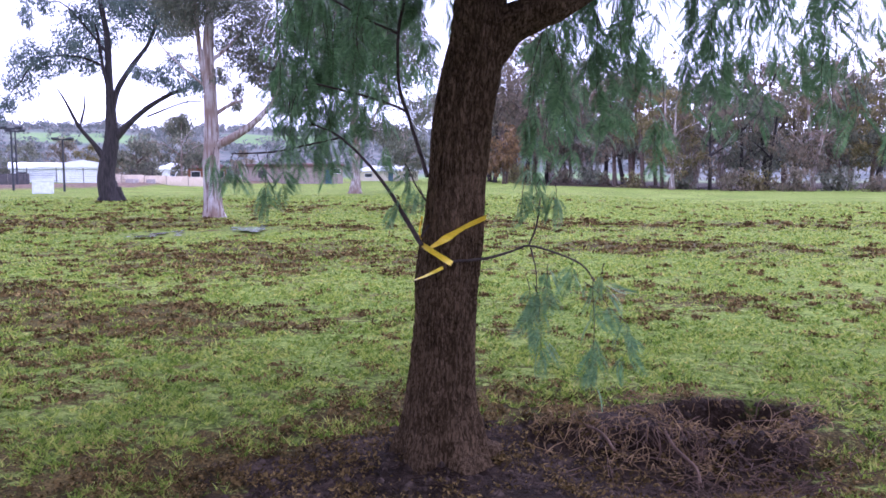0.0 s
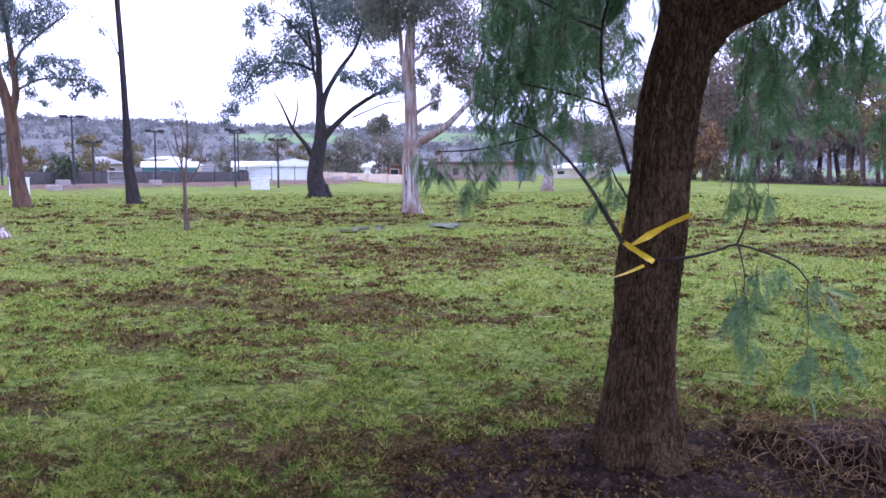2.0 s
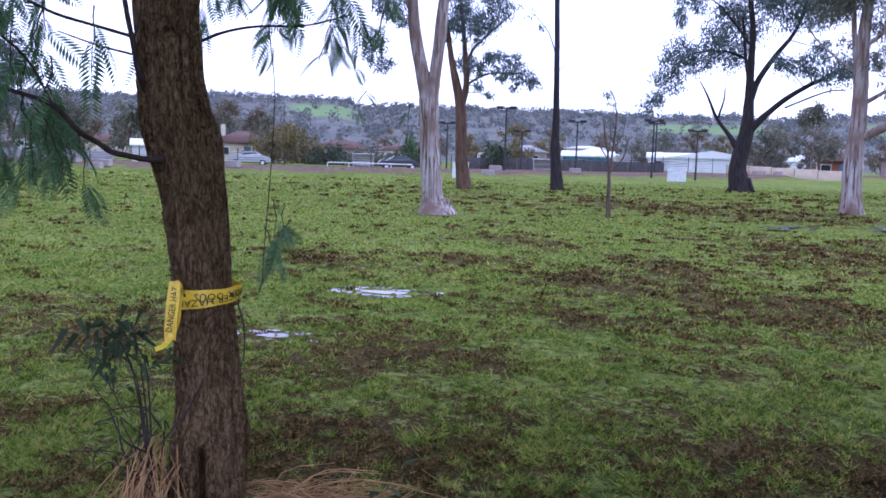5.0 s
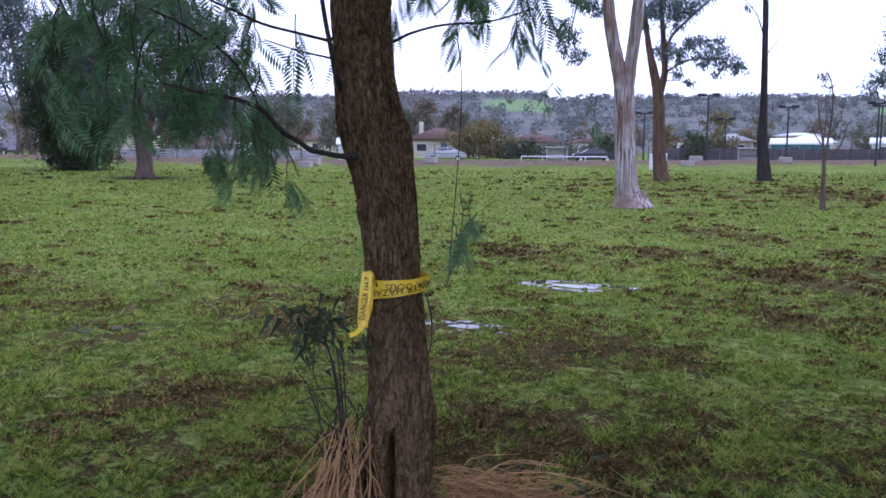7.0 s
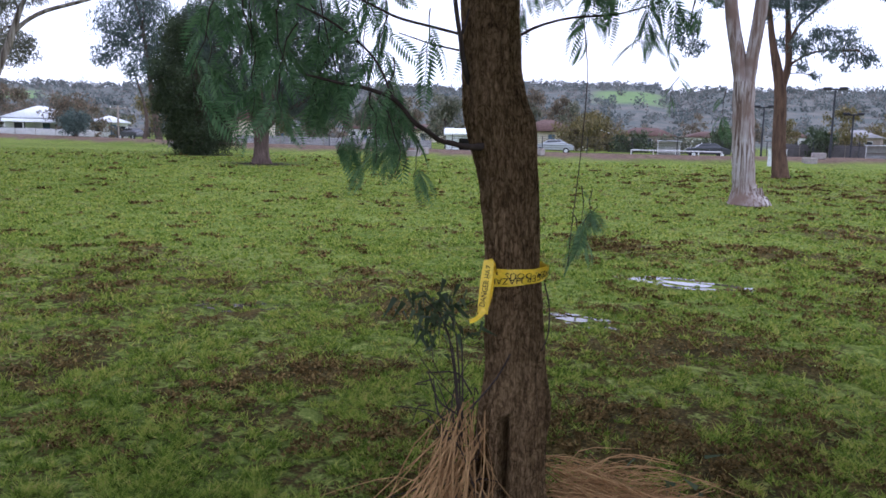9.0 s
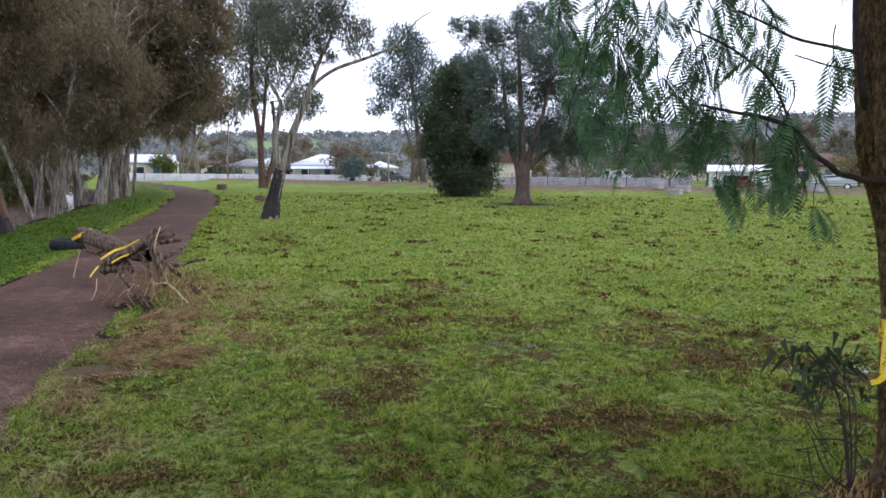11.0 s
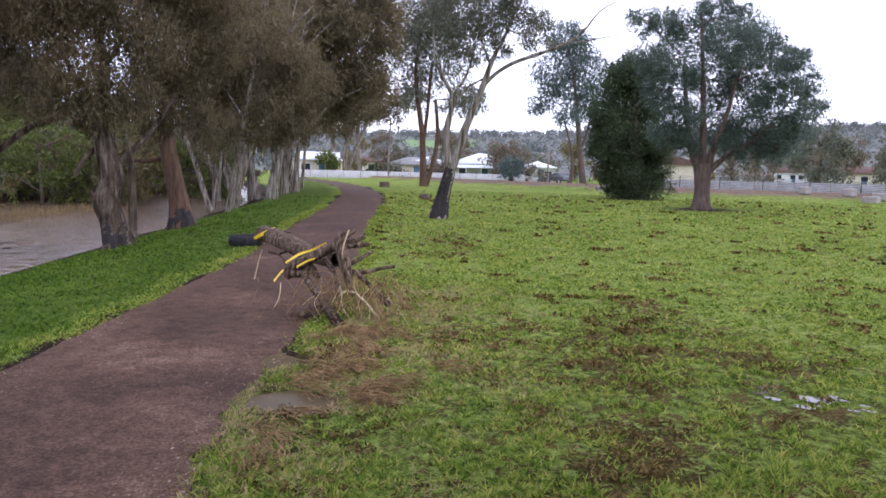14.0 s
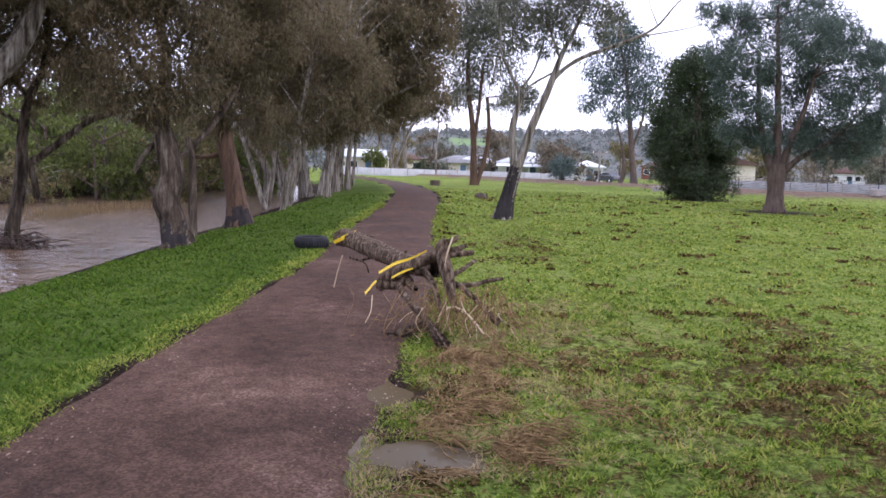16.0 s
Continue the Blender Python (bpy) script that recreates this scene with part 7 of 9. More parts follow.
def band(center, radius, z, half, tilt, span, name, parent, words="", flip=False, lift=0.006):
    """Tape wound on a trunk, seen over a span of angles, with its print."""
    cx, cy = center
    A = np.linspace(radians(span[0]), radians(span[1]), 48)
    g = Geo()
    zz = z + tilt * (A - A.mean())
    V = []
    for h in (-1, -0.3, 0.3, 1):
        rr = radius + lift + 0.004 * np.sin(7 * A + h)
        V.append(np.column_stack([cx + rr * np.cos(A), cy + rr * np.sin(A), zz + h * half]))
    V = np.stack(V, 1)
    i = np.arange(47)[:, None] * 4
    j = np.arange(3)[None]
    g.add(V.reshape(-1, 3), np.stack([i + j, i + j + 4, i + j + 5, i + j + 1], -1).reshape(-1, 4))
    b = part(name, g, "tape_yellow", parent)
    if words:
        me = text_mesh(words, half * 1.5)
        co = np.empty(len(me.vertices) * 3)
        me.vertices.foreach_get("co", co)
        co = co.reshape(-1, 3) * (-1 if flip else 1)
        ang = A.mean() + co[:, 0] / radius
        rr = radius + lift + 0.009
        out = np.column_stack([cx + rr * np.cos(ang), cy + rr * np.sin(ang), z + tilt * (ang - A.mean()) + co[:, 1]])
        me.vertices.foreach_set("co", out.ravel())
        me.update()
        part("print", me, "tape_print", b, "black capital letters")
    return b


tape = thing("hazard_tape", (-2.51, 1.02, 1.05), "yellow printed hazard tape knotted round the leaning trunk", "tape")
face = math.degrees(math.atan2(-1.25, 2.86))
band((0, 0), 0.116, 0.060, 0.023, 0.004, (face - 110, face + 250), "upper_winding", tape, "DANGER HAZARDOUS", True)
band((0, 0), 0.118, 0.038, 0.023, 0.016, (face - 100, face + 95), "lower_winding", tape, "DANGER HAZARDOUS", True, 0.010)

for at_z, pts in ((0, [(-2.38, 0.85, 1.17, 0.022), (-2.375, 0.84, 1.10, 0.024), (-2.37, 0.83, 1.03, 0.024), (-2.365, 0.825, 0.97, 0.023)]), (1, [(-2.385, 0.86, 1.13, 0.016), (-2.37, 0.85, 1.05, 0.015), (-2.36, 0.83, 0.99, 0.012), (-2.36, 0.80, 0.955, 0.010), (-2.36, 0.77, 0.945, 0.008)]), (2, [(-2.39, 0.85, 1.17, 0.018), (-2.385, 0.86, 1.145, 0.022), (-2.39, 0.88, 1.12, 0.016)])):
    g = Geo()
    ribbon(g, rel(pts, (-2.51, 1.02, 1.05)), 0.35 if at_z else 0.05)
    strip = part("loose_end" if at_z else "hanging_strip", g, "tape_yellow", tape)
    if at_z == 0:
        me = text_mesh("DANGER HAZ", 0.031)
        co = np.empty(len(me.vertices) * 3)
        me.vertices.foreach_get("co", co)
        co = co.reshape(-1, 3)
        mid = np.array([-2.375, 0.838, 1.075]) - np.array([-2.51, 1.02, 1.05])
        along = unit(np.array([-0.02, 0.04, 0.19]))
        toward = unit(np.array([2.7, -1.05, 0.0]))
        me.vertices.foreach_set("co", (mid + co[:, :1] * 0.80 * along + co[:, 1:2] * np.cross(toward, along) * 1.0 + toward * 0.008).ravel())
        me.update()
        part("print", me, "tape_print", strip, "black capital letters")

# ---- straw and twigs washed up at the second tree ----
rng = np.random.RandomState(44)
g = Geo()


def straw(geo, a, b, r, rng, bow=0.05):
    a, b = np.array(a), np.array(b)
    m = (a + b) / 2 + rng.normal(size=3) * bow
    m[2] = max(m[2], min(a[2], b[2]) - 0.01)
    tube(geo, [(*a, r), (*m, r), (*b, r * 0.7)], 4, 0, 3)


for k in range(120):
    a = rng.uniform(0, 1)
    s = (-2.47 + rng.normal() * 0.04, 0.80 + rng.normal() * 0.045, rng.uniform(0.30, 0.62))
    e = (-2.36 + 0.12 * rng.normal(), 0.63 + rng.normal() * 0.15, rng.uniform(0.0, 0.12))
    straw(g, s, e, rng.uniform(0.0014, 0.0034), rng)
for k in range(230):
    s = (-2.45 + rng.normal() * 0.10, 1.16 + abs(rng.normal()) * 0.12, rng.uniform(0.02, 0.30))
    e = (-2.45 + rng.normal() * 0.22, 1.45 + rng.uniform(0, 0.55), rng.uniform(0.0, 0.16))
    straw(g, s, e, rng.uniform(0.0014, 0.0034), rng)
for k in range(90):
    s = (-2.35 + rng.normal() * 0.2, 0.85 + rng.normal() * 0.25, 0.02 + rng.uniform(0, 0.12))
    e = (s[0] + rng.normal() * 0.3, s[1] + rng.normal() * 0.3, rng.uniform(0.0, 0.06))
    straw(g, s, e, rng.uniform(0.002, 0.004), rng)
tagged(part("straw_pile", g, "reed"), "tan flood-washed reed straw heaped against a trunk", "straw", kind="stuff")
g = Geo()
for k in range(50):
    s = (-2.46 + rng.normal() * 0.06, 0.78 + rng.normal() * 0.07, rng.uniform(0.02, 0.7))
    e = (s[0] + rng.normal() * 0.10, s[1] + rng.normal() * 0.12, max(0, s[2] + rng.normal() * 0.15))
    straw(g, s, e, rng.uniform(0.0014, 0.0042), rng, 0.03)
tagged(part("twig_clump", g, "twig"), "dark tangle of wet twigs beside the trunk", "twigs", kind="stuff")

spray = thing("leafy_sprig", (-2.47, 0.80, 0.61), "broken gum sprig with long dark leaves beside the trunk", "sprig")
g = Geo()
ends = []
for e in ((-0.03, -0.10, 0.36), (-0.07, -0.17, 0.38), (0.0, -0.05, 0.30), (-0.05, -0.13, 0.30)):
    tube(g, [(0, 0, -0.25, 0.005), (e[0] * 0.4 + 0.02, e[1] * 0.4, e[2] * 0.7, 0.003), (e[0], e[1], e[2] + 0.03, 0.002)], 5, 0, 3)
    ends.append((*e, 0.06, 1.0))
part("stem", g, "twig", spray)
g = Geo()
leaves(g, rng, ends, 0.080, 0.019, 0.8, 2.2, 0.35)
part("foliage", g, "leaf_conifer", spray, kind="stuff")
spray = thing("leafy_sprig", (-2.42, 1.80, 0.0), "broken gum sprig with long dark leaves lying on straw", "sprig")
g = Geo()
leaves(g, rng, [(0, 0, 0.08, 0.12, 0.6), (0.05, 0.12, 0.06, 0.10, 0.5)], 0.14, 0.02, 0.3, 0.5, 0.35)
part("foliage", g, "leaf_conifer", spray, kind="stuff")

# ---- stranded log on the path ----
LOG_AT = (-10.3, -4.3, 0.0)
log = thing("driftwood_log", LOG_AT, "weathered uprooted log with splayed roots lying across the path", "log")
g = pepper_trunk(rel(LOG_BODY, LOG_AT), 5, 32, 8, 0.05)
part("trunk", g, "deadwood", log, smooth=True)
rng = np.random.RandomState(8)
for p in LOG_ROOTS:
    part("root", pepper_trunk(rel(p, LOG_AT), rng.randint(50), 16, 6, 0.018), "deadwood", log, smooth=True)
g = Geo()
for k in range(240):
    a = rng.uniform(0, 1)
    s = np.array((-9.3 - 1.3 * rng.uniform(0, 1), -3.75 - 0.35 * rng.normal(), rng.uniform(0.15, 0.55)))
    e = s + np.array((rng.normal() * 0.16 + 0.1, rng.normal() * 0.16, -s[2] * rng.uniform(0.4, 1.0)))
    straw(g, s - np.array(LOG_AT), e - np.array(LOG_AT), rng.uniform(0.002, 0.005), rng, 0.06)
part("root_hair", g, "reed_brown", log, kind="stuff")
g = Geo()
for k in range(16):
    s = np.array((-9.15 - 0.9 * rng.uniform(0, 1), -3.65 - 0.25 * rng.normal(), rng.uniform(0.1, 0.42)))
    e = s + np.array((rng.normal() * 0.12 + 0.08, rng.normal() * 0.12, -s[2] * rng.uniform(0.5, 1.0)))
    straw(g, s - np.array(LOG_AT), e - np.array(LOG_AT), rng.uniform(0.002, 0.005), rng, 0.05)
for p in LOG_REEDS:
    tube(g, rel(p, LOG_AT), 5, 0, 3)
part("caught_straw", g, "reed_pale", log, kind="stuff")
tape = thing("hazard_tape", LOG_AT, "yellow hazard tape strips tied to the stranded log", "tape")
for p in LOG_TAPES:
    g = Geo()
    q = rel(p, LOG_AT)
    q[:, 3] *= 0.8
    ribbon(g, q, 0.2)
    part("strip", g, "tape_yellow", tape)
g = Geo()
for x, y, rx, ry, n, lay in ((-8.95, -3.40, 0.42, 0.24, 420, 0.3), (-8.1, -3.30, 0.30, 0.12, 150, 0.5), (-7.40, -3.15, 0.30, 0.12, 260, 2.2), (-6.72, -2.82, 0.26, 0.12, 240, 2.0), (-6.95, -3.35, 0.25, 0.12, 90, 1.2), (-5.9, -3.2, 0.4, 0.08, 60, 0.4), (-5.2, -3.1, 0.4, 0.08, 60, 0.2), (-7.2, -2.5, 0.7, 0.25, 60, 1.0)):
    # each wad is a few combed bundles, with loose straws across them
    bundles = [(x + rng.normal() * rx * 0.6, y + rng.normal() * ry * 0.7, lay + rng.normal() * 0.5, rng.uniform(0.02, 0.09)) for _ in range(max(3, n // 22))]
    for k in range(n):
        bx, by, a, h = bundles[k % len(bundles)]
        a += rng.normal() * (0.22 if k % 4 else 1.4)
        s = np.array((bx + rng.normal() * 0.05, by + rng.normal() * 0.05, 0.0))
        e = s + np.array((math.cos(a), math.sin(a), 0)) * rng.uniform(0.08, 0.30)
        s[2] = float(ground_z(s[0], s[1])) + h * rng.uniform(0.5, 1.2)
        e[2] = float(ground_z(e[0], e[1])) + 0.006 + abs(rng.normal()) * 0.02
        straw(g, s, e, rng.uniform(0.0018, 0.0042), rng, 0.03)
tagged(part("flood_straw", g, "reed_brown"), "brown straw debris washed up along the path's edge", "straw", kind="stuff")


def tyre(at):
    top = thing("tyre", at, "old black car tyre lying flat on the grass", "tyre")
    bm = bmesh.new()
    prof = [(0.19, 0.03), (0.20, 0.0), (0.27, -0.012), (0.315, 0.01), (0.335, 0.05), (0.335, 0.17), (0.315, 0.21), (0.27, 0.232), (0.20, 0.22), (0.19, 0.19)]
    n = 36
    rows = [[bm.verts.new((r * math.cos(2 * math.pi * k / n), r * math.sin(2 * math.pi * k / n), z)) for r, z in prof] for k in range(n)]
    for k in range(n):
        for j in range(len(prof)):
            bm.faces.new((rows[k][j], rows[(k + 1) % n][j], rows[(k + 1) % n][(j + 1) % len(prof)], rows[k][(j + 1) % len(prof)]))
    bmesh.ops.recalc_face_normals(bm, faces=bm.faces)
    me = bpy.data.meshes.new("casing")
    bm.to_mesh(me)
    bm.free()
    part("casing", me, "rubber", top, smooth=True)
    g = Geo()
    for k in range(40):
        a = 2 * math.pi * k / 40
        c, s = math.cos(a), math.sin(a)
        v = [(0.334 * c - 0.014 * s * q, 0.334 * s + 0.014 * c * q, z) for q in (-1, 1) for z in (0.05, 0.17)] + [(0.343 * c - 0.012 * s * q, 0.343 * s + 0.012 * c * q, z) for q in (-1, 1) for z in (0.055, 0.165)]
        g.add(v, [(4, 5, 7, 6), (0, 1, 5, 4), (2, 6, 7, 3), (0, 4, 6, 2), (1, 3, 7, 5)])
    part("tread", g, "rubber", top)


tyre((-17.3, -8.2, float(ground_z(-17.3, -8.2))))

# debris at the foot of the bank gum, dead reeds in the flood
g = Geo()
for k in range(420):
    s = np.array((-19.6 + rng.normal() * 0.55, -17.1 + rng.normal() * 0.75, 0))
    s[2] = WATER_Z - 0.15 + max(0.0, 0.75 - 0.6 * math.hypot(s[0] + 19.6, s[1] + 17.1)) * rng.uniform(0, 1)
    e = s + rng.normal(size=3) * np.array([0.35, 0.4, 0.10])
    straw(g, s, e, rng.uniform(0.008, 0.022), rng, 0.08)
tagged(part("debris_pile", g, "bark_brown"), "dark flood debris heaped round a gum's foot", "debris", kind="stuff")
g = Geo()
for k in range(1500):
    u = rng.uniform(0, 1)
    x, y = -27 - 12 * u + rng.normal() * 0.8, -22.5 - 2.2 * u + rng.normal() * 0.7
    h = rng.uniform(0.2, 0.55)
    tube(g, [(x, y, WATER_Z - 0.1, 0.012), (x + rng.normal() * 0.12, y + rng.normal() * 0.12, WATER_Z + h, 0.004)], 3, 0, 1)
tagged(part("dead_reeds", g, "reed_dull"), "brown dead reeds standing in the flooded river", "reeds", kind="stuff")

# ---- roots and clods in the washed-out soil ----
g = Geo()
for k in range(330):
    s = np.array((1.75 + rng.normal() * 0.40, 5.05 + rng.normal() * 0.38, 0))
    e = s + np.array((rng.normal() * 0.13, rng.normal() * 0.11, 0))
    s[2] = float(ground_z(s[0], s[1])) + 0.01 + abs(rng.normal()) * 0.03
    e[2] = float(ground_z(e[0], e[1])) + 0.01 + abs(rng.normal()) * 0.03
    straw(g, s, e, rng.uniform(0.0015, 0.0042), rng, 0.035)
for k in range(120):
    x = rng.uniform(0.75, 1.7)
    y = 5.12 + 0.06 * x + rng.normal() * 0.05
    z = float(ground_z(x, y)) + 0.02
    straw(g, (x, y, z), (x + rng.normal() * 0.05, y - rng.uniform(0.02, 0.12), z - rng.uniform(0.0, 0.12)), rng.uniform(0.0015, 0.004), rng, 0.02)
tube(g, [(0.85, 5.2, 0.04, 0.008), (0.95, 5.0, 0.06, 0.010), (1.02, 4.85, 0.0, 0.010)], 8, 0.15, 4, rng)
tube(g, [(1.36, 5.15, 0.03, 0.010), (1.40, 5.02, -0.03, 0.012), (1.50, 4.86, -0.10, 0.012), (1.50, 4.72, -0.14, 0.010)], 8, 0.15, 4, rng)
tagged(part("bared_roots", g, "bark_red"), "bared tree roots tangled in washed-out soil", "roots", kind="stuff")
g = Geo()
for k in range(520):
    a, q = rng.uniform(0, 6.28), rng.uniform(0.75, 1.35)
    s = np.array((1.85 + 0.52 * q * math.cos(a), 5.70 + 0.36 * q * math.sin(a), 0)) if k % 2 else np.array((rng.uniform(0.55, 1.7), 5.10 + rng.normal() * 0.12, 0))
    e = s + np.array((rng.normal() * 0.07, rng.normal() * 0.07, 0))
    s[2], e[2] = (float(ground_z(w[0], w[1])) + 0.008 + abs(rng.normal()) * 0.03 for w in (s, e))
    straw(g, s, e, rng.uniform(0.0012, 0.0036), rng, 0.03)
tagged(part("hole_straw", g, "reed_brown"), "pale brown straw and rootlets round a washed-out hole", "straw", kind="stuff")

# ---- puddles ----
puddle(-8.25, 23.6, 1.7, 0.75, 110, 1, lift=0.05, pieces=7, main=0.55)
puddle(-10.2, 21.6, 1.6, 0.75, 100, 2, lift=0.04, pieces=10, main=0.3)
puddle(-7.5, 5.65, 0.80, 0.34, 42, 3, lift=0.008, pieces=16)
puddle(-8.0, 5.25, 0.36, 0.18, 42, 4, lift=0.008, pieces=9)
puddle(-6.1, 3.3, 0.42, 0.24, 40, 5, lift=0.009, pieces=12)
puddle(-7.45, 0.40, 0.42, 0.24, 60, 6, "puddle", 0.004, 14)
puddle(-7.75, -3.84, 0.80, 0.60, 10, 7, "puddle_mud", 0.022, 1, 0.8, 1.1)
puddle(-6.50, -3.42, 0.66, 1.0, 0, 8, "puddle_mud", 0.025, 1, 0.8, 1.1)
puddle(-4.5, -3.40, 0.50, 0.28, 40, 10, "puddle_mud", 0.002, 1, 0.62, 0.45)


# ---- turf, litter and clods, too many to count ----
def scatter(n, rmin, rmax, seed, power=1.0):
    """Places on the lawn, thinning out with distance."""
    r = np.random.RandomState(seed)
    u = r.uniform(0, 1, n)
    rad = rmin * (rmax / rmin) ** (u ** power)
    az = np.radians(r.uniform(-40, 150, n))
    return -0.8 - rad * np.sin(az), -0.6 + rad * np.cos(az), rad, r


def turf_z(x, y):
    rad = np.hypot(x + 0.8, y + 0.6)
    m = mud_at(x, y)
    return ground_z(x, y) + (1 - sstep(14, 22, rad)) * (0.05 * m * (fbm(x, y, 4.0, 3) - 0.3) + 0.012 * (fbm(x, y, 5.0, 3) - 0.5)), m


def turf(n, rmin, rmax, seed, bank):
    """Blades in tufts; the river bank carries a closed, longer sward."""
    x, y, rad, r = scatter(n, rmin, rmax, seed, 1.0)
    s = line_side(PATH_LINE, x, y)
    strip = line_side(STRIP_LINE, x, y)
    ok = (s > PATH_HALF - 0.2) & (s < 6.0) if bank else (s < 0.36 - PATH_HALF) & ((strip < r.uniform(-0.5, 1.5, n)) | (strip > 13))
    x, y, rad, s = x[ok], y[ok], rad[ok], s[ok]
    keep = rad < rmax - 24 * r.uniform(0, 1, len(x)) ** 1.5
    x, y, rad, s = x[keep], y[keep], rad[keep], s[keep]
    k = len(x)
    z, m = turf_z(x, y)
    tuft = 0.6 * fbm(x, y, 13.0, 2) + 0.4 * fbm(x, y, 2.6, 3)
    edge = np.abs(s) > path_half(x, s) - 0.10 + 0.35 * (fbm(x, y, 2.0, 3) - 0.5)
    if bank:
        ok = edge & (soil_at(x, y) < r.uniform(0.3, 0.7, k))
    else:
        ok = edge & (1.1 * m + (5.2 + 2.5 * worn_shade_at(x, y)) * (0.495 - tuft) + 0.42 * worn_shade_at(x, y) < r.uniform(0.05, 0.45, k)) & (soil_at(x, y) < r.uniform(0.05, 0.6, k))
    for px, py, pr in ((-7.75, -3.84, 0.25), (-6.50, -3.28, 0.24), (-4.5, -3.40, 0.26), (-8.25, 23.6, 1.2), (-10.2, 21.6, 1.1), (-7.5, 5.65, 0.34), (-6.1, 3.3, 0.17), (-7.45, 0.40, 0.15)):
        ok &= np.hypot(x - px, (y - py) * 0.8) > pr
    x, y, z, rad, tuft = x[ok], y[ok], z[ok], rad[ok], tuft[ok]
    k = len(x)
    h = (0.009 + 0.015 * r.uniform(0, 1, k) ** 2) * (0.55 + 2.1 * sstep(0.42, 0.64, tuft) + 0.5 * bank) * (1 + 0.008 * rad)
    w = np.maximum(0.0038, rad * 0.0011) * r.uniform(0.6, 1.6, k)
    a = r.uniform(0, 2 * np.pi, k)
    lean = r.normal(size=(k, 2)) * 1.05
    side = np.column_stack([np.cos(a), np.sin(a), np.zeros(k)]) * w[:, None]
    b = np.column_stack([x, y, z - 0.004])
    tip = b + np.column_stack([lean[:, 0] * h, lean[:, 1] * h, h])
    g = Geo()
    g.add(np.stack([b - side, b + side, tip], 1).reshape(-1, 3), np.arange(3 * k).reshape(-1, 3))
    return g


tagged(part("grass", turf(1600000, 1.6, 60, 61, False), "grass_blade"), "short wet green lawn grass", "grass", kind="stuff")


def fringe(n, seed):
    """Straggling grass that grows over both edges of the path."""
    r = np.random.RandomState(seed)
    line = smooth_line([(a, b, 0, 1) for a, b in PATH_LINE], 40)[:, :2]
    line = line[(line[:, 0] > -34) & (line[:, 0] < 4)]
    i = r.randint(0, len(line) - 1, n)
    d = unit(line[i + 1] - line[i])
    side = r.choice([-1.0, 1.0], n)
    c = line[i] + (line[i + 1] - line[i]) * r.uniform(0, 1, (n, 1))
    half = np.where(side < 0, path_half(c[:, 0], -1), PATH_HALF)
    off = half + 0.10 + 0.5 * (fbm(c[:, 0] + 9 * side, c[:, 1], 1.7, 3) - 0.5) + r.normal(size=n) * 0.10
    x, y = c[:, 0] - d[:, 1] * side * off, c[:, 1] + d[:, 0] * side * off
    z = np.maximum(ground_z(x, y), 0.0 + hill_height(x, y) - 0.02)
    dry = (np.hypot(x + 7.75, y + 3.86) > 0.33) & (np.hypot(x + 6.5, y + 3.32) > 0.30)
    x, y, z, n = x[dry], y[dry], z[dry], int(dry.sum())
    rad = np.hypot(x + 0.8, y + 0.6)
    h = (0.014 + 0.030 * r.uniform(0, 1, n) ** 2) * (1 + 0.01 * rad)
    w = np.maximum(0.0036, rad * 0.0009) * r.uniform(0.6, 1.4, n)
    a = r.uniform(0, 2 * np.pi, n)
    b = np.column_stack([x, y, z - 0.004])
    q = np.column_stack([np.cos(a), np.sin(a), np.zeros(n)]) * w[:, None]
    tip = b + np.column_stack([r.normal(size=n) * h, r.normal(size=n) * h, h])
    g = Geo()
    g.add(np.stack([b - q, b + q, tip], 1).reshape(-1, 3), np.arange(3 * n).reshape(-1, 3))
    return g


def tufts(n, seed):
    """Small leafy rosettes that stand up from the thin turf."""
    x, y, rad, r = scatter(n, 1.8, 13, seed)
    s = line_side(PATH_LINE, x, y)
    z, m = turf_z(x, y)
    ok = (s < 0.15 - PATH_HALF) & (soil_at(x, y) < 0.3) & (m < 0.42) & (fbm(x + 7, y, 3.0, 3) + 0.25 * fbm(x, y, 11.0, 2) > r.uniform(0.50, 0.74, n))
    x, y, z, rad = x[ok], y[ok], z[ok], rad[ok]
    k, b = len(x), 8
    q = np.maximum(0.010, 0.0024 * rad) * r.uniform(0.6, 1.5, k)
    a = r.uniform(0, 6.28, (k, 1)) + np.arange(b)[None] * 6.28 / b + r.normal(size=(k, b)) * 0.3
    out = q[:, None] * r.uniform(0.5, 1.3, (k, b))
    up = q[:, None] * r.uniform(0.5, 1.3, (k, b))
    o = np.stack([np.repeat(c[:, None], b, 1) for c in (x, y, z)], -1)
    d = np.stack([np.cos(a), np.sin(a), a * 0], -1)
    w = np.stack([-np.sin(a), np.cos(a), a * 0], -1) * (0.34 * q)[:, None, None]
    mid = o + d * out[..., None] * 0.35 + np.stack([a * 0, a * 0, up * 0.7], -1)
    tip = o + d * out[..., None] + np.stack([a * 0, a * 0, up], -1)
    g = Geo()
    g.add(np.stack([mid - w, o, mid + w, tip], 2).reshape(-1, 3), np.arange(4 * k * b).reshape(-1, 4))
    return g


tagged(part("grass_tufts", tufts(42000, 73), "grass_tuft"), "bright green leafy tufts standing in thin lawn", "grass", kind="stuff")
tagged(part("fringe_grass", fringe(60000, 71), "grass_blade"), "straggling yellowish grass along the path's edges", "grass", kind="stuff")


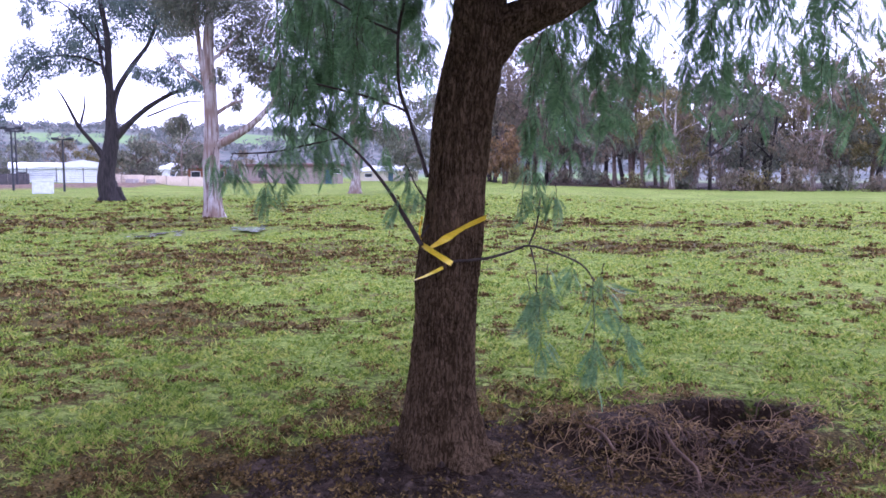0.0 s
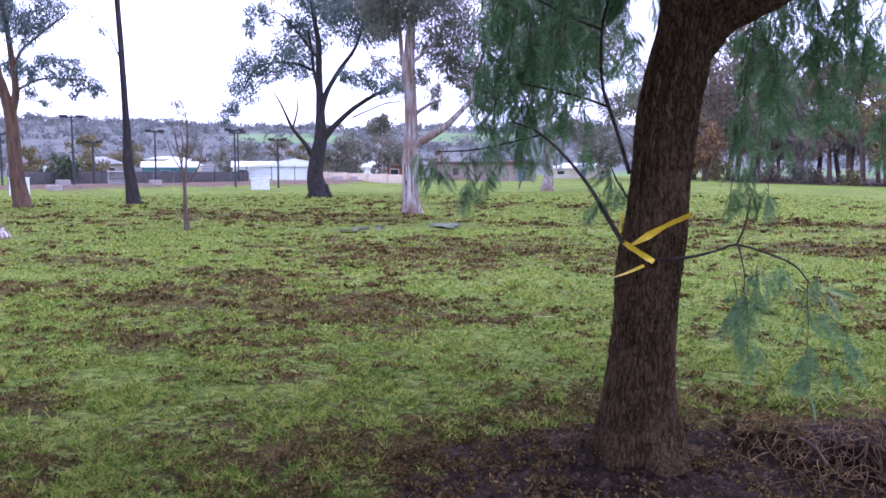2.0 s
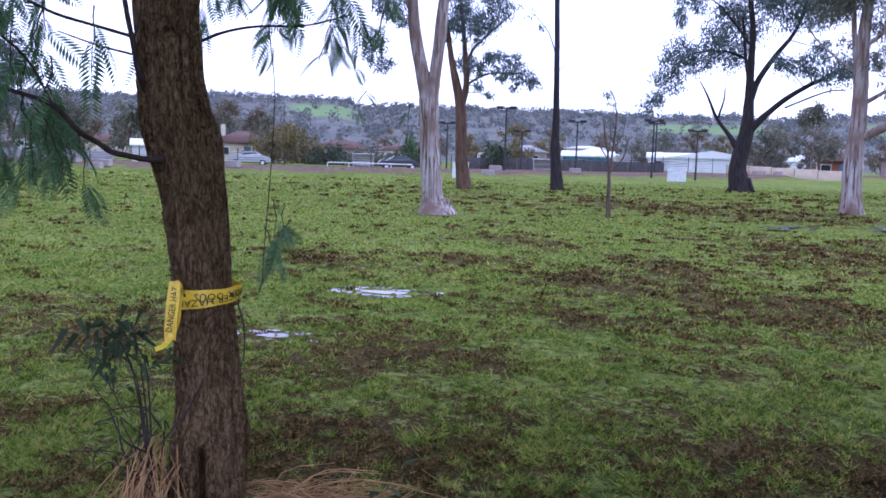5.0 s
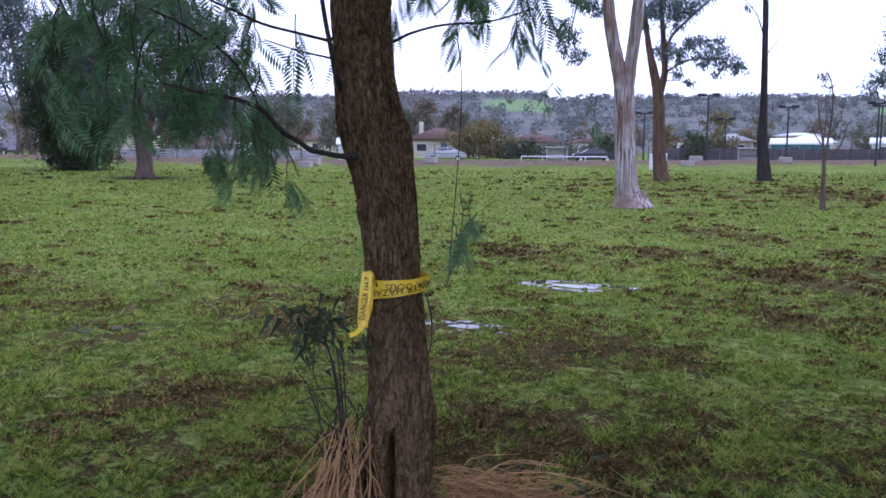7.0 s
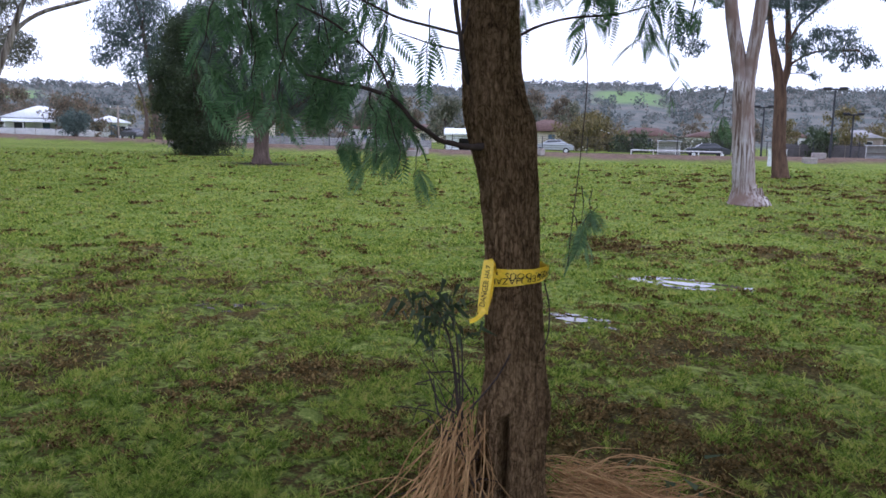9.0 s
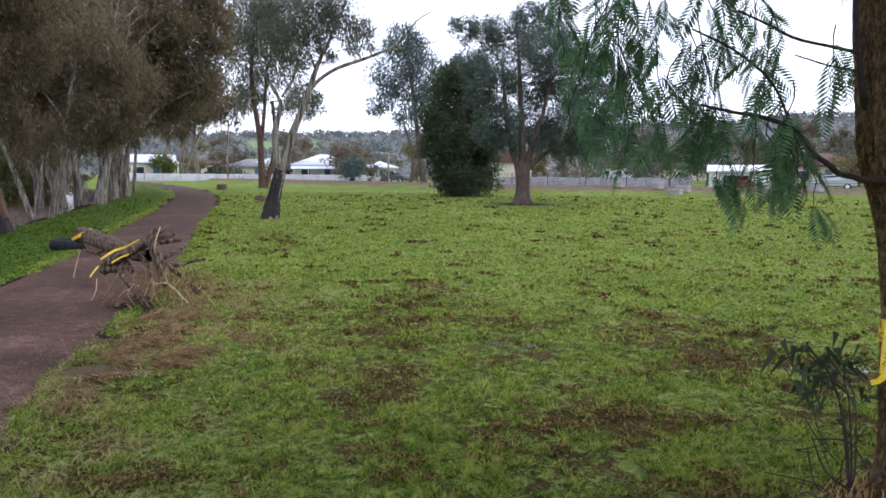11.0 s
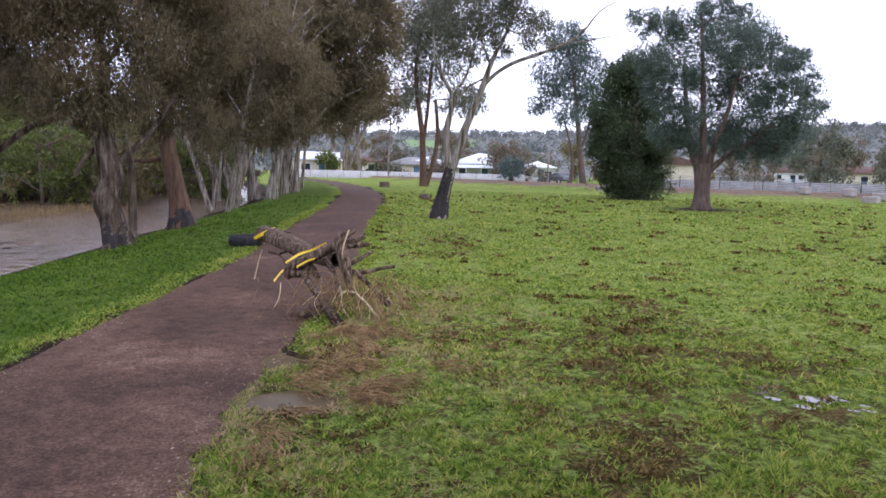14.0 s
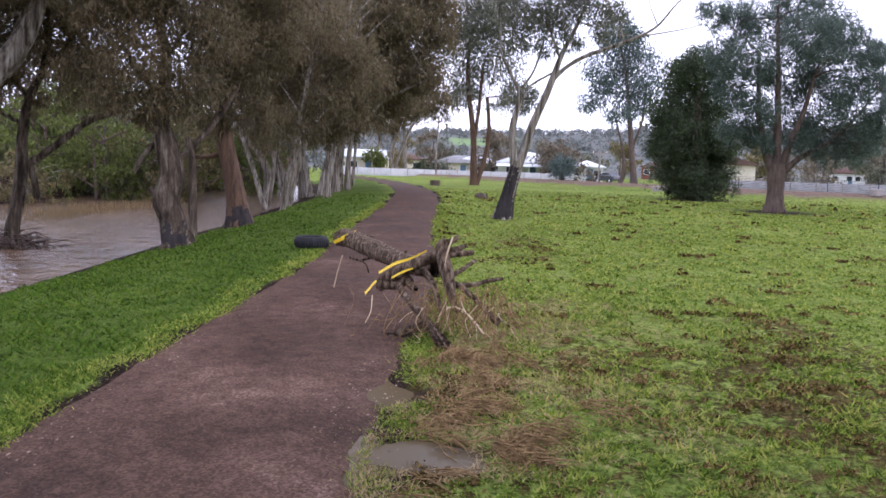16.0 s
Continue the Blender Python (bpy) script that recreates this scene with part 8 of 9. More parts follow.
def dry_blades(n, seed):
    """Bleached blades and bits of straw left in the lawn beside the path by the flood."""
    r = np.random.RandomState(seed)
    x, y = r.uniform(-12.5, -3.2, n), -3.75 + np.abs(r.normal(size=n)) * 1.1
    side = line_side(PATH_LINE, x, y)
    ok = (side < 0.25 - PATH_HALF) & (fbm(x + 9, y, 3.4, 3) > r.uniform(0.38, 0.62, n))
    for px, py, pr in ((-7.75, -3.84, 0.30), (-6.50, -3.34, 0.30), (-4.5, -3.40, 0.26)):
        ok &= np.hypot(x - px, y - py) > pr
    x, y = x[ok], y[ok]
    k = len(x)
    a, tilt = r.uniform(0, 6.28, k), r.uniform(0.05, 0.7, k)
    L, w = r.uniform(0.02, 0.075, k), r.uniform(0.0018, 0.0036, k)
    b = np.column_stack([x, y, turf_z(x, y)[0] + 0.012])
    across = np.column_stack([-np.sin(a) * w, np.cos(a) * w, np.zeros(k)])
    tip = b + np.column_stack([np.cos(a) * np.cos(tilt) * L, np.sin(a) * np.cos(tilt) * L, np.sin(tilt) * L])
    g = Geo()
    g.add(np.stack([b - across, b + across, tip], 1).reshape(-1, 3), np.arange(3 * k).reshape(-1, 3))
    return g


tagged(part("dry_grass", dry_blades(52000, 71), "reed_dull"), "bleached dry grass bits in the lawn beside the path", "grass", kind="stuff")
tagged(part("bank_grass", turf(900000, 2.5, 45, 65, True), "grass_lush_shaded"), "lush river bank grass, its green darkened in colour for tree shade", "grass", kind="stuff")


def litter(n, rmin, rmax, seed):
    x, y, rad, r = scatter(n // 36, rmin, rmax, seed)
    x, y, rad = (np.repeat(q, 36) for q in (x, y, rad))
    n = len(x)
    spread = (0.030 + 0.0026 * rad) * np.repeat(r.uniform(0.4, 1.6, n // 36), 36)
    x, y = x + r.normal(size=n) * spread, y + r.normal(size=n) * spread
    z, m = turf_z(x, y)
    s = line_side(PATH_LINE, x, y)
    clean = np.maximum(sstep(10, 18, rad), 0.75 * (1 - sstep(0.5, 6.0, y + 0.25 * (x + 6))))  # tidier lawn far off and by the path
    d = m + 0.8 * (fbm(x, y, 3.2, 4) - 0.5) - 0.14 * clean
    ok = ((d > np.repeat(r.uniform(0.15, 0.36, n // 36), 36)) | (fbm(x + 40, y, 2.4, 3) - 0.11 * clean > np.repeat(r.uniform(0.50, 0.72, n // 36), 36))) & (np.abs(s) > PATH_HALF + 0.05) & (s < 0)
    for px, py, pr in ((-8.25, 23.6, 1.5), (-10.2, 21.6, 1.3), (-7.5, 5.65, 0.36), (-6.1, 3.3, 0.2)):
        ok &= np.hypot(x - px, y - py) > pr
    x, y, z, rad = x[ok], y[ok], z[ok], rad[ok]
    k = len(x)
    L = np.maximum(0.010, rad * 0.0017) * r.uniform(0.5, 2.0, k)
    W = np.maximum(0.006, rad * 0.0011) * r.uniform(0.6, 1.6, k)
    a = r.uniform(0, 2 * np.pi, k)
    el = r.normal(size=k) * 0.6
    d1 = np.column_stack([np.cos(a) * np.cos(el), np.sin(a) * np.cos(el), np.sin(el)]) * L[:, None]
    d2 = np.column_stack([-np.sin(a), np.cos(a), r.normal(size=k) * 0.6]) * W[:, None]
    c = np.column_stack([x, y, z + 0.010 + np.abs(r.normal(size=k)) * 0.013])
    v = np.stack([c - d1, c + d2, c + d1, c - d2], 1)
    g = Geo()
    g.add(v.reshape(-1, 3), np.arange(4 * k).reshape(-1, 4))
    return g


tagged(part("mud_litter", litter(520000, 2.5, 50, 62), "litter"), "dark muddy plant litter trodden into the lawn", "litter", kind="stuff")


def clods(n, rmin, rmax, seed):
    x, y, rad, r = scatter(n, rmin, rmax, seed)
    z, m = turf_z(x, y)
    s = line_side(PATH_LINE, x, y)
    d = m + 0.5 * (fbm(x, y, 2.6, 3) - 0.5)
    so = soil_at(x, y)
    ok = ((d > r.uniform(0.34, 0.75, n)) | ((so > 0.6) & (rad < 9) & (y > 2))) & (np.abs(s) > PATH_HALF + 0.1) & (s < 2)
    x, y, z, rad = x[ok], y[ok], z[ok], rad[ok]
    k = len(x)
    q = np.maximum(0.010, rad * 0.0019) * r.uniform(0.4, 1.8, k)
    a = r.uniform(0, 6.28, k)[:, None] + np.arange(5)[None] * 1.2566
    rr = q[:, None] * r.uniform(0.6, 1.3, (k, 5))
    ring = np.stack([x[:, None] + rr * np.cos(a), y[:, None] + rr * np.sin(a), np.repeat((z - 0.01)[:, None], 5, 1)], -1)
    top = np.stack([x + r.normal(size=k) * q * 0.3, y + r.normal(size=k) * q * 0.3, z + q * r.uniform(0.2, 0.6, k)], -1)
    v = np.concatenate([ring, top[:, None]], 1)
    g = Geo()
    i = np.arange(k)[:, None, None] * 6
    f = np.array([[j, (j + 1) % 5, 5] for j in range(5)])[None] + i
    g.add(v.reshape(-1, 3), f.reshape(-1, 3))
    return g


tagged(part("mud_clods", clods(60000, 2.6, 18, 63), "litter"), "dark wet clods of churned mud on the lawn", "mud", kind="stuff")


def soil_clods(n, seed):
    """Crumbs and clods on the bare soil round the first tree."""
    r = np.random.RandomState(seed)
    x, y = r.uniform(-1.6, 2.9, n), r.uniform(3.3, 6.6, n)
    ok = soil_at(x, y) > r.uniform(0.3, 0.8, n)
    x, y = x[ok], y[ok]
    k = len(x)
    q = 0.005 + 0.035 * r.uniform(0, 1, k) ** 5
    z = turf_z(x, y)[0]
    a = r.uniform(0, 6.28, k)[:, None] + np.arange(5)[None] * 1.2566
    rr = q[:, None] * r.uniform(0.6, 1.3, (k, 5))
    ring = np.stack([x[:, None] + rr * np.cos(a), y[:, None] + rr * np.sin(a), np.repeat((z - 0.006)[:, None], 5, 1)], -1)
    top = np.stack([x, y, z + q * r.uniform(0.3, 0.9, k)], -1)
    g = Geo()
    f = np.array([[j, (j + 1) % 5, 5] for j in range(5)])[None] + np.arange(k)[:, None, None] * 6
    g.add(np.concatenate([ring, top[:, None]], 1).reshape(-1, 3), f.reshape(-1, 3))
    return g


tagged(part("soil_crumbs", soil_clods(16000, 64), "soil_crumb"), "dark crumbs of wet washed-out soil", "soil", kind="stuff")

# ---- the town beyond the park ----
SPOT = {}
SPOT.update(
    house1=(-102.4, 51.5),
    house1R=(-98.8, 54.1),
    olive=(-91.0, 51.7),
    dkbush=(-88.0, 56.5),
    bush3=(-85.2, 60.7),
    bush4=(-82.1, 64.8),
    bigdk=(-117.1, 55.6),
    shelter=(-61.1, 42.8),
    railL=(-58.7, 37.4),
    railR=(-54.5, 43.3),
    box2=(-44.3, 39.8),
    pole_a=(-49.2, 49.3),
    pole_b=(-55.1, 57.5),
    pole_c=(-60.1, 52.1),
    pole_d=(-51.1, 61.0),
    pole_e=(-43.1, 62.1),
    pole_f=(-48.6, 70.5),
    pole_g=(-39.9, 64.2),
    shelter2=(-50.2, 55.2),
    blue=(-94.5, 116.0),
    cream=(-120.2, 146.7),
    shedw=(-76.9, 128.3),
    awning=(-51.1, 73.6),
    box=(-37.7, 57.9),
    tanL=(-49.7, 86.4),
)
SPOT.update(
    tanR=(-38.8, 91.8),
    bt1=(-46.1, 99.5),
    bt2=(-51.1, 99.2),
    redh=(-54.9, 128.4),
    car=(-75.3, 38.6),
    car2=(-67.1, 51.5),
    hutL=(-41.8, 110.1),
    hutR=(-28.3, 114.4),
    hutdoor=(-30.2, 113.9),
    wroof=(-30.1, 157.0),
    wfL=(-110.7, -42.8),
    wfR=(-118.2, -8.1),
    houseW=(-129.6, -15.9),
    houseY=(-122.1, -40.5),
    house3=(-132.8, -27.6),
    gfL=(-88.0, 7.8),
    gfR=(-81.5, 27.3),
    shedR=(-70.6, 27.7),
    ppole=(-95.4, -4.2),
    rock=(-42.5, -9.0),
    chairb=(-64.6, -16.3),
    house5=(-109.7, 11.6),
    trR=(-94.6, 35.1),
    wt=(20.7, 113.3),
    orange=(-4.7, 109.9),
)


def spot(name):
    x, y = SPOT[name]
    return x, y, float(ground_z(x, y))


def facing(x, y):
    """Turn so that a thing's -y side looks back to the lawn."""
    return math.degrees(math.atan2(-x, y))


def window(parent, x, z, w, h, y):
    wdw = boxed("window", (x - w / 2, y - 0.05, z, x + w / 2, y + 0.02, z + h), "white_paint", parent)
    boxed("pane", (x - w / 2 + 0.08, y - 0.065, z + 0.08, x + w / 2 - 0.08, y - 0.052, z + h - 0.08), "dark_glass", wdw, bevel=0)


def gable_roof(geo, w, d, z, rise_h, over=0.4):
    x0, x1, y0, y1 = -w / 2 - over, w / 2 + over, -d / 2 - over, d / 2 + over
    v = [(x0, y0, z), (x1, y0, z), (x1, y1, z), (x0, y1, z), (x0, 0, z + rise_h), (x1, 0, z + rise_h)]
    v += [(a, b, c - 0.15) for a, b, c in v[:4]]
    geo.add(v, [(0, 1, 5, 4), (2, 3, 4, 5), (0, 6, 7, 1), (2, 8, 9, 3), (9, 8, 7, 6)])
    geo.add(v, [(3, 0, 4), (1, 2, 5)])
    geo.add(v, [(1, 7, 8, 2), (3, 9, 6, 0)])


def hip_roof(geo, w, d, z, rise_h, over=0.5):
    x0, x1, y0, y1 = -w / 2 - over, w / 2 + over, -d / 2 - over, d / 2 + over
    q = min(w, d) / 2
    v = [(x0, y0, z), (x1, y0, z), (x1, y1, z), (x0, y1, z), (-w / 2 + q, 0, z + rise_h), (w / 2 - q, 0, z + rise_h)]
    v += [(a, b, c - 0.15) for a, b, c in v[:4]]
    geo.add(v, [(0, 1, 5, 4), (2, 3, 4, 5), (0, 6, 7, 1), (2, 8, 9, 3), (9, 8, 7, 6), (1, 7, 8, 2), (3, 9, 6, 0)])
    geo.add(v, [(3, 0, 4), (1, 2, 5)])


def house(at, w, d, h, rise_h, wall, roof, label, hip=True, turn=0.0, windows=2, verandah=False, chimney=False, door=True, category="house"):
    top = thing("house", at, label, category, turn=facing(at[0], at[1]) + turn)
    boxed("wall", (-w / 2, -d / 2, -0.3, w / 2, d / 2, h), wall, top, bevel=0.02)
    g = Geo()
    (hip_roof if hip else gable_roof)(g, w, d, h + 0.05, rise_h)
    r = part("roof", g, roof, top)
    for k in range(windows):
        window(top, -w / 2 + w * (k + 0.5 + (0.15 if k % 2 else -0.1)) / windows, h * 0.35, min(1.5, w / windows * 0.5), h * 0.42, -d / 2)
    if door:
        boxed("door", (w * 0.02, -d / 2 - 0.06, 0, w * 0.02 + 0.9, -d / 2 + 0.02, min(2.05, h * 0.85)), "blue_door", top)
    if chimney:
        boxed("chimney", (-w * 0.35, -0.3, h, -w * 0.35 + 0.6, 0.3, h + rise_h + 0.9), "cream_wall", r)
    if verandah:
        g = Geo()
        g.add([(-w / 2 - 0.4, -d / 2 - 2.2, h - 0.6), (w / 2 + 0.4, -d / 2 - 2.2, h - 0.6), (w / 2 + 0.4, -d / 2, h - 0.1), (-w / 2 - 0.4, -d / 2, h - 0.1), (-w / 2 - 0.4, -d / 2 - 2.2, h - 0.7), (w / 2 + 0.4, -d / 2 - 2.2, h - 0.7), (w / 2 + 0.4, -d / 2, h - 0.2), (-w / 2 - 0.4, -d / 2, h - 0.2)], [(0, 1, 2, 3), (7, 6, 5, 4), (0, 4, 5, 1)])
        v = part("verandah_roof", g, roof, top)
        for k in range(5):
            x = -w / 2 + w * k / 4
            boxed("post", (x - 0.06, -d / 2 - 2.15, 0, x + 0.06, -d / 2 - 2.03, h - 0.65), "white_paint", top)
    return top


def fence(a, b, height, material, label, panel=2.4, post="pole_wood", thick=0.05, gap=0.04):
    """Panels between posts from a to b."""
    (ax, ay), (bx, by) = a, b
    length = math.hypot(bx - ax, by - ay)
    top = thing("fence", (ax, ay, float(ground_z(ax, ay))), label, "fence", turn=math.degrees(math.atan2(by - ay, bx - ax)))
    n = max(1, round(length / panel))
    slope = (float(ground_z(bx, by)) - float(ground_z(ax, ay))) / length
    w = length / n
    for k in range(n):
        z = slope * (k + 0.5) * w
        g = Geo()
        ribs = 10
        xs = np.linspace(k * w + gap, (k + 1) * w - gap, ribs * 2 + 1)
        yy = np.where(np.arange(ribs * 2 + 1) % 2, 0.018, -0.018)
        lo = np.column_stack([xs, yy, np.full(len(xs), z - 0.1)])
        hi = np.column_stack([xs, yy, np.full(len(xs), z + height)])
        m = len(xs)
        g.add(np.vstack([lo, hi, lo + [0, thick, 0], hi + [0, thick, 0]]), [(i, i + 1, m + i + 1, m + i) for i in range(m - 1)] + [(2 * m + i + 1, 2 * m + i, 3 * m + i, 3 * m + i + 1) for i in range(m - 1)] + [(m + i, m + i + 1, 3 * m + i + 1, 3 * m + i) for i in range(m - 1)])
        part("panel", g, material, top)
    for k in range(n + 1):
        z = slope * k * w
        boxed("post", (k * w - 0.05, 0.07, z - 0.2, k * w + 0.05, 0.17, z + height + 0.05), post, top, bevel=0.01)
    return top


def mesh_fence(a, b, height, label):
    """Wire fence: posts, rails and strands."""
    (ax, ay), (bx, by) = a, b
    length = math.hypot(bx - ax, by - ay)
    z0, z1 = float(ground_z(ax, ay)), float(ground_z(bx, by))
    top = thing("wire_fence", (ax, ay, z0), label, "fence", turn=math.degrees(math.atan2(by - ay, bx - ax)))
    n = max(2, round(length / 4))
    s = (z1 - z0) / length
    for k in range(n + 1):
        x = length * k / n
        g = Geo()
        tube(g, [(x, 0, s * x - 0.2, 0.04), (x, 0, s * x + height, 0.04)], 8, 0, 1)
        part("post", g, "pole_steel", top)
    for h in np.linspace(0.1, 1.0, 9):
        g = Geo()
        tube(g, [(0, 0, height * h, 0.014), (length, 0, z1 - z0 + height * h, 0.014)], 4, 0, 1)
        part("rail", g, "mesh_dark", top)
    return top


def light_pole(at, height, arm=1.6):
    top = thing("flood_light_pole", at, "dark steel sports floodlight pole beside the courts", "pole", "flood light poles", turn=facing(at[0], at[1]))
    g = Geo()
    tube(g, [(0, 0, -0.3, 0.10), (0, 0, height * 0.5, 0.085), (0, 0, height, 0.07)], 10, 0, 2)
    part("pole", g, "pole_steel", top)
    boxed("crossarm", (-arm / 2, -0.05, height - 0.08, arm / 2, 0.05, height + 0.04), "pole_steel", top)
    for k in (-1, 1):
        boxed("lamp", (k * arm * 0.36 - 0.3, -0.35, height - 0.02, k * arm * 0.36 + 0.3, 0.2, height + 0.16), "pole_steel", top, bevel=0.04)


def cabinet(at, w, d, h, label):
    top = thing("utility_box", at, label, "box", turn=facing(at[0], at[1]))
    boxed("body", (-w / 2, -d / 2, -0.1, w / 2, d / 2, h), "white_metal", top, bevel=0.03)
    boxed("lid", (-w / 2 - 0.05, -d / 2 - 0.05, h + 0.002, w / 2 + 0.05, d / 2 + 0.05, h + 0.07), "white_metal", top, bevel=0.02)
    boxed("door", (-w / 2 + 0.08, -d / 2 - 0.02, 0.08, -0.02, -d / 2 + 0.01, h - 0.08), "white_metal", top)
    boxed("door", (0.02, -d / 2 - 0.02, 0.08, w / 2 - 0.08, -d / 2 + 0.01, h - 0.08), "white_metal", top)


def shelter(at, w=1.9, h=1.5):
    top = thing("players_shelter", at, "small pale open-fronted shelter beside the courts", "shelter", turn=facing(at[0], at[1]))
    boxed("back_wall", (-w / 2, 0.5, 0, w / 2, 0.56, h), "white_paint", top)
    for k in (-1, 1):
        boxed("side_wall", (k * w / 2 - 0.03, -0.4, 0, k * w / 2 + 0.03, 0.5, h), "white_paint", top)
    boxed("roof", (-w / 2 - 0.1, -0.6, h + 0.003, w / 2 + 0.1, 0.65, h + 0.07), "white_metal", top)
    boxed("bench", (-w / 2 + 0.05, 0.1, 0.4, w / 2 - 0.05, 0.45, 0.45), "pole_wood", top)


def car(at, turn, paint, label):
    top = thing("car", at, label, "car", turn=turn)
    bm = bmesh.new()
    prof = [(-2.1, 0.35), (-2.15, 0.75), (-1.95, 0.92), (-1.2, 0.98), (-0.55, 1.40), (0.75, 1.44), (1.45, 1.02), (2.05, 0.92), (2.15, 0.6), (2.1, 0.35)]
    rows = [[bm.verts.new((x, s * (0.86 if z < 1.1 else 0.66), z)) for x, z in prof] for s in (-1, 1)]
    n = len(prof)
    bm.faces.new(rows[0])
    bm.faces.new(rows[1][::-1])
    for k in range(n):
        bm.faces.new((rows[0][k], rows[1][k], rows[1][(k + 1) % n], rows[0][(k + 1) % n]))
    bmesh.ops.recalc_face_normals(bm, faces=bm.faces)
    bmesh.ops.bevel(bm, geom=bm.edges[:], offset=0.06, segments=2, affect="EDGES")
    me = bpy.data.meshes.new("body")
    bm.to_mesh(me)
    bm.free()
    part("body", me, paint, top)
    for s in (-1, 1):
        g = Geo()
        y = s * 0.80
        g.add([(-1.0, y * 1.04, 1.02), (1.15, y * 1.04, 1.02), (0.68, y * 0.90, 1.36), (-0.5, y * 0.90, 1.33)], [(0, 1, 2, 3)])
        part("side_window", g, "dark_glass", top)
    for x in (-1.35, 1.35):
        for s in (-1, 1):
            g = Geo()
            tube(g, [(x, s * 0.70, 0.31, 0.31), (x, s * 0.89, 0.31, 0.31)], 18, 0, 1)
            w = part("wheel", g, "rubber", top)
            g = Geo()
            tube(g, [(x, s * 0.88, 0.31, 0.19), (x, s * 0.90, 0.31, 0.18)], 14, 0, 1)
            part("rim", g, "white_metal", w)


house(spot("house1"), 8.2, 7, 2.5, 1.6, "cream_wall", "roof_brown", "cream house with brown hipped roof and chimney", chimney=True)
house(spot("house1R"), 3.0, 4, 2.3, 0.5, "cream_wall", "cream_wall", "low cream flat-roofed annexe with a window", windows=1, door=False)
house(spot("blue"), 8.8, 8, 2.2, 1.0, "teal_wall", "white_metal", "teal shed with a white metal roof", hip=False, windows=1, category="shed")
house(spot("cream"), 9.0, 7, 4.2, 0.6, "cream_wall", "white_metal", "pale two-storey town building", windows=4)
house(spot("shedw"), 6.0, 14, 2.4, 1.3, "white_metal", "white_metal", "white gabled metal shed with dark doorway", hip=False, turn=90, windows=0, category="shed")
x, y, z = spot("shedw")
house((x - 9, y + 2, z), 9, 7, 2.4, 1.0, "white_metal", "white_metal", "long white roofed metal shed", hip=False, windows=2, category="shed")
house(spot("redh"), 6, 6, 2.4, 1.5, "brick_red", "roof_brown", "red brick house behind gums")
house(spot("wroof"), 12, 6, 1.9, 1.0, "cream_wall", "white_metal", "long low house with white roof")
house((-50, 172, float(ground_z(-50, 172))), 11, 7, 2.4, 1.3, "cream_wall", "roof_brown", "house with a dull brown roof")
house(spot("houseW"), 9, 8, 2.5, 1.7, "white_paint", "white_metal", "white weatherboard house with metal roof and verandah", verandah=True)
x, y, z = spot("houseW")
house((x - 4, y - 9, z), 7, 6, 2.3, 1.3, "white_paint", "white_metal", "white house wing with a metal roof")
house((x - 2, y + 9, z), 5, 5, 2.2, 1.0, "white_paint", "white_metal", "small white outbuilding with a metal roof")
house(spot("houseY"), 6, 6, 2.6, 1.2, "cream_wall", "white_metal", "cream cottage with pale metal roof", hip=False)
house(spot("house3"), 8, 6, 2.2, 1.2, "cream_wall", "grey_panel", "cream house with grey roof behind the fence")
house(spot("house5"), 4.2, 6, 2.9, 1.0, "cream_wall", "roof_brown", "tall cream gabled house behind trees", hip=False, turn=90)
rng = np.random.RandomState(17)
for k in range(22):
    az = 24 + 92 * (k + rng.uniform(0.1, 0.9)) / 22
    d = rng.uniform(165, 260)
    hx, hy = -d * math.sin(radians(az)), d * math.cos(radians(az))
    house((hx, hy, float(ground_z(hx, hy))), rng.uniform(7, 13), 7, rng.uniform(2.4, 3.2), rng.uniform(1.0, 1.8), ["white_paint", "cream_wall", "brick_pale", "brick_red"][rng.randint(4)], ["white_metal", "roof_brown", "grey_panel"][rng.randint(3)], ["pale town house among trees", "town house with metal roof"][k % 2], windows=3, turn=rng.uniform(-20, 20))


def hut():
    (ax, ay), (bx, by) = SPOT["hutL"], SPOT["hutR"]
    z = float(ground_z((ax + bx) / 2, (ay + by) / 2))
    top = thing("clubroom_hut", ((ax + bx) / 2, (ay + by) / 2, z), "long low pale brick clubroom with flat brown roof", "hut", turn=math.degrees(math.atan2(by - ay, bx - ax)))
    w = math.hypot(bx - ax, by - ay)
    boxed("wall", (-w / 2, 0, -0.3, w / 2, 6, 2.5), "brick_pale", top)
    boxed("roof", (-w / 2 - 0.3, -0.4, 2.503, w / 2 + 0.3, 6.3, 2.85), "roof_brown", top, bevel=0.03)
    boxed("door", (w / 2 - 2.5, -0.06, 0, w / 2 - 1.6, 0.02, 2.05), "blue_door", top)
    window(top, w / 2 - 0.9, 1.4, 1.2, 0.8, 0)
    boxed("vent", (-w / 2 + 2.2, -0.08, 0.9, -w / 2 + 3.0, 0.01, 1.9), "mesh_dark", top)


hut()
cabinet(spot("box"), 1.5, 0.8, 0.95, "white metal equipment box on the lawn's edge")
cabinet(spot("box2"), 1.2, 0.8, 1.1, "white metal equipment box beside the pale gum")
for n, h in (("pole_a", 5.3), ("pole_b", 4.2), ("pole_c", 4.8), ("pole_d", 4.8), ("pole_e", 5.2), ("pole_f", 5.0), ("pole_g", 4.4)):
    light_pole(spot(n), h)
shelter(spot("shelter"))
shelter(spot("shelter2"), 1.6, 1.0)
car(spot("car"), 60, "car_silver", "silver car parked beyond the fence")
car(spot("car2"), 60, "car_dark", "dark car parked beyond the fence")
mesh_fence((-66, 24), (-57, 50), 1.7, "dark wire sports court fence")
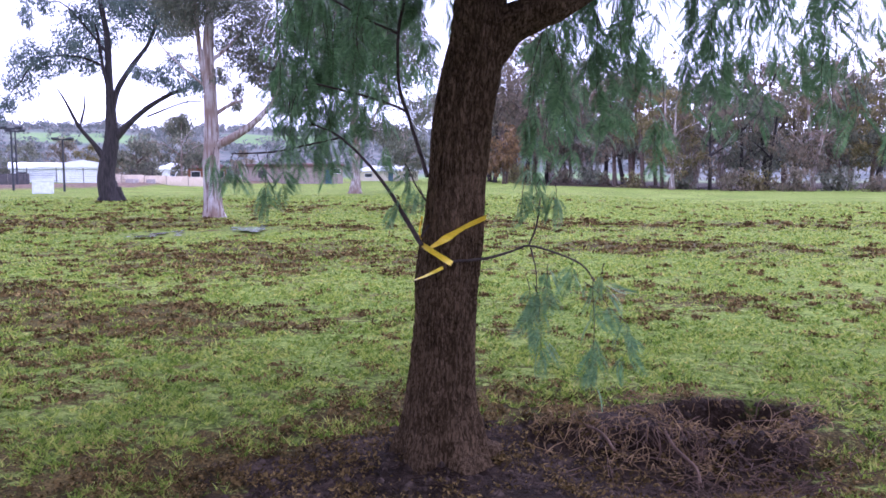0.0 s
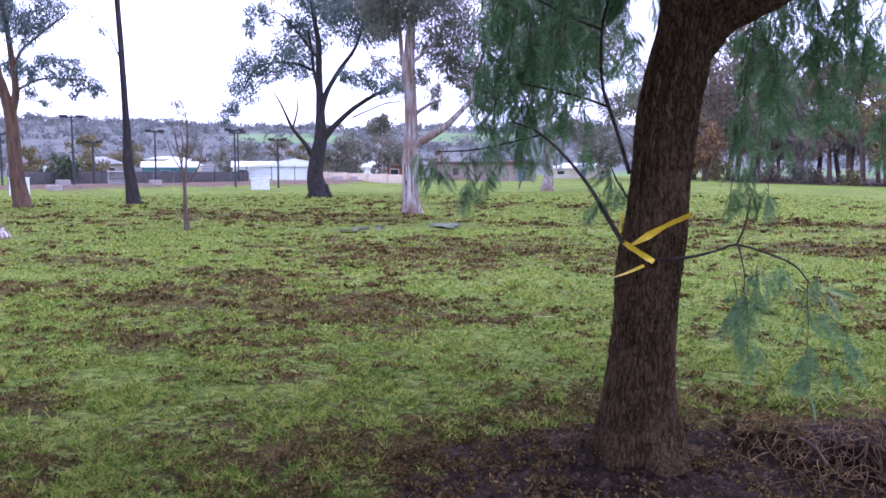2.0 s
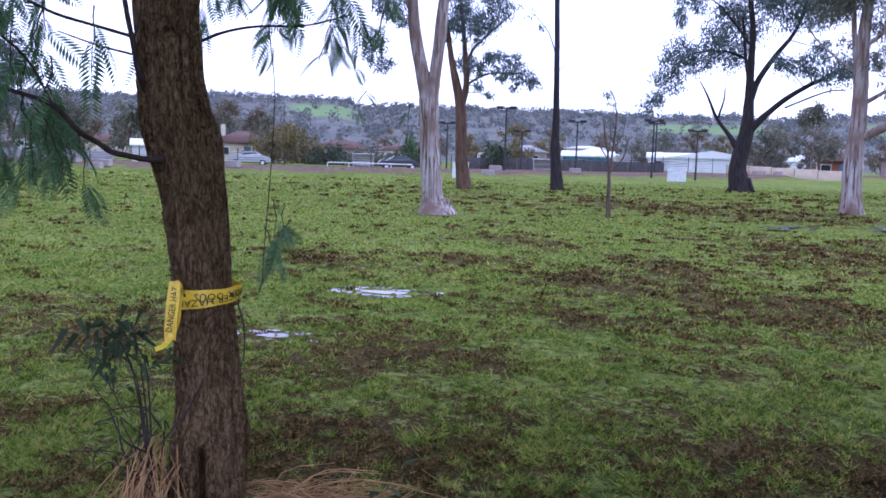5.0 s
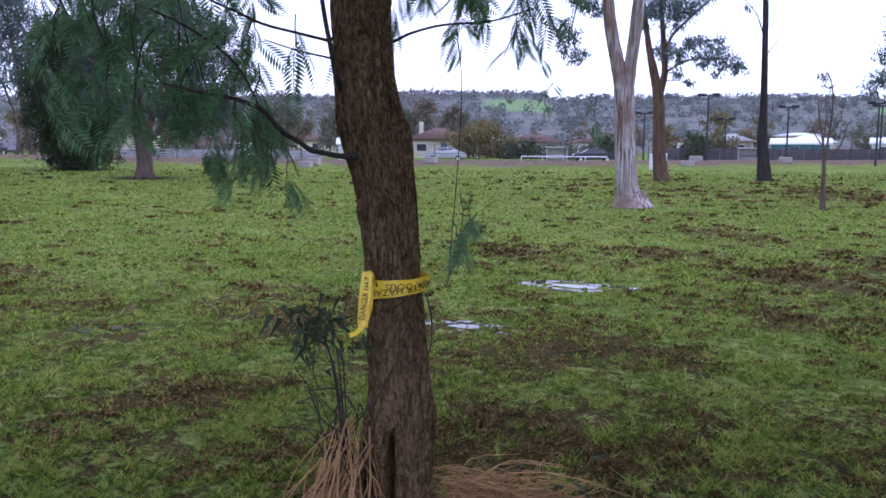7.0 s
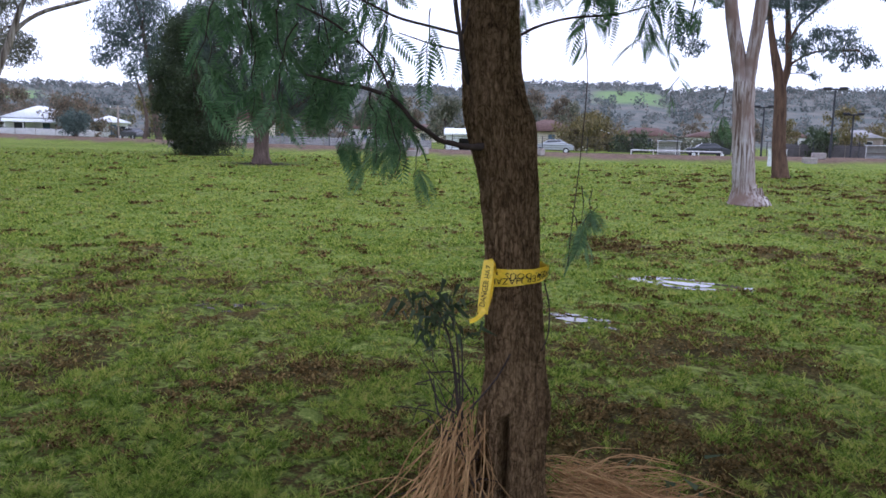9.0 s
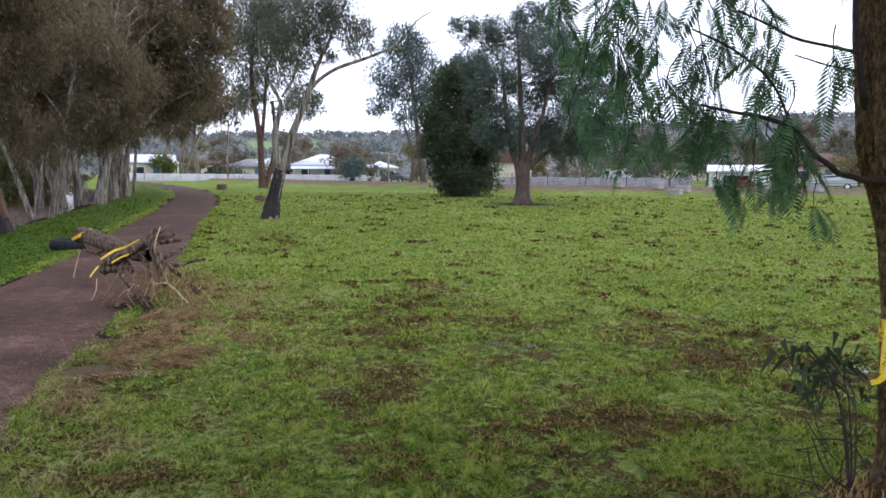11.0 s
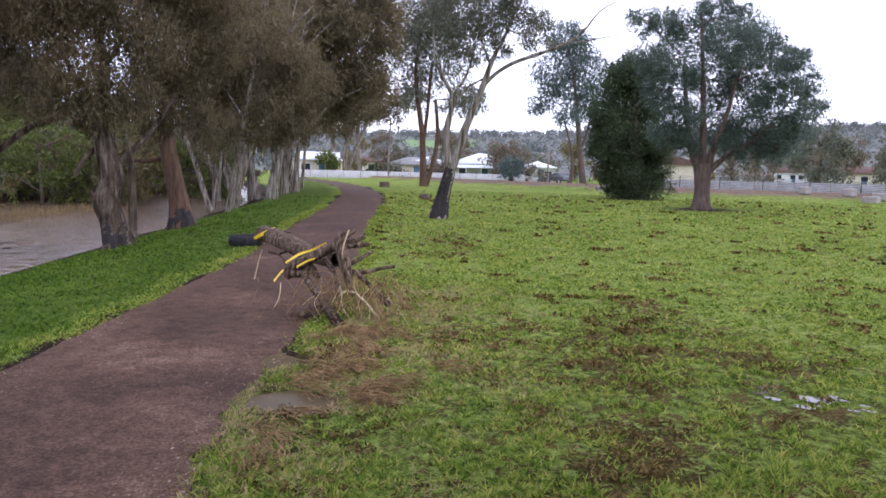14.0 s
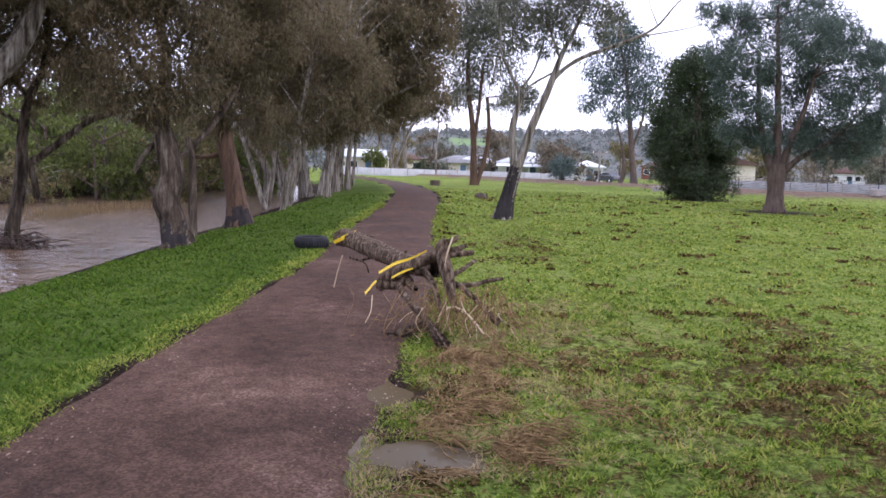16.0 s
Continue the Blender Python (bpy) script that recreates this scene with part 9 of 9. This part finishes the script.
mesh_fence((-57, 50), (-50, 74), 1.7, "dark wire sports court fence")
mesh_fence((-50, 74), (-46, 92), 1.7, "dark wire sports court fence")
mesh_fence((-60, 60), (-52, 82), 1.6, "dark wire sports court fence")
mesh_fence((-88, -4), (-66, 24), 1.2, "low dark wire fence along the verge")
fence(SPOT["tanL"], SPOT["tanR"], 1.05, "tan_panel", "tan corrugated panel fence")
fence(SPOT["wfL"], SPOT["wfR"], 1.05, "fence_white", "low white boundary fence before the houses")
fence(SPOT["gfL"], SPOT["gfR"], 1.05, "grey_panel", "weathered grey corrugated panel fence")
car((-113, -3.2, float(ground_z(-113, -3.2))), 35, "car_dark", "dark car parked beside the white fence")
fence((-78, 70), (-62, 92), 1.5, "mesh_dark", "dark screening fence behind the courts")


def rail_line(a, b):
    (ax, ay), (bx, by) = a, b
    length = math.hypot(bx - ax, by - ay)
    z = float(ground_z(ax, ay))
    top = thing("white_rail", (ax, ay, z), "long white pipe rail along the verge", "rail", turn=math.degrees(math.atan2(by - ay, bx - ax)))
    g = Geo()
    tube(g, [(0, 0, 0.75, 0.05), (length, 0, 0.75, 0.05)], 8, 0, 1)
    part("rail", g, "white_paint", top)
    for k in range(5):
        x = length * k / 4
        g = Geo()
        tube(g, [(x, 0, -0.2, 0.04), (x, 0, 0.75, 0.04)], 8, 0, 1)
        part("post", g, "white_paint", top)


rail_line(SPOT["railL"], SPOT["railR"])
rng = np.random.RandomState(23)
for k in range(16):
    i = rng.uniform(0.12, 0.95)
    t = i * (len(STRIP_LINE) - 1)
    a, b = STRIP_LINE[int(t)], STRIP_LINE[min(int(t) + 1, len(STRIP_LINE) - 1)]
    px, py = a + (b - a) * (t - int(t)) + rng.normal(size=2) * 0.8 + np.array([-2, 0.8])
    blk = thing("concrete_block", (px, py, float(ground_z(px, py))), "pinkish concrete block on the gravel verge", "block", "verge blocks", turn=rng.uniform(0, 90))
    boxed("block", (-0.5, -0.25, -0.1, 0.5, 0.25, 0.42), "concrete", blk, bevel=0.06)


def shed_right():
    x, y, z = spot("shedR")
    top = thing("carport_shed", (x, y, z), "pale grey metal shed with open bay", "shed", turn=facing(x, y))
    w = 5.0
    boxed("left_wall", (-w / 2, 0, -0.2, -w / 2 + 1.2, 4, 1.75), "white_metal", top)
    boxed("right_wall", (w / 2 - 1.7, 0, -0.2, w / 2, 4, 1.75), "white_metal", top)
    boxed("lintel", (-w / 2 + 1.2, 0, 1.35, w / 2 - 1.7, 0.2, 1.75), "white_metal", top)
    # back wall coloured near-black for the shade inside the bay
    boxed("back_wall", (-w / 2 + 1.2, 3.8, -0.2, w / 2 - 1.7, 4, 1.75), "shaded_inside", top)
    g = Geo()
    gable_roof(g, w, 4.2, 1.77, 0.55, 0.2)
    r = part("roof", g, "white_metal", top)
    r.location = (0, 2, 0)
    car((x - 1.6, y + 1.2, z), facing(x, y) + 90, "car_red", "red car parked in the open bay of a shed")


shed_right()


def power_pole(at, h):
    top = thing("power_pole", at, "pale wooden power pole with crossarm", "pole", turn=facing(at[0], at[1]))
    g = Geo()
    tube(g, [(0, 0, -0.3, 0.14), (0, 0, h, 0.10)], 10, 0.03, 2)
    part("pole", g, "pole_wood", top)
    boxed("crossarm", (-0.9, -0.05, h - 0.4, 0.9, 0.05, h - 0.28), "pole_wood", top)
    for k in (-0.75, 0, 0.75):
        g = Geo()
        tube(g, [(k, 0, h - 0.28, 0.03), (k, 0, h - 0.1, 0.04)], 8, 0, 1)
        part("insulator", g, "white_paint", top)


power_pole(spot("ppole"), 3.9)


def boulder(at, s, seed, name="boulder", label="low grey rock on the lawn"):
    top = thing(name, at, label, "rock")
    bm = bmesh.new()
    bmesh.ops.create_icosphere(bm, subdivisions=3, radius=1)
    for v in bm.verts:
        k = 1 + 0.25 * noise.noise(v.co * 1.3 + Vector((seed, 0, 0))) + 0.08 * noise.noise(v.co * 4)
        v.co = Vector((v.co.x * s[0] * k, v.co.y * s[1] * k, v.co.z * s[2] * k + s[2] * 0.5))
    me = bpy.data.meshes.new("stone")
    bm.to_mesh(me)
    bm.free()
    part("stone", me, "rock", top, smooth=True)


boulder(spot("rock"), (0.35, 0.3, 0.16), 3)
boulder((-41.0, -8.6, float(ground_z(-41, -8.6))), (0.25, 0.25, 0.1), 5)


def stump_seat(at):
    top = thing("tree_stump", at, "low dark sawn stump by the path", "stump")
    g = Geo()
    tube(g, [(0, 0, -0.2, 0.5), (0, 0, 0.1, 0.42), (0, 0, 0.42, 0.40)], 16, 0.08, 3)
    part("stump", g, "bark_brown", top)


stump_seat(spot("chairb"))
g = Geo()
line = smooth_line([(a, b, 0, 1) for a, b in PATH_LINE], 20)
near = line[(line[:, 0] > -30) & (line[:, 0] < 3), :2]
for k in range(15000):
    i = int(len(near) * rng.uniform(0, 0.999) ** 0.8)
    o = near[i] + rng.uniform(-1, 1, 2) * np.array([0.35, PATH_HALF * 0.95])
    q = 0.004 + 0.013 * rng.uniform(0, 1) ** 3
    z = 0.010 + float(hill_height(o[0], o[1]))
    g.add([(o[0] - q, o[1], z), (o[0] + q * 0.3, o[1] - q, z), (o[0] + q, o[1] + q * 0.4, z), (o[0], o[1], z + q * 0.5)], [(0, 1, 3), (1, 2, 3), (2, 0, 3)])
tagged(part("path_grit", g, "grit"), "loose grit and leaf bits on the path", "grit", kind="stuff")
